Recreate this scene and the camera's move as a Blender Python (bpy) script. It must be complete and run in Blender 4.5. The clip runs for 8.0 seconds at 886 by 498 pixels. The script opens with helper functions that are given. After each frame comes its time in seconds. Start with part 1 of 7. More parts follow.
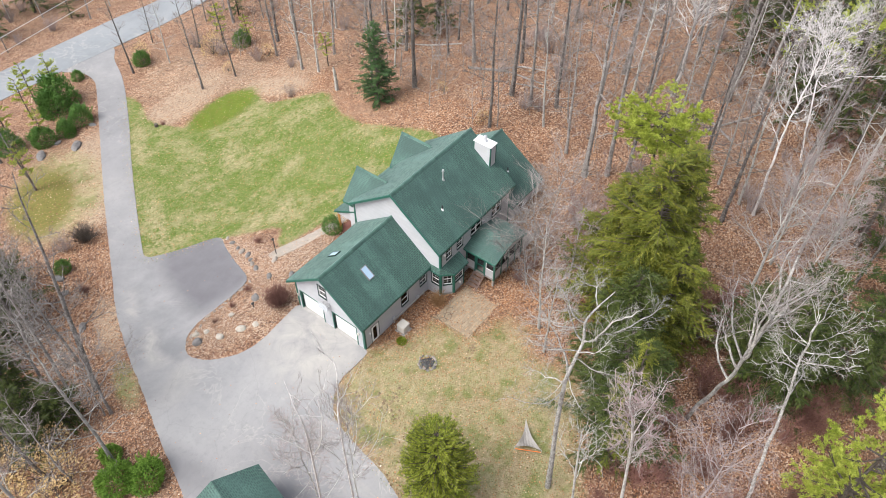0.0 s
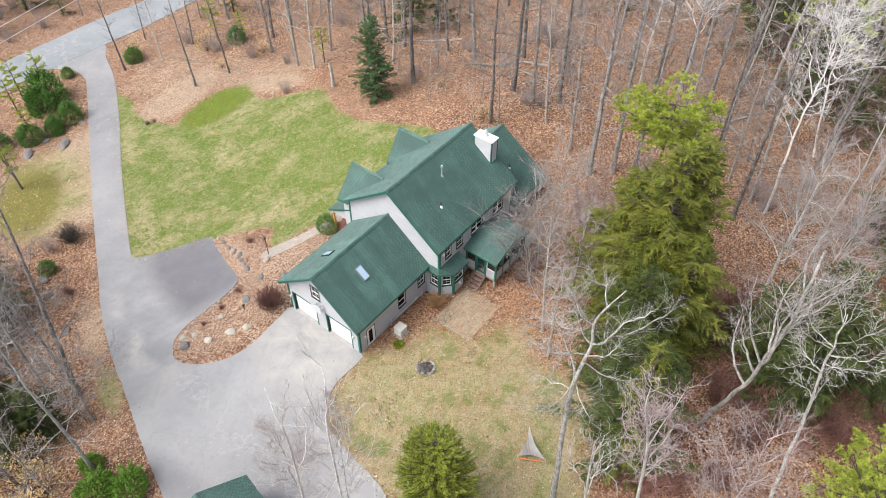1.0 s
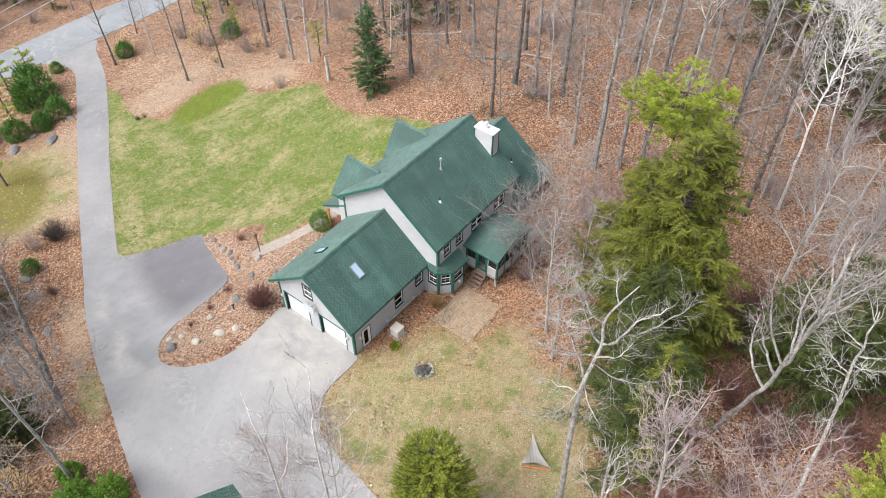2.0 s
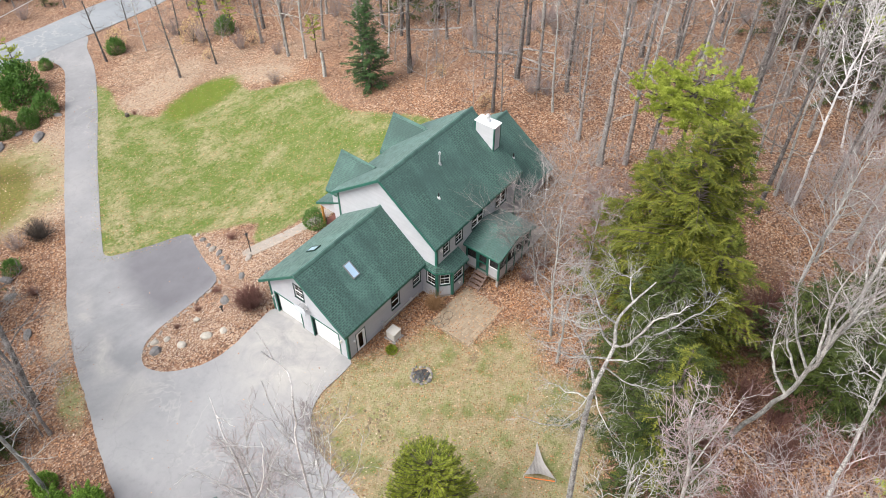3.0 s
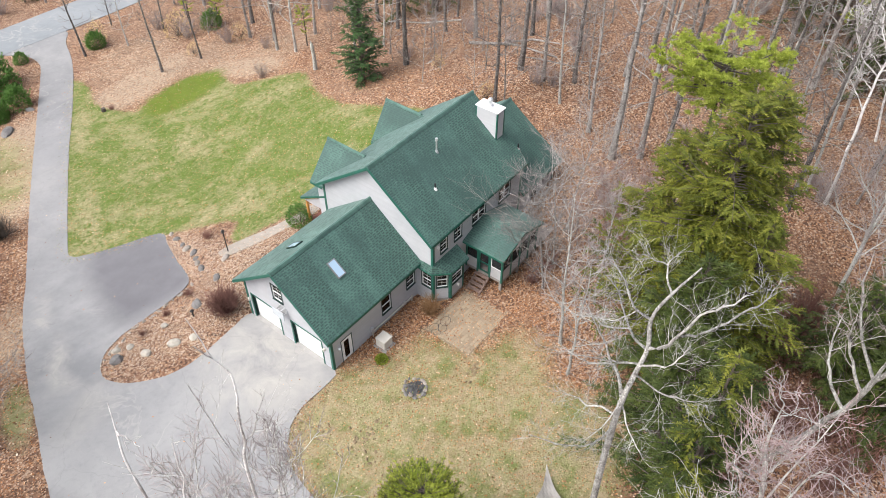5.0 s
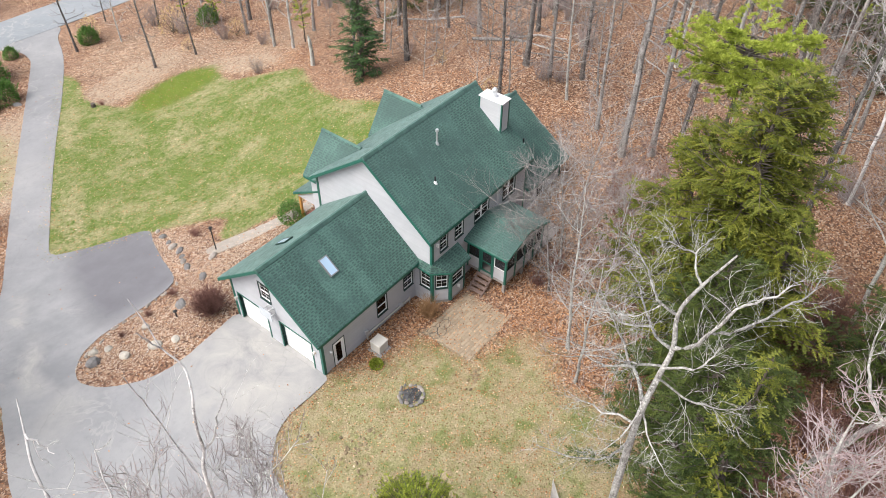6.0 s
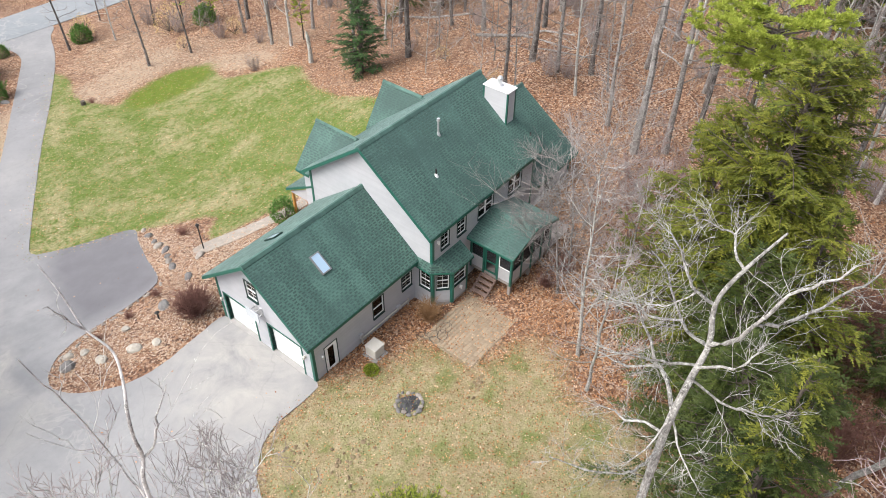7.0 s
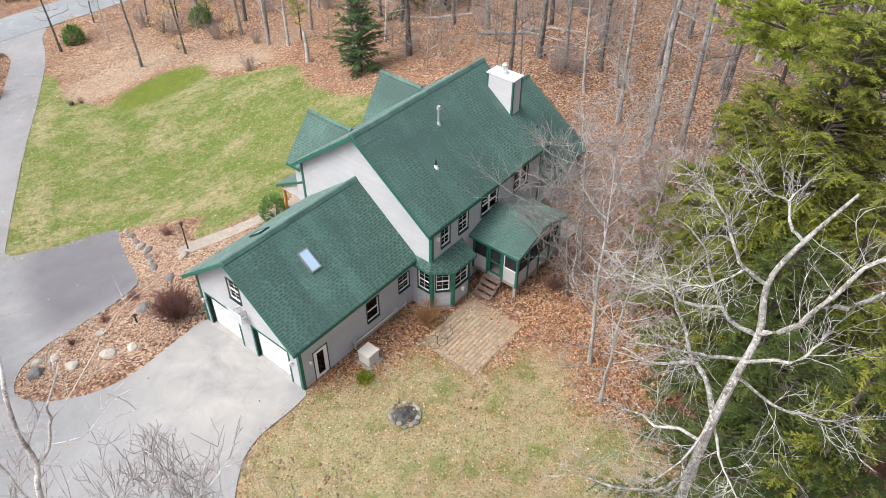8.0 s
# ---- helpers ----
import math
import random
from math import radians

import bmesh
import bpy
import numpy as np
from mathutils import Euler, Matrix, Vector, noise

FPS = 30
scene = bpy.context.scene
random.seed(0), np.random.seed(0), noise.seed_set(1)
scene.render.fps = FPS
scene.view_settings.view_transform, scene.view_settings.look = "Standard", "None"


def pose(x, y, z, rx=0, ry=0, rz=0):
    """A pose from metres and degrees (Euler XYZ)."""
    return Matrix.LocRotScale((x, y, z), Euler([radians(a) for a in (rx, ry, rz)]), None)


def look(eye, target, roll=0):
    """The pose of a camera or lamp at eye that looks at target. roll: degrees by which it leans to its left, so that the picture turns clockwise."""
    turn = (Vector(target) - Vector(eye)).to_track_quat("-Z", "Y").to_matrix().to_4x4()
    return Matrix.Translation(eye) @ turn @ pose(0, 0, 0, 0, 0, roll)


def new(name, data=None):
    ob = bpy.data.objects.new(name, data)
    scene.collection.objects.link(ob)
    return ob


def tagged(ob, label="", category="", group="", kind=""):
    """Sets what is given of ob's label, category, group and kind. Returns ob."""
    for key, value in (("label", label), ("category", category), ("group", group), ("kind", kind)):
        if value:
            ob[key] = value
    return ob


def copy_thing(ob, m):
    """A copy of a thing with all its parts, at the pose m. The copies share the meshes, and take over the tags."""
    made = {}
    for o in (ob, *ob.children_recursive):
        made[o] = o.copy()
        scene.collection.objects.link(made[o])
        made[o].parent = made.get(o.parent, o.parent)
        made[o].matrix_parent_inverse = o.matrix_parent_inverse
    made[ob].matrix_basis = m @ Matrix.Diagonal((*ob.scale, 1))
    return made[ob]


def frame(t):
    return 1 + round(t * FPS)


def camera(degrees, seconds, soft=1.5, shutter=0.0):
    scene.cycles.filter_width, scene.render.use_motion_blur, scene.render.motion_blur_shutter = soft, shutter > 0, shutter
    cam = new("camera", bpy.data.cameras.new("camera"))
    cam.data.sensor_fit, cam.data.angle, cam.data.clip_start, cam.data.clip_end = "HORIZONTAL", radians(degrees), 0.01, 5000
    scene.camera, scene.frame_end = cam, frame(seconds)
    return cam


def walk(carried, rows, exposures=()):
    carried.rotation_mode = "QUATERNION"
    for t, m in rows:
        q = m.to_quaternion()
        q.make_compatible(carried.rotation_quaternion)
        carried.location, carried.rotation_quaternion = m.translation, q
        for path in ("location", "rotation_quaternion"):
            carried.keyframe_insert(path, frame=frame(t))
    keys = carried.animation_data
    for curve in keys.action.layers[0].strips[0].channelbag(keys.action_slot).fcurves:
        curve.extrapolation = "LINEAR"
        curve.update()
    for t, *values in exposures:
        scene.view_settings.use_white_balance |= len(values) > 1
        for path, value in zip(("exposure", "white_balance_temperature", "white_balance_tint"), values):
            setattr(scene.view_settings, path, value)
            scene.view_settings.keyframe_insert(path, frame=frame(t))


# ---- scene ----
from mathutils.geometry import delaunay_2d_cdt

cam = camera(62.9, 8.0, soft=0.5)
EXPOSURE, SKY, SUN, SUN_TURN = 1.12, 0.145, 1.4, -62.0
PATH = [
    (0, (-22.595, -25.215, 47.146), (-21.514, -24.377, 45.687), 0.1),
    (0.5, (-21.975, -24.823, 46.069), (-20.895, -23.982, 44.611), 0.1),
    (1, (-21.365, -24.428, 44.984), (-20.278, -23.583, 43.534), 0),
    (1.5, (-20.765, -24.029, 43.889), (-19.675, -23.182, 42.442), -0),
    (3, (-18.995, -22.818, 40.519), (-17.893, -21.960, 39.087), 0),
    (3.5, (-18.409, -22.410, 39.360), (-17.300, -21.548, 37.937), 0.2),
    (4, (-17.821, -22.001, 38.181), (-16.705, -21.134, 36.765), 0.1),
    (4.5, (-17.230, -21.590, 36.979), (-16.107, -20.717, 35.573), 0.1),
    (6, (-15.416, -20.354, 33.212), (-14.271, -19.459, 31.838), 0.6),
    (6.5, (-14.791, -19.942, 31.896), (-13.638, -19.032, 30.538), 0.7),
    (7, (-14.152, -19.530, 30.546), (-12.992, -18.611, 29.201), 0.6),
    (7.5, (-13.498, -19.119, 29.161), (-12.328, -18.183, 27.835), 0.7),
    (8, (-12.826, -18.709, 27.737), (-11.646, -17.761, 26.430), 0.5),
]
walk(cam, [(t, look(eye, target, roll)) for t, eye, target, roll in PATH], exposures=[(0, EXPOSURE), (8, EXPOSURE)])

# ---- sky and sun: bright overcast, light mostly from the garage-front side ----
world = bpy.data.worlds.new("overcast_sky")
scene.world = world
world.use_nodes = True
wn = world.node_tree.nodes
sky = wn.new("ShaderNodeTexSky")
sky.sky_type, sky.sun_disc = "NISHITA", False
sky.sun_elevation, sky.sun_rotation = radians(52), radians(SUN_TURN)
sky.air_density, sky.dust_density = 1.0, 4.0
soft_sky = wn.new("ShaderNodeHueSaturation")
soft_sky.inputs["Saturation"].default_value = 0.42
world.node_tree.links.new(sky.outputs[0], soft_sky.inputs["Color"])
world.node_tree.links.new(soft_sky.outputs[0], wn["Background"].inputs["Color"])
wn["Background"].inputs["Strength"].default_value = SKY
sun = new("sun", bpy.data.lights.new("sun", "SUN"))
sun.data.energy, sun.data.angle, sun.data.color = SUN, radians(50), (1.0, 0.97, 0.93)
sun.matrix_world = look((40 * math.sin(radians(SUN_TURN)), 40 * math.cos(radians(SUN_TURN)), 55), (0, 0, 0))


# ---- materials ----
def link(m, a, b):
    m.node_tree.links.new(a, b)


def ramp(m, fac, stops):
    n = m.node_tree.nodes.new("ShaderNodeValToRGB")
    while len(n.color_ramp.elements) < len(stops):
        n.color_ramp.elements.new(0.5)
    for e, (p, c) in zip(n.color_ramp.elements, stops):
        e.position, e.color = p, (*c, 1) if len(c) == 3 else c
    link(m, fac, n.inputs[0])
    return n.outputs[0]


def noise_tex(m, scale, detail=4, vec=None, rough=0.6, distortion=0.0):
    n = m.node_tree.nodes.new("ShaderNodeTexNoise")
    n.inputs["Scale"].default_value, n.inputs["Detail"].default_value = scale, detail
    n.inputs["Roughness"].default_value, n.inputs["Distortion"].default_value = rough, distortion
    if vec is not None:
        link(m, vec, n.inputs["Vector"])
    return n.outputs["Fac"]


def mix(m, fac, a, b, kind="MIX"):
    n = m.node_tree.nodes.new("ShaderNodeMix")
    n.data_type, n.blend_type = "RGBA", kind
    for sock, v in ((n.inputs[0], fac), (n.inputs[6], a), (n.inputs[7], b)):
        if isinstance(v, (int, float)):
            sock.default_value = v
        elif isinstance(v, tuple):
            sock.default_value = (*v, 1)
        else:
            link(m, v, sock)
    return n.outputs[2]


def calc(m, op, a, b=0.0, c=0.0):
    n = m.node_tree.nodes.new("ShaderNodeMath")
    n.operation = op
    for sock, v in zip(n.inputs, (a, b, c)):
        if isinstance(v, (int, float)):
            sock.default_value = v
        else:
            link(m, v, sock)
    return n.outputs[0]


def material(name, rough=0.8, metal=0.0, spec=0.4):
    m = bpy.data.materials.new(name)
    m.use_nodes = True
    b = m.node_tree.nodes["Principled BSDF"]
    b.inputs["Roughness"].default_value, b.inputs["Metallic"].default_value = rough, metal
    b.inputs["Specular IOR Level"].default_value = spec
    return m, b


def coords(m, kind="Object"):
    return m.node_tree.nodes.new("ShaderNodeTexCoord").outputs[kind]


def bump(m, b, height, strength, distance):
    n = m.node_tree.nodes.new("ShaderNodeBump")
    n.inputs["Strength"].default_value, n.inputs["Distance"].default_value = strength, distance
    link(m, height, n.inputs["Height"])
    link(m, n.outputs[0], b.inputs["Normal"])


def grainy(name, c1, c2, scale=3.0, rough=0.8, metal=0.0, fine=40.0, depth=0.004, spec=0.4, vary=0.0):
    """Two-scale mottled surface; vary: change of brightness from piece to piece."""
    m, b = material(name, rough, metal, spec)
    co = coords(m)
    big = noise_tex(m, scale, 4, co)
    small = noise_tex(m, fine, 3, co)
    col = mix(m, ramp(m, big, [(0.3, (0, 0, 0)), (0.7, (1, 1, 1))]), c1, c2)
    col = mix(m, 0.35, col, mix(m, small, tuple(v * 0.55 for v in c1), tuple(min(1, v * 1.4) for v in c2)))
    if vary:
        info = m.node_tree.nodes.new("ShaderNodeObjectInfo").outputs["Random"]
        isl = m.node_tree.nodes.new("ShaderNodeNewGeometry").outputs["Random Per Island"]
        r = calc(m, "FRACT", calc(m, "ADD", info, isl))
        hsv = m.node_tree.nodes.new("ShaderNodeHueSaturation")
        link(m, calc(m, "MULTIPLY_ADD", r, 2 * vary, 1 - vary), hsv.inputs["Value"])
        link(m, calc(m, "MULTIPLY_ADD", isl, 0.03, 0.485), hsv.inputs["Hue"])
        link(m, col, hsv.inputs["Color"])
        col = hsv.outputs[0]
    link(m, col, b.inputs["Base Color"])
    bump(m, b, small, 0.5, depth)
    return m


def shingle_material():
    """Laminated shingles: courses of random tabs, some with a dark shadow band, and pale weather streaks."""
    m, b = material("green_shingles", 0.7, spec=0.4)
    b.inputs["Sheen Weight"].default_value, b.inputs["Sheen Roughness"].default_value = 0.5, 0.4
    b.inputs["Sheen Tint"].default_value = (0.75, 0.95, 0.9, 1)
    uv = coords(m, "UV")
    sep = m.node_tree.nodes.new("ShaderNodeSeparateXYZ")
    link(m, uv, sep.inputs[0])
    row = calc(m, "DIVIDE", sep.outputs[1], 0.165)
    rown, rowf = calc(m, "FLOOR", row), calc(m, "FRACT", row)
    shift = m.node_tree.nodes.new("ShaderNodeTexWhiteNoise")
    shift.noise_dimensions = "1D"
    link(m, rown, shift.inputs["W"])
    tab = calc(m, "ADD", calc(m, "DIVIDE", sep.outputs[0], 0.36), calc(m, "ADD", calc(m, "MULTIPLY", rown, 0.5), calc(m, "MULTIPLY", shift.outputs["Value"], 0.22)))
    cell = m.node_tree.nodes.new("ShaderNodeCombineXYZ")
    link(m, calc(m, "FLOOR", tab), cell.inputs[0])
    link(m, rown, cell.inputs[1])
    rnd = m.node_tree.nodes.new("ShaderNodeTexWhiteNoise")
    rnd.noise_dimensions = "2D"
    link(m, cell.outputs[0], rnd.inputs["Vector"])
    tone = ramp(m, rnd.outputs["Value"], [(0.0, (0.028, 0.076, 0.06)), (0.5, (0.043, 0.102, 0.082)), (1.0, (0.066, 0.138, 0.113))])
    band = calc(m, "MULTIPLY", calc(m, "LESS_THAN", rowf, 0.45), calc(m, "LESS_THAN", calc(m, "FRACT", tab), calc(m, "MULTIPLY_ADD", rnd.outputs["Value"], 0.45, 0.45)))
    stretch = m.node_tree.nodes.new("ShaderNodeMapping")
    stretch.inputs["Scale"].default_value = (0.9, 0.14, 1)
    link(m, uv, stretch.inputs["Vector"])
    streak = noise_tex(m, 0.9, 4, stretch.outputs[0])
    grit = noise_tex(m, 60, 2, uv)
    patch = noise_tex(m, 0.35, 3, uv)
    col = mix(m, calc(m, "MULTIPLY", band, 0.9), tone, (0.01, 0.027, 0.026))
    col = mix(m, ramp(m, streak, [(0.42, (0, 0, 0)), (0.72, (0.45, 0.45, 0.45))]), col, (0.12, 0.24, 0.21))
    col = mix(m, ramp(m, patch, [(0.42, (0, 0, 0)), (0.66, (0.75, 0.75, 0.75))]), col, (0.022, 0.05, 0.048))
    col = mix(m, 0.2, col, mix(m, grit, (0.012, 0.035, 0.03), (0.12, 0.22, 0.19)))
    link(m, col, b.inputs["Base Color"])
    h = calc(m, "ADD", calc(m, "MULTIPLY", rowf, -0.7), calc(m, "MULTIPLY", rnd.outputs["Value"], 0.4))
    bump(m, b, calc(m, "ADD", h, calc(m, "MULTIPLY", grit, 0.3)), 0.7, 0.014)
    return m


def tab_material():
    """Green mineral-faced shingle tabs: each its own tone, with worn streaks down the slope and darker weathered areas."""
    m, b = material("green_shingle_tabs", 0.7, spec=0.4)
    b.inputs["Sheen Weight"].default_value, b.inputs["Sheen Roughness"].default_value = 0.5, 0.4
    b.inputs["Sheen Tint"].default_value = (0.75, 0.95, 0.9, 1)
    info = m.node_tree.nodes.new("ShaderNodeObjectInfo").outputs["Random"]
    geo = m.node_tree.nodes.new("ShaderNodeNewGeometry")
    r = calc(m, "FRACT", calc(m, "ADD", info, geo.outputs["Random Per Island"]))
    tone = ramp(m, r, [(0.0, (0.038, 0.092, 0.074)), (0.5, (0.046, 0.106, 0.086)), (1.0, (0.062, 0.132, 0.108))])
    sep = m.node_tree.nodes.new("ShaderNodeSeparateXYZ")
    link(m, coords(m, "UV"), sep.inputs[0])
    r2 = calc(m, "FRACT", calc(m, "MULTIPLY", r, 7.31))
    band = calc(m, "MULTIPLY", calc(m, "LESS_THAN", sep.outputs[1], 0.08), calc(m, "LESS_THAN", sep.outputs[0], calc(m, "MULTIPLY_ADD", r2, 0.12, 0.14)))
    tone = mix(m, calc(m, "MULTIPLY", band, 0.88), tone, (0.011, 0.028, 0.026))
    stretch = m.node_tree.nodes.new("ShaderNodeMapping")
    stretch.inputs["Scale"].default_value = (0.9, 0.16, 0.16)
    link(m, geo.outputs["Position"], stretch.inputs["Vector"])
    streak = noise_tex(m, 0.9, 4, stretch.outputs[0])
    patch = noise_tex(m, 0.35, 4, geo.outputs["Position"])
    grit = noise_tex(m, 55, 2, geo.outputs["Position"])
    col = mix(m, ramp(m, streak, [(0.44, (0, 0, 0)), (0.74, (0.4, 0.4, 0.4))]), tone, (0.12, 0.235, 0.205))
    col = mix(m, ramp(m, patch, [(0.4, (0, 0, 0)), (0.66, (0.75, 0.75, 0.75))]), col, (0.022, 0.05, 0.046))
    col = mix(m, 0.2, col, mix(m, grit, (0.012, 0.035, 0.03), (0.12, 0.22, 0.19)))
    link(m, col, b.inputs["Base Color"])
    bump(m, b, grit, 0.5, 0.004)
    return m


def siding_material(name, c1, c2, course=0.115):
    """Horizontal clapboards: a saw-toothed relief up the wall, with faint weathering and painted lap shade."""
    m, b = material(name, 0.55, spec=0.35)
    co = coords(m)
    sep = m.node_tree.nodes.new("ShaderNodeSeparateXYZ")
    link(m, co, sep.inputs[0])
    saw = calc(m, "FRACT", calc(m, "DIVIDE", sep.outputs[2], course))
    board = m.node_tree.nodes.new("ShaderNodeTexWhiteNoise")
    board.noise_dimensions = "1D"
    link(m, calc(m, "FLOOR", calc(m, "DIVIDE", sep.outputs[2], course)), board.inputs["W"])
    stain = noise_tex(m, 0.8, 5, co)
    fine = noise_tex(m, 25, 3, co)
    col = mix(m, ramp(m, stain, [(0.35, (0, 0, 0)), (0.75, (1, 1, 1))]), c1, c2)
    col = mix(m, calc(m, "MULTIPLY", board.outputs["Value"], 0.25), col, tuple(v * 0.8 for v in c1))
    col = mix(m, calc(m, "MULTIPLY", fine, 0.25), col, tuple(v * 0.75 for v in c2))
    # shadow line under each lap, painted into the board colour
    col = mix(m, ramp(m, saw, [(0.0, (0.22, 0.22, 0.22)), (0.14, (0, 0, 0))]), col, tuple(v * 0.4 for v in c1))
    link(m, col, b.inputs["Base Color"])
    edge = ramp(m, saw, [(0.0, (0, 0, 0)), (0.1, (1, 1, 1)), (1.0, (0.35, 0.35, 0.35))])
    bump(m, b, edge, 0.6, 0.012)
    return m


def asphalt_material(name, dark, light, patch_dark):
    m, b = material(name, 0.85, spec=0.3)
    co = coords(m)
    big = noise_tex(m, 0.055, 6, co, 0.66, 0.8)
    mid = noise_tex(m, 0.6, 5, co, 0.65)
    fine = noise_tex(m, 30, 3, co)
    col = mix(m, ramp(m, big, [(0.36, (0, 0, 0)), (0.62, (1, 1, 1))]), dark, light)
    col = mix(m, ramp(m, mid, [(0.4, (0, 0, 0)), (0.8, (0.5, 0.5, 0.5))]), col, tuple(v * 1.12 for v in light))
    streak = m.node_tree.nodes.new("ShaderNodeMapping")
    streak.inputs["Rotation"].default_value = (0, 0, radians(-40))
    streak.inputs["Scale"].default_value = (1.0, 0.25, 1)
    link(m, co, streak.inputs["Vector"])
    drag = noise_tex(m, 0.5, 6, streak.outputs[0], 0.7, 1.0)
    col = mix(m, ramp(m, drag, [(0.58, (0, 0, 0)), (0.72, (0.55, 0.55, 0.55))]), col, (0.38, 0.36, 0.33))
    ridge = ramp(m, noise_tex(m, 0.3, 5, co, 0.55, 0.6), [(0.484, (0, 0, 0)), (0.5, (1, 1, 1)), (0.516, (0, 0, 0))])
    worn = ramp(m, noise_tex(m, 0.12, 3, streak.outputs[0]), [(0.46, (0, 0, 0)), (0.62, (0.6, 0.6, 0.6))])
    col = mix(m, calc(m, "MULTIPLY", ridge, worn), col, (0.46, 0.44, 0.41))
    mottle = noise_tex(m, 2.6, 6, co, 0.75)
    col = mix(m, ramp(m, mottle, [(0.3, (0.4, 0.4, 0.4)), (0.5, (0, 0, 0))]), col, dark)
    if patch_dark:
        cover = m.node_tree.nodes.new("ShaderNodeAttribute")
        cover.attribute_name = "newer"
        col = mix(m, calc(m, "MULTIPLY", cover.outputs["Fac"], 0.93), col, mix(m, mid, tuple(v * 0.8 for v in patch_dark), tuple(v * 1.4 for v in patch_dark)))
        pale = m.node_tree.nodes.new("ShaderNodeAttribute")
        pale.attribute_name = "pale"
        col = mix(m, calc(m, "MULTIPLY", pale.outputs["Fac"], ramp(m, noise_tex(m, 0.45, 6, co, 0.7, 0.8), [(0.35, (0.1, 0.1, 0.1)), (0.65, (0.9, 0.9, 0.9))])), col, (0.42, 0.4, 0.37))
    vor = m.node_tree.nodes.new("ShaderNodeTexVoronoi")
    vor.feature = "DISTANCE_TO_EDGE"
    vor.inputs["Scale"].default_value = 0.16
    wob = m.node_tree.nodes.new("ShaderNodeVectorMath")
    wob.operation = "MULTIPLY_ADD"
    wob.inputs[1].default_value = (1.4, 1.4, 1.4)
    nz = m.node_tree.nodes.new("ShaderNodeTexNoise")
    nz.inputs["Scale"].default_value = 0.7
    link(m, co, nz.inputs["Vector"])
    link(m, nz.outputs["Color"], wob.inputs[0])
    link(m, co, wob.inputs[2])
    link(m, wob.outputs[0], vor.inputs["Vector"])
    crack = ramp(m, vor.outputs["Distance"], [(0.0, (0.5, 0.5, 0.5)), (0.006, (0, 0, 0))])
    col = mix(m, calc(m, "MULTIPLY", crack, 0.3), col, tuple(v * 0.45 for v in dark))
    col = mix(m, calc(m, "MULTIPLY", fine, 0.35), col, tuple(v * 0.7 for v in dark))
    link(m, col, b.inputs["Base Color"])
    bump(m, b, fine, 0.5, 0.006)
    return m


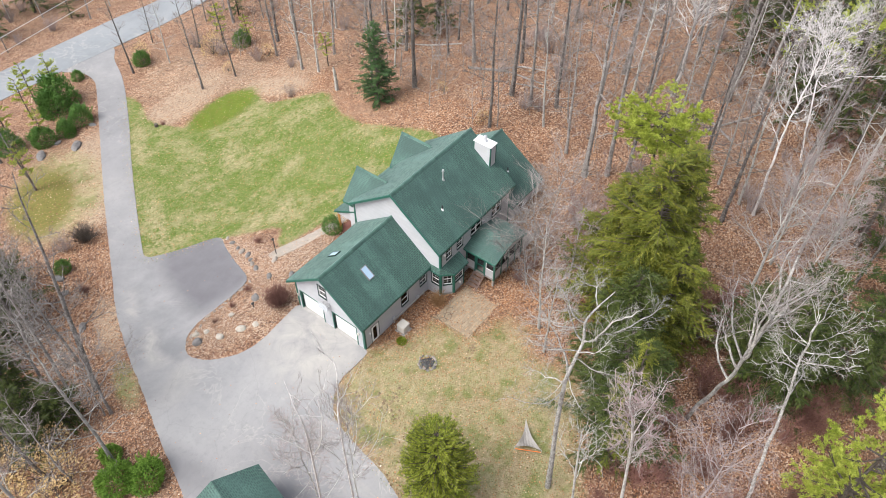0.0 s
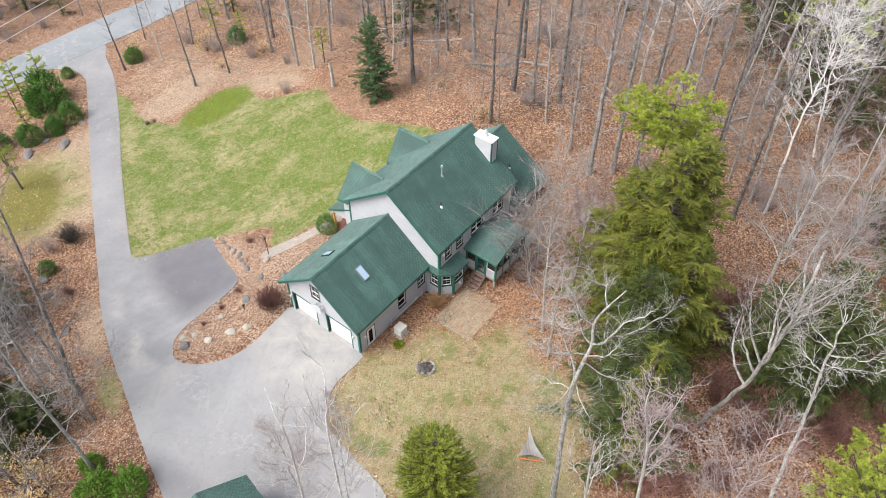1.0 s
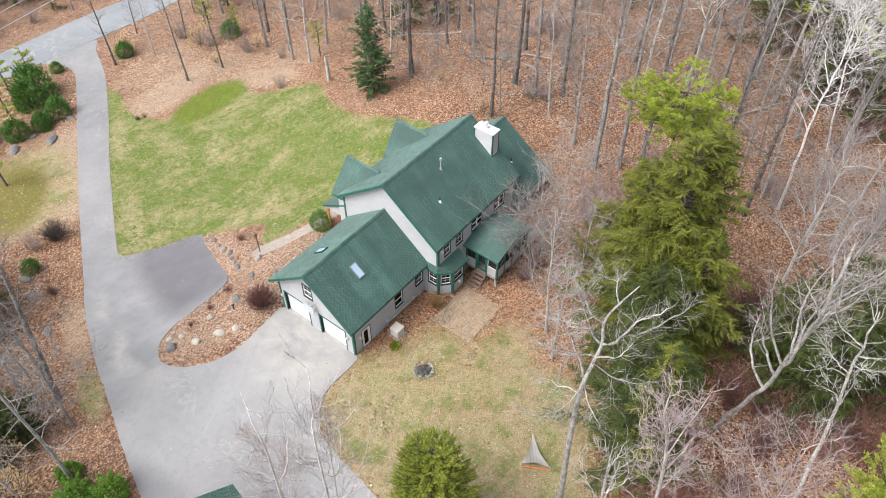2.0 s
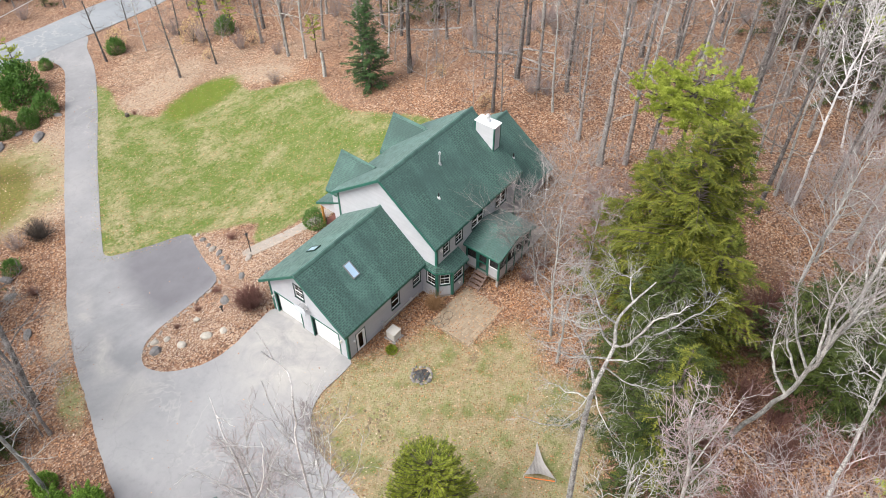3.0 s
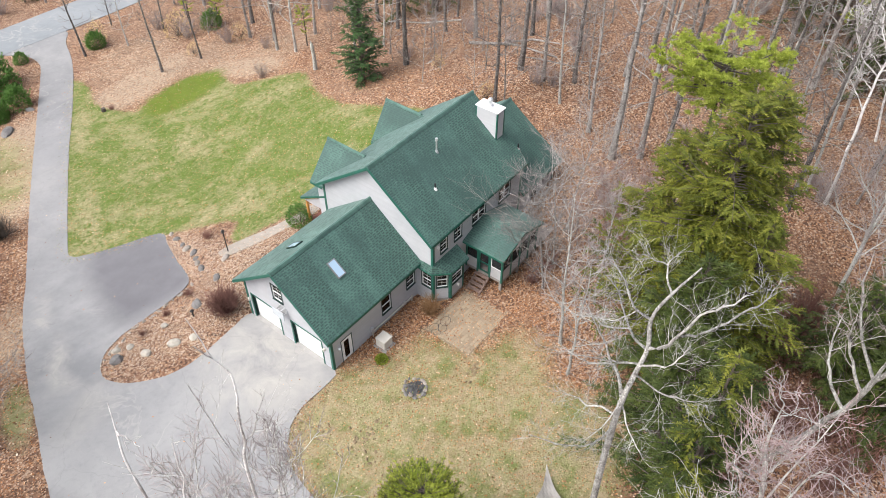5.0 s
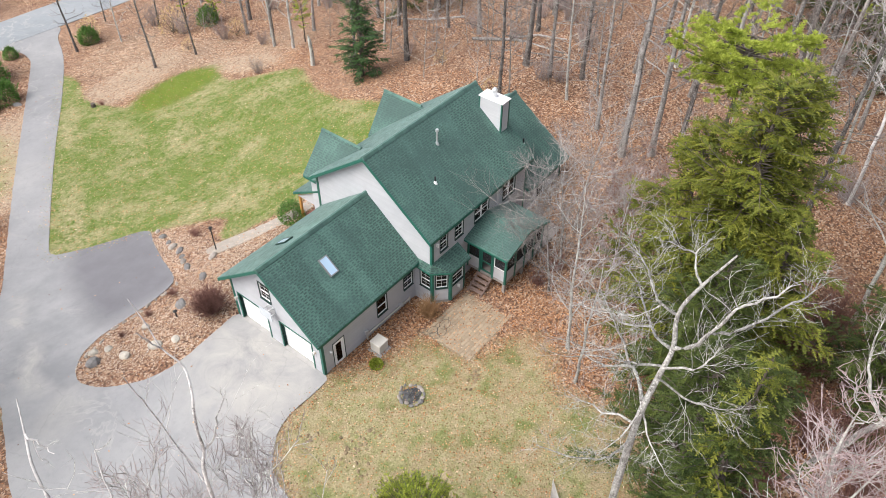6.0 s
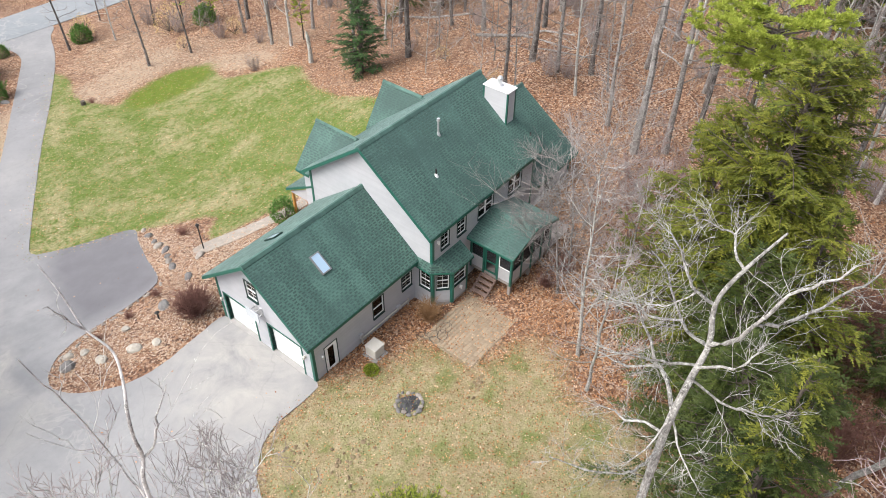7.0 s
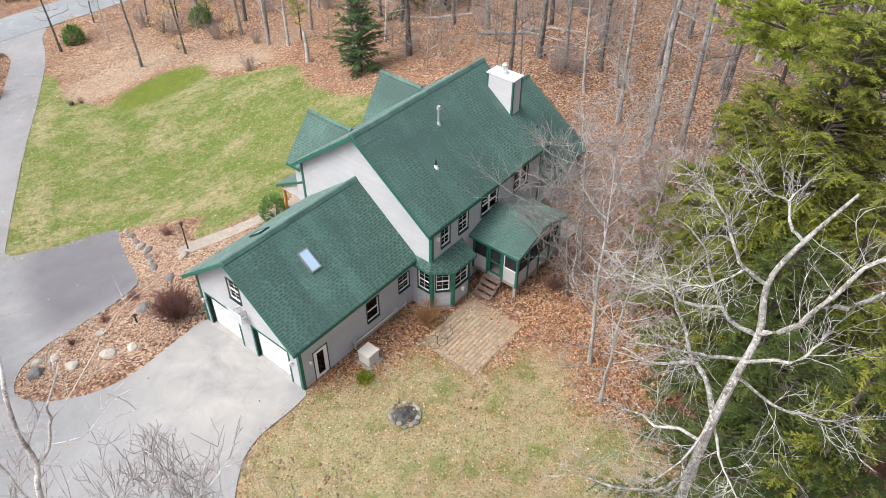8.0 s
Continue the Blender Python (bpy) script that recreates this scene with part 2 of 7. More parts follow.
def ground_material():
    """Leaf litter, with lawn, dry yard grass and moss where the cover weights say so."""
    m, b = material("ground_cover", 0.95, spec=0.15)
    co = coords(m)
    att = {}
    for key in ("lawn", "yard", "lush", "straw", "worn", "moss"):
        n = m.node_tree.nodes.new("ShaderNodeAttribute")
        n.attribute_name = key
        att[key] = n.outputs["Fac"]
    n_big = noise_tex(m, 0.07, 4, co)
    n_mid = noise_tex(m, 0.45, 5, co, 0.68)
    n_low = noise_tex(m, 1.6, 5, co, 0.7)
    n_fine = noise_tex(m, 9, 4, co, 0.75)
    vor = m.node_tree.nodes.new("ShaderNodeTexVoronoi")
    vor.inputs["Scale"].default_value = 9.0
    link(m, co, vor.inputs["Vector"])
    cell = m.node_tree.nodes.new("ShaderNodeSeparateColor")
    link(m, vor.outputs["Color"], cell.inputs[0])
    leaf = ramp(m, cell.outputs[0], [(0.0, (0.025, 0.016, 0.013)), (0.25, (0.14, 0.072, 0.044)), (0.55, (0.32, 0.17, 0.1)), (0.8, (0.49, 0.315, 0.2)), (1.0, (0.68, 0.54, 0.42))])
    earth = mix(m, n_low, (0.06, 0.034, 0.026), (0.21, 0.117, 0.082))
    litter = mix(m, ramp(m, n_mid, [(0.3, (0.35, 0.35, 0.35)), (0.7, (0.9, 0.9, 0.9))]), earth, leaf)
    litter = mix(m, ramp(m, n_big, [(0.42, (0, 0, 0)), (0.66, (0.4, 0.4, 0.4))]), litter, mix(m, n_low, (0.13, 0.08, 0.055), (0.33, 0.23, 0.17)))
    n_grit = noise_tex(m, 22, 3, co, 0.8)
    n_fine = calc(m, "ADD", calc(m, "MULTIPLY", n_fine, 0.55), calc(m, "MULTIPLY", n_grit, 0.45))
    n_fine = ramp(m, n_fine, [(0.3, (0, 0, 0)), (0.7, (1, 1, 1))])
    green = mix(m, n_fine, (0.04, 0.075, 0.011), (0.17, 0.235, 0.05))
    dry = mix(m, n_fine, (0.125, 0.112, 0.048), (0.44, 0.4, 0.22))
    tan = mix(m, n_fine, (0.2, 0.158, 0.09), (0.57, 0.475, 0.32))
    n_spot = noise_tex(m, 3.6, 4, co, 0.7)
    lawn = mix(m, ramp(m, n_low, [(0.46, (0, 0, 0)), (0.76, (0.7, 0.7, 0.7))]), green, dry)
    lawn = mix(m, ramp(m, n_mid, [(0.44, (0, 0, 0)), (0.66, (0.72, 0.72, 0.72))]), lawn, mix(m, 0.3, dry, tan))
    lawn = mix(m, ramp(m, n_big, [(0.36, (0.55, 0.55, 0.55)), (0.5, (0, 0, 0))]), lawn, green)
    lawn = mix(m, ramp(m, n_spot, [(0.56, (0, 0, 0)), (0.75, (0.7, 0.7, 0.7))]), lawn, tan)
    lawn = mix(m, ramp(m, n_spot, [(0.28, (0.7, 0.7, 0.7)), (0.46, (0, 0, 0))]), lawn, (0.035, 0.06, 0.012))
    lawn = mix(m, calc(m, "MULTIPLY", att["worn"], ramp(m, calc(m, "ADD", calc(m, "MULTIPLY", n_low, 0.6), calc(m, "MULTIPLY", n_spot, 0.4)), [(0.38, (0, 0, 0)), (0.62, (0.8, 0.8, 0.8))])), lawn, mix(m, 0.2, tan, dry))
    yard = mix(m, ramp(m, n_mid, [(0.42, (0, 0, 0)), (0.55, (1, 1, 1))]), mix(m, 0.7, green, dry), mix(m, 0.6, dry, (0.24, 0.17, 0.1)))
    yard = mix(m, ramp(m, n_low, [(0.36, (0, 0, 0)), (0.62, (0.75, 0.75, 0.75))]), yard, tan)
    yard = mix(m, ramp(m, noise_tex(m, 0.5, 4, co, 0.6), [(0.5, (0, 0, 0)), (0.62, (0.6, 0.6, 0.6))]), yard, green)
    yard = mix(m, ramp(m, n_spot, [(0.3, (0.55, 0.55, 0.55)), (0.46, (0, 0, 0))]), yard, (0.1, 0.09, 0.035))
    yard = mix(m, ramp(m, noise_tex(m, 0.9, 5, co, 0.75), [(0.54, (0, 0, 0)), (0.7, (0.6, 0.6, 0.6))]), yard, mix(m, 0.6, litter, tan))
    wob = calc(m, "MULTIPLY", calc(m, "SUBTRACT", calc(m, "ADD", n_low, n_fine), 1.0), 0.7)

    def where(key, lo, hi):
        return ramp(m, calc(m, "ADD", att[key], wob), [(lo, (0, 0, 0)), (hi, (1, 1, 1))])

    col = mix(m, where("straw", 0.35, 0.65), litter, mix(m, ramp(m, n_spot, [(0.34, (0.15, 0.15, 0.15)), (0.64, (0.8, 0.8, 0.8))]), mix(m, 0.4, tan, (0.46, 0.37, 0.32)), litter))
    col = mix(m, where("yard", 0.3, 0.72), col, yard)
    col = mix(m, where("moss", 0.35, 0.7), col, mix(m, n_spot, (0.06, 0.062, 0.014), (0.25, 0.225, 0.07)))
    col = mix(m, where("lawn", 0.42, 0.58), col, lawn)
    col = mix(m, where("lush", 0.35, 0.65), col, mix(m, n_low, (0.05, 0.085, 0.01), (0.165, 0.215, 0.032)))
    link(m, col, b.inputs["Base Color"])
    bump(m, b, calc(m, "ADD", n_fine, calc(m, "MULTIPLY", vor.outputs["Distance"], 0.8)), 0.8, 0.05)
    return m


def bark_material(name, c1, c2, scale=6.0, blotch=None):
    m, b = material(name, 0.9, spec=0.2)
    co = coords(m)
    st = m.node_tree.nodes.new("ShaderNodeMapping")
    st.inputs["Scale"].default_value = (1, 1, 0.25)
    link(m, co, st.inputs["Vector"])
    n1 = noise_tex(m, scale, 5, st.outputs[0], 0.7)
    n2 = noise_tex(m, 1.3, 3, co)
    col = mix(m, ramp(m, n1, [(0.35, (0, 0, 0)), (0.65, (1, 1, 1))]), c1, c2)
    if blotch:
        col = mix(m, ramp(m, n2, [(0.5, (0, 0, 0)), (0.66, (0.6, 0.6, 0.6))]), col, blotch)
        spots = noise_tex(m, 11.0, 4, co, 0.75)
        col = mix(m, ramp(m, spots, [(0.54, (0, 0, 0)), (0.62, (0.9, 0.9, 0.9))]), col, blotch)
        col = mix(m, ramp(m, spots, [(0.34, (0.85, 0.85, 0.85)), (0.43, (0, 0, 0))]), col, tuple(v * 0.45 for v in c1))
    info = m.node_tree.nodes.new("ShaderNodeObjectInfo").outputs["Random"]
    hsv = m.node_tree.nodes.new("ShaderNodeHueSaturation")
    link(m, calc(m, "MULTIPLY_ADD", info, 0.5, 0.75), hsv.inputs["Value"])
    link(m, col, hsv.inputs["Color"])
    link(m, hsv.outputs[0], b.inputs["Base Color"])
    bump(m, b, n1, 0.7, 0.02)
    return m


def foliage_material(name, c1, c2, c3):
    m, b = material(name, 0.6, spec=0.25)
    co = coords(m)
    isl = m.node_tree.nodes.new("ShaderNodeNewGeometry").outputs["Random Per Island"]
    clump = noise_tex(m, 0.55, 4, co)
    col = ramp(m, isl, [(0.0, c1), (0.55, c2), (1.0, c3)])
    col = mix(m, ramp(m, clump, [(0.35, (0, 0, 0)), (0.68, (0.75, 0.75, 0.75))]), col, c3)
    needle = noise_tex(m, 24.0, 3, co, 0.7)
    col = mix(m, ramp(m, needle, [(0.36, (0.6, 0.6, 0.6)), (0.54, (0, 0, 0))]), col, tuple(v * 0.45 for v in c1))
    link(m, col, b.inputs["Base Color"])
    tr = m.node_tree.nodes.new("ShaderNodeBsdfTranslucent")
    link(m, col, tr.inputs["Color"])
    mx = m.node_tree.nodes.new("ShaderNodeMixShader")
    mx.inputs[0].default_value = 0.3
    link(m, b.outputs[0], mx.inputs[1])
    link(m, tr.outputs[0], mx.inputs[2])
    link(m, mx.outputs[0], m.node_tree.nodes["Material Output"].inputs["Surface"])
    return m


def glass_material(name, tint=(0.9, 0.95, 0.95), rough=0.02):
    m, b = material(name, rough, spec=0.6)
    b.inputs["Base Color"].default_value = (*tint, 1)
    b.inputs["Transmission Weight"].default_value = 1.0
    b.inputs["IOR"].default_value = 1.25
    return m


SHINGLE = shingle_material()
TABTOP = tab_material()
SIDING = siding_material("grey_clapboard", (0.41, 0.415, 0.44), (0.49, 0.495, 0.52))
PANEL = grainy("grey_panel", (0.36, 0.36, 0.375), (0.44, 0.44, 0.455), 1.5, 0.6)
GREEN = grainy("green_trim_paint", (0.012, 0.085, 0.06), (0.02, 0.12, 0.09), 2.0, 0.45)
DARKTRIM = grainy("dark_window_trim", (0.01, 0.03, 0.028), (0.018, 0.045, 0.04), 2.0, 0.45)
WHITE = grainy("white_paint", (0.74, 0.74, 0.74), (0.84, 0.84, 0.84), 1.2, 0.45)
CREAM = grainy("cream_fabric", (0.5, 0.44, 0.33), (0.62, 0.56, 0.44), 4.0, 0.9)
# dark tint stands in for the unlit rooms behind the panes
GLASS = glass_material("window_glass", (0.16, 0.18, 0.19))
# blue base colour stands in for sky mirrored in the skylight panes
SKYGLASS, _b = material("coated_glass_painted_sky_blue", 0.06, spec=1.0)
_b.inputs["Base Color"].default_value, _b.inputs["IOR"].default_value = (0.34, 0.47, 0.6, 1), 1.6
SKYFRAME = grainy("grey_aluminium_cladding", (0.13, 0.135, 0.14), (0.2, 0.205, 0.21), 2.0, 0.5)
CONCRETE = grainy("foundation_concrete", (0.24, 0.235, 0.23), (0.34, 0.33, 0.32), 1.5, 0.9)
METAL = grainy("galvanised_metal", (0.55, 0.56, 0.58), (0.68, 0.69, 0.7), 4.0, 0.4, 0.7)
BLACK = grainy("black_plastic", (0.012, 0.012, 0.013), (0.03, 0.03, 0.032), 4.0, 0.5)
CEDAR = grainy("orange_cedar_post", (0.42, 0.2, 0.05), (0.55, 0.28, 0.08), 3.0, 0.6)
REDDECK = grainy("red_brown_deck_boards", (0.16, 0.06, 0.045), (0.24, 0.1, 0.075), 2.0, 0.7)
GREYWOOD = grainy("weathered_grey_boards", (0.22, 0.19, 0.18), (0.34, 0.3, 0.28), 3.0, 0.85, vary=0.15)
STEPWOOD = grainy("brown_step_boards", (0.15, 0.1, 0.085), (0.26, 0.18, 0.15), 3.0, 0.85)
SCREEN, _b = material("insect_screen", 0.7)
_b.inputs["Base Color"].default_value, _b.inputs["Alpha"].default_value = (0.03, 0.03, 0.035, 1), 0.55
BEIGE = grainy("beige_enamel", (0.5, 0.47, 0.42), (0.58, 0.55, 0.5), 2.0, 0.5)
PALESTONE = grainy("pale_field_stone", (0.3, 0.27, 0.235), (0.46, 0.42, 0.37), 5.0, 0.9, vary=0.15, depth=0.02)
STONE = grainy("field_stone", (0.17, 0.145, 0.13), (0.34, 0.3, 0.27), 5.0, 0.9, vary=0.25, depth=0.02)
DARKSTONE = grainy("dark_boulder", (0.085, 0.08, 0.08), (0.21, 0.2, 0.195), 4.0, 0.85, depth=0.02)
PAVER = grainy("tan_pavers", (0.24, 0.185, 0.128), (0.375, 0.3, 0.218), 0.7, 0.9, vary=0.16, depth=0.006)
JOINT = grainy("paver_joint_soil", (0.16, 0.128, 0.09), (0.27, 0.215, 0.15), 6.0, 0.95)
GRAVEL = grainy("pale_gravel_walk", (0.23, 0.2, 0.172), (0.35, 0.315, 0.275), 2.0, 0.95, fine=14, depth=0.02)
ASH = grainy("charred_ash", (0.015, 0.015, 0.016), (0.1, 0.1, 0.105), 6.0, 0.95, fine=18, depth=0.03)
NET = grainy("pale_hammock_net", (0.42, 0.395, 0.375), (0.56, 0.535, 0.51), 3.0, 0.9, fine=60)
ORANGE = grainy("orange_strap", (0.55, 0.14, 0.03), (0.65, 0.2, 0.05), 3.0, 0.7)
ASPHALT = asphalt_material("worn_asphalt", (0.2, 0.201, 0.21), (0.312, 0.309, 0.31), (0.108, 0.104, 0.116))
ROADTOP = asphalt_material("road_asphalt", (0.19, 0.205, 0.22), (0.25, 0.265, 0.28), None)
GROUND = ground_material()
BARK = bark_material("grey_bark", (0.1, 0.088, 0.08), (0.31, 0.288, 0.272), 7.0, (0.42, 0.405, 0.39))
PALEBARK = bark_material("pale_lichen_bark", (0.19, 0.18, 0.165), (0.43, 0.415, 0.395), 5.0, (0.5, 0.515, 0.475))
BIRCH = bark_material("white_birch_bark", (0.36, 0.34, 0.33), (0.66, 0.64, 0.625), 4.0)
DARKBARK = bark_material("dark_bark", (0.05, 0.042, 0.035), (0.13, 0.11, 0.095), 7.0)
TWIG = bark_material("grey_pink_twigs", (0.19, 0.155, 0.15), (0.365, 0.315, 0.308), 3.0)
PINKTWIG = bark_material("pinkish_white_shoots", (0.22, 0.15, 0.15), (0.44, 0.36, 0.36), 2.0)
FARTWIG = bark_material("brown_grey_forest_twigs", (0.12, 0.098, 0.09), (0.26, 0.22, 0.205), 3.0)
WOODBARK = bark_material("dark_grey_forest_bark", (0.05, 0.044, 0.04), (0.165, 0.148, 0.14), 7.0, (0.3, 0.29, 0.28))
DARKTWIG = bark_material("dark_grey_twigs", (0.13, 0.12, 0.116), (0.26, 0.245, 0.24), 3.0)
LICHENBARK = bark_material("grey_bark_with_pale_lichen", (0.12, 0.115, 0.106), (0.35, 0.34, 0.325), 9.0, (0.52, 0.52, 0.49))
BROKENBARK = bark_material("flaking_grey_and_white_bark", (0.2, 0.19, 0.185), (0.58, 0.56, 0.55), 4.0, (0.64, 0.63, 0.61))
REDTWIG = bark_material("red_brown_twigs", (0.14, 0.068, 0.056), (0.27, 0.145, 0.12), 3.0)
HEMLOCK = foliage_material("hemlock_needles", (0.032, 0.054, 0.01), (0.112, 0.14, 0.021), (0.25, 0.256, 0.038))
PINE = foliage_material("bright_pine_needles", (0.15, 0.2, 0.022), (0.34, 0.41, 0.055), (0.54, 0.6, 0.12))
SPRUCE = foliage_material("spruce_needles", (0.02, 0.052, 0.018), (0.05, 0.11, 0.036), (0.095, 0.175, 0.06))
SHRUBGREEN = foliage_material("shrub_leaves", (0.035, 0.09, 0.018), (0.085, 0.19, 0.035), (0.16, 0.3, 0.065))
# the same hemlock needles with shade put into a darker colour
SHADEDHEMLOCK = foliage_material("shaded_hemlock_needles", (0.018, 0.036, 0.011), (0.05, 0.076, 0.018), (0.105, 0.132, 0.03))
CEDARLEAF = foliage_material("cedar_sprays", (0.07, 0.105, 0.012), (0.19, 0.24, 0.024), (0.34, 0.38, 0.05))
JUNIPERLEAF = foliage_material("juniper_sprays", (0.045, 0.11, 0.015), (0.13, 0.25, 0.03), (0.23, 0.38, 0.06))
STRAWSTEM = bark_material("dry_orange_stems", (0.24, 0.13, 0.06), (0.45, 0.28, 0.15), 3.0)
YELLOWLEAF = foliage_material("old_yellow_leaves", (0.4, 0.25, 0.08), (0.55, 0.4, 0.18), (0.65, 0.5, 0.28))
GRASSTUFT, _b = material("grass_blades", 0.8, spec=0.2)
_isl = GRASSTUFT.node_tree.nodes.new("ShaderNodeNewGeometry").outputs["Random Per Island"]
link(GRASSTUFT, ramp(GRASSTUFT, _isl, [(0.0, (0.035, 0.06, 0.012)), (0.35, (0.1, 0.15, 0.03)), (0.6, (0.2, 0.23, 0.07)), (0.8, (0.33, 0.29, 0.14)), (1.0, (0.5, 0.43, 0.28))]), _b.inputs["Base Color"])
LITTER, _b = material("fallen_leaves", 0.85, spec=0.2)
_isl = LITTER.node_tree.nodes.new("ShaderNodeNewGeometry").outputs["Random Per Island"]
link(LITTER, ramp(LITTER, _isl, [(0.0, (0.1, 0.042, 0.02)), (0.35, (0.32, 0.135, 0.055)), (0.7, (0.47, 0.235, 0.11)), (0.92, (0.56, 0.35, 0.21)), (1.0, (0.66, 0.52, 0.4))]), _b.inputs["Base Color"])

BROWNLITTER, _b = material("brown_dry_leaves", 0.85, spec=0.2)
_isl = BROWNLITTER.node_tree.nodes.new("ShaderNodeNewGeometry").outputs["Random Per Island"]
link(BROWNLITTER, ramp(BROWNLITTER, _isl, [(0.0, (0.075, 0.038, 0.026)), (0.35, (0.255, 0.125, 0.07)), (0.7, (0.435, 0.25, 0.145)), (0.92, (0.54, 0.39, 0.27)), (1.0, (0.68, 0.57, 0.46))]), _b.inputs["Base Color"])
PALELITTER, _b = material("pale_dry_leaves", 0.85, spec=0.2)
_isl = PALELITTER.node_tree.nodes.new("ShaderNodeNewGeometry").outputs["Random Per Island"]
link(PALELITTER, ramp(PALELITTER, _isl, [(0.0, (0.24, 0.16, 0.11)), (0.4, (0.43, 0.31, 0.225)), (0.8, (0.57, 0.45, 0.35)), (1.0, (0.7, 0.62, 0.54))]), _b.inputs["Base Color"])


# ---- building helpers ----
def part(name, bm, mat, parent=None, label=""):
    """Links a bmesh as one mesh object under a thing or a part."""
    me = bpy.data.meshes.new(name)
    bm.to_mesh(me)
    bm.free()
    me.materials.append(mat)
    ob = new(name, me)
    ob.parent = parent
    if label:
        tagged(ob, label)
    return ob


def piece(name, me, parent, m):
    ob = new(name, me)
    ob.parent = parent
    ob.matrix_basis = m
    return ob


def thing(name, place, label, category, group="", kind=""):
    ob = new(name)
    ob.location = place
    return tagged(ob, label, category, group, kind)


def box(bm, lo, hi, bevel=0.0):
    """An upright block between two corners."""
    r = bmesh.ops.create_cube(bm, size=1.0)
    for v in r["verts"]:
        v.co = Vector(((a + b) / 2 + c * (b - a) for a, b, c in zip(lo, hi, v.co)))
    if bevel:
        es = {e for v in r["verts"] for e in v.link_edges}
        bmesh.ops.bevel(bm, geom=list(es), offset=bevel, segments=1, affect="EDGES")
    return bm


def boxes(*pairs, bevel=0.0):
    bm = bmesh.new()
    for lo, hi in pairs:
        box(bm, lo, hi, bevel)
    return bm


def rod(bm, a, b, r1, r2=None, sides=8):
    a, b = Vector(a), Vector(b)
    turn = (b - a).to_track_quat("Z", "Y").to_matrix().to_4x4()
    bmesh.ops.create_cone(bm, cap_ends=True, segments=sides, radius1=r1, radius2=r1 if r2 is None else r2, depth=(b - a).length,
                          matrix=Matrix.Translation((a + b) / 2) @ turn)
    return bm


def filled(outline, holes=(), grid=0.0):
    """A flat outline with holes, in triangles; grid: spacing of extra points inside."""
    pts, edges = [], []
    for loop in (outline, *holes):
        k = len(pts)
        pts += [Vector(p) for p in loop]
        edges += [(k + i, k + (i + 1) % len(loop)) for i in range(len(loop))]
    if grid:
        xs, ys = [p[0] for p in outline], [p[1] for p in outline]
        for i in range(int((max(xs) - min(xs)) / grid) + 1):
            for j in range(int((max(ys) - min(ys)) / grid) + 1):
                p = Vector((min(xs) + (i + 0.5) * grid, min(ys) + (j + 0.5) * grid))
                if inside(p, outline):
                    pts.append(p)
    vs, _, fs, *_ = delaunay_2d_cdt(pts, edges, [], 1, 1e-5)
    keep = []
    for f in fs:
        c = sum((vs[i] for i in f), Vector((0, 0))) / len(f)
        if inside(c, outline) and not any(inside(c, h) for h in holes):
            keep.append(f)
    return vs, keep


def inside(p, loop):
    n, hit = len(loop), False
    for i in range(n):
        (x1, y1), (x2, y2) = loop[i][:2], loop[(i + 1) % n][:2]
        if (y1 > p[1]) != (y2 > p[1]) and p[0] < (x2 - x1) * (p[1] - y1) / (y2 - y1) + x1:
            hit = not hit
    return hit


def slab(outline, holes, depth, m):
    """A plate with openings: the outline in the plane of m, going back by depth along m's -z. UVs in metres."""
    vs, fs = filled(outline, holes)
    bm = bmesh.new()
    uv = bm.loops.layers.uv.new("UVMap")
    front = [bm.verts.new((v[0], v[1], 0)) for v in vs]
    back = [bm.verts.new((v[0], v[1], -depth)) for v in vs]
    count = {}
    for f in fs:
        a = sum(vs[f[i]][0] * vs[f[(i + 1) % len(f)]][1] - vs[f[(i + 1) % len(f)]][0] * vs[f[i]][1] for i in range(len(f)))
        f = f if a > 0 else f[::-1]
        bm.faces.new([front[i] for i in f])
        bm.faces.new([back[i] for i in reversed(f)])
        for i in range(len(f)):
            count[(f[i], f[(i + 1) % len(f)])] = 1
    for (i, j) in count:
        if (j, i) not in count:
            bm.faces.new((front[j], front[i], back[i], back[j]))
    for face in bm.faces:
        for lp in face.loops:
            lp[uv].uv = (lp.vert.co.x, lp.vert.co.y)
    bm.transform(m)
    bm.normal_update()
    return bm


def rect(u0, v0, u1, v1):
    return [(u0, v0), (u1, v0), (u1, v1), (u0, v1)]


def slope(a, b, c, d=None, depth=0.16):
    """A roof plate through eave points a, b and the ridge points c (above b) and d (above a)."""
    a, b, c = Vector(a), Vector(b), Vector(c)
    u = (b - a).normalized()
    n = u.cross(c - b).normalized()
    if n.z < 0:
        n = -n
    v = n.cross(u)
    m = Matrix((u, v, n)).transposed().to_4x4()
    m.translation = a
    inv = m.inverted()
    loop = [tuple((inv @ Vector(p))[:2]) for p in ((a, b, c) if d is None else (a, b, c, d))]
    return slab(loop, [], depth, m)


def smoothstep(a, b, v):
    t = np.clip((v - a) / (b - a), 0, 1)
    return t * t * (3 - 2 * t)


def terrain(x, y):
    """Level round the house, falling to the road, rising a little into the woods."""
    x, y = np.asarray(x, float), np.asarray(y, float)
    y0 = 8 + 3 * smoothstep(-4, 3, x)
    d = np.clip((y - y0) / (26 - y0), 0, 1)
    z = -4 * (d * d * (1 - d) * 0.6 + d * (1 - (1 - d) * d * 0.6)) - 0.085 * np.clip(y - 26, 0, 100)
    return z + 1.9 * smoothstep(8, 28, x) * (1 - smoothstep(28, 46, y))


def gz(x, y):
    return float(terrain(x, y))


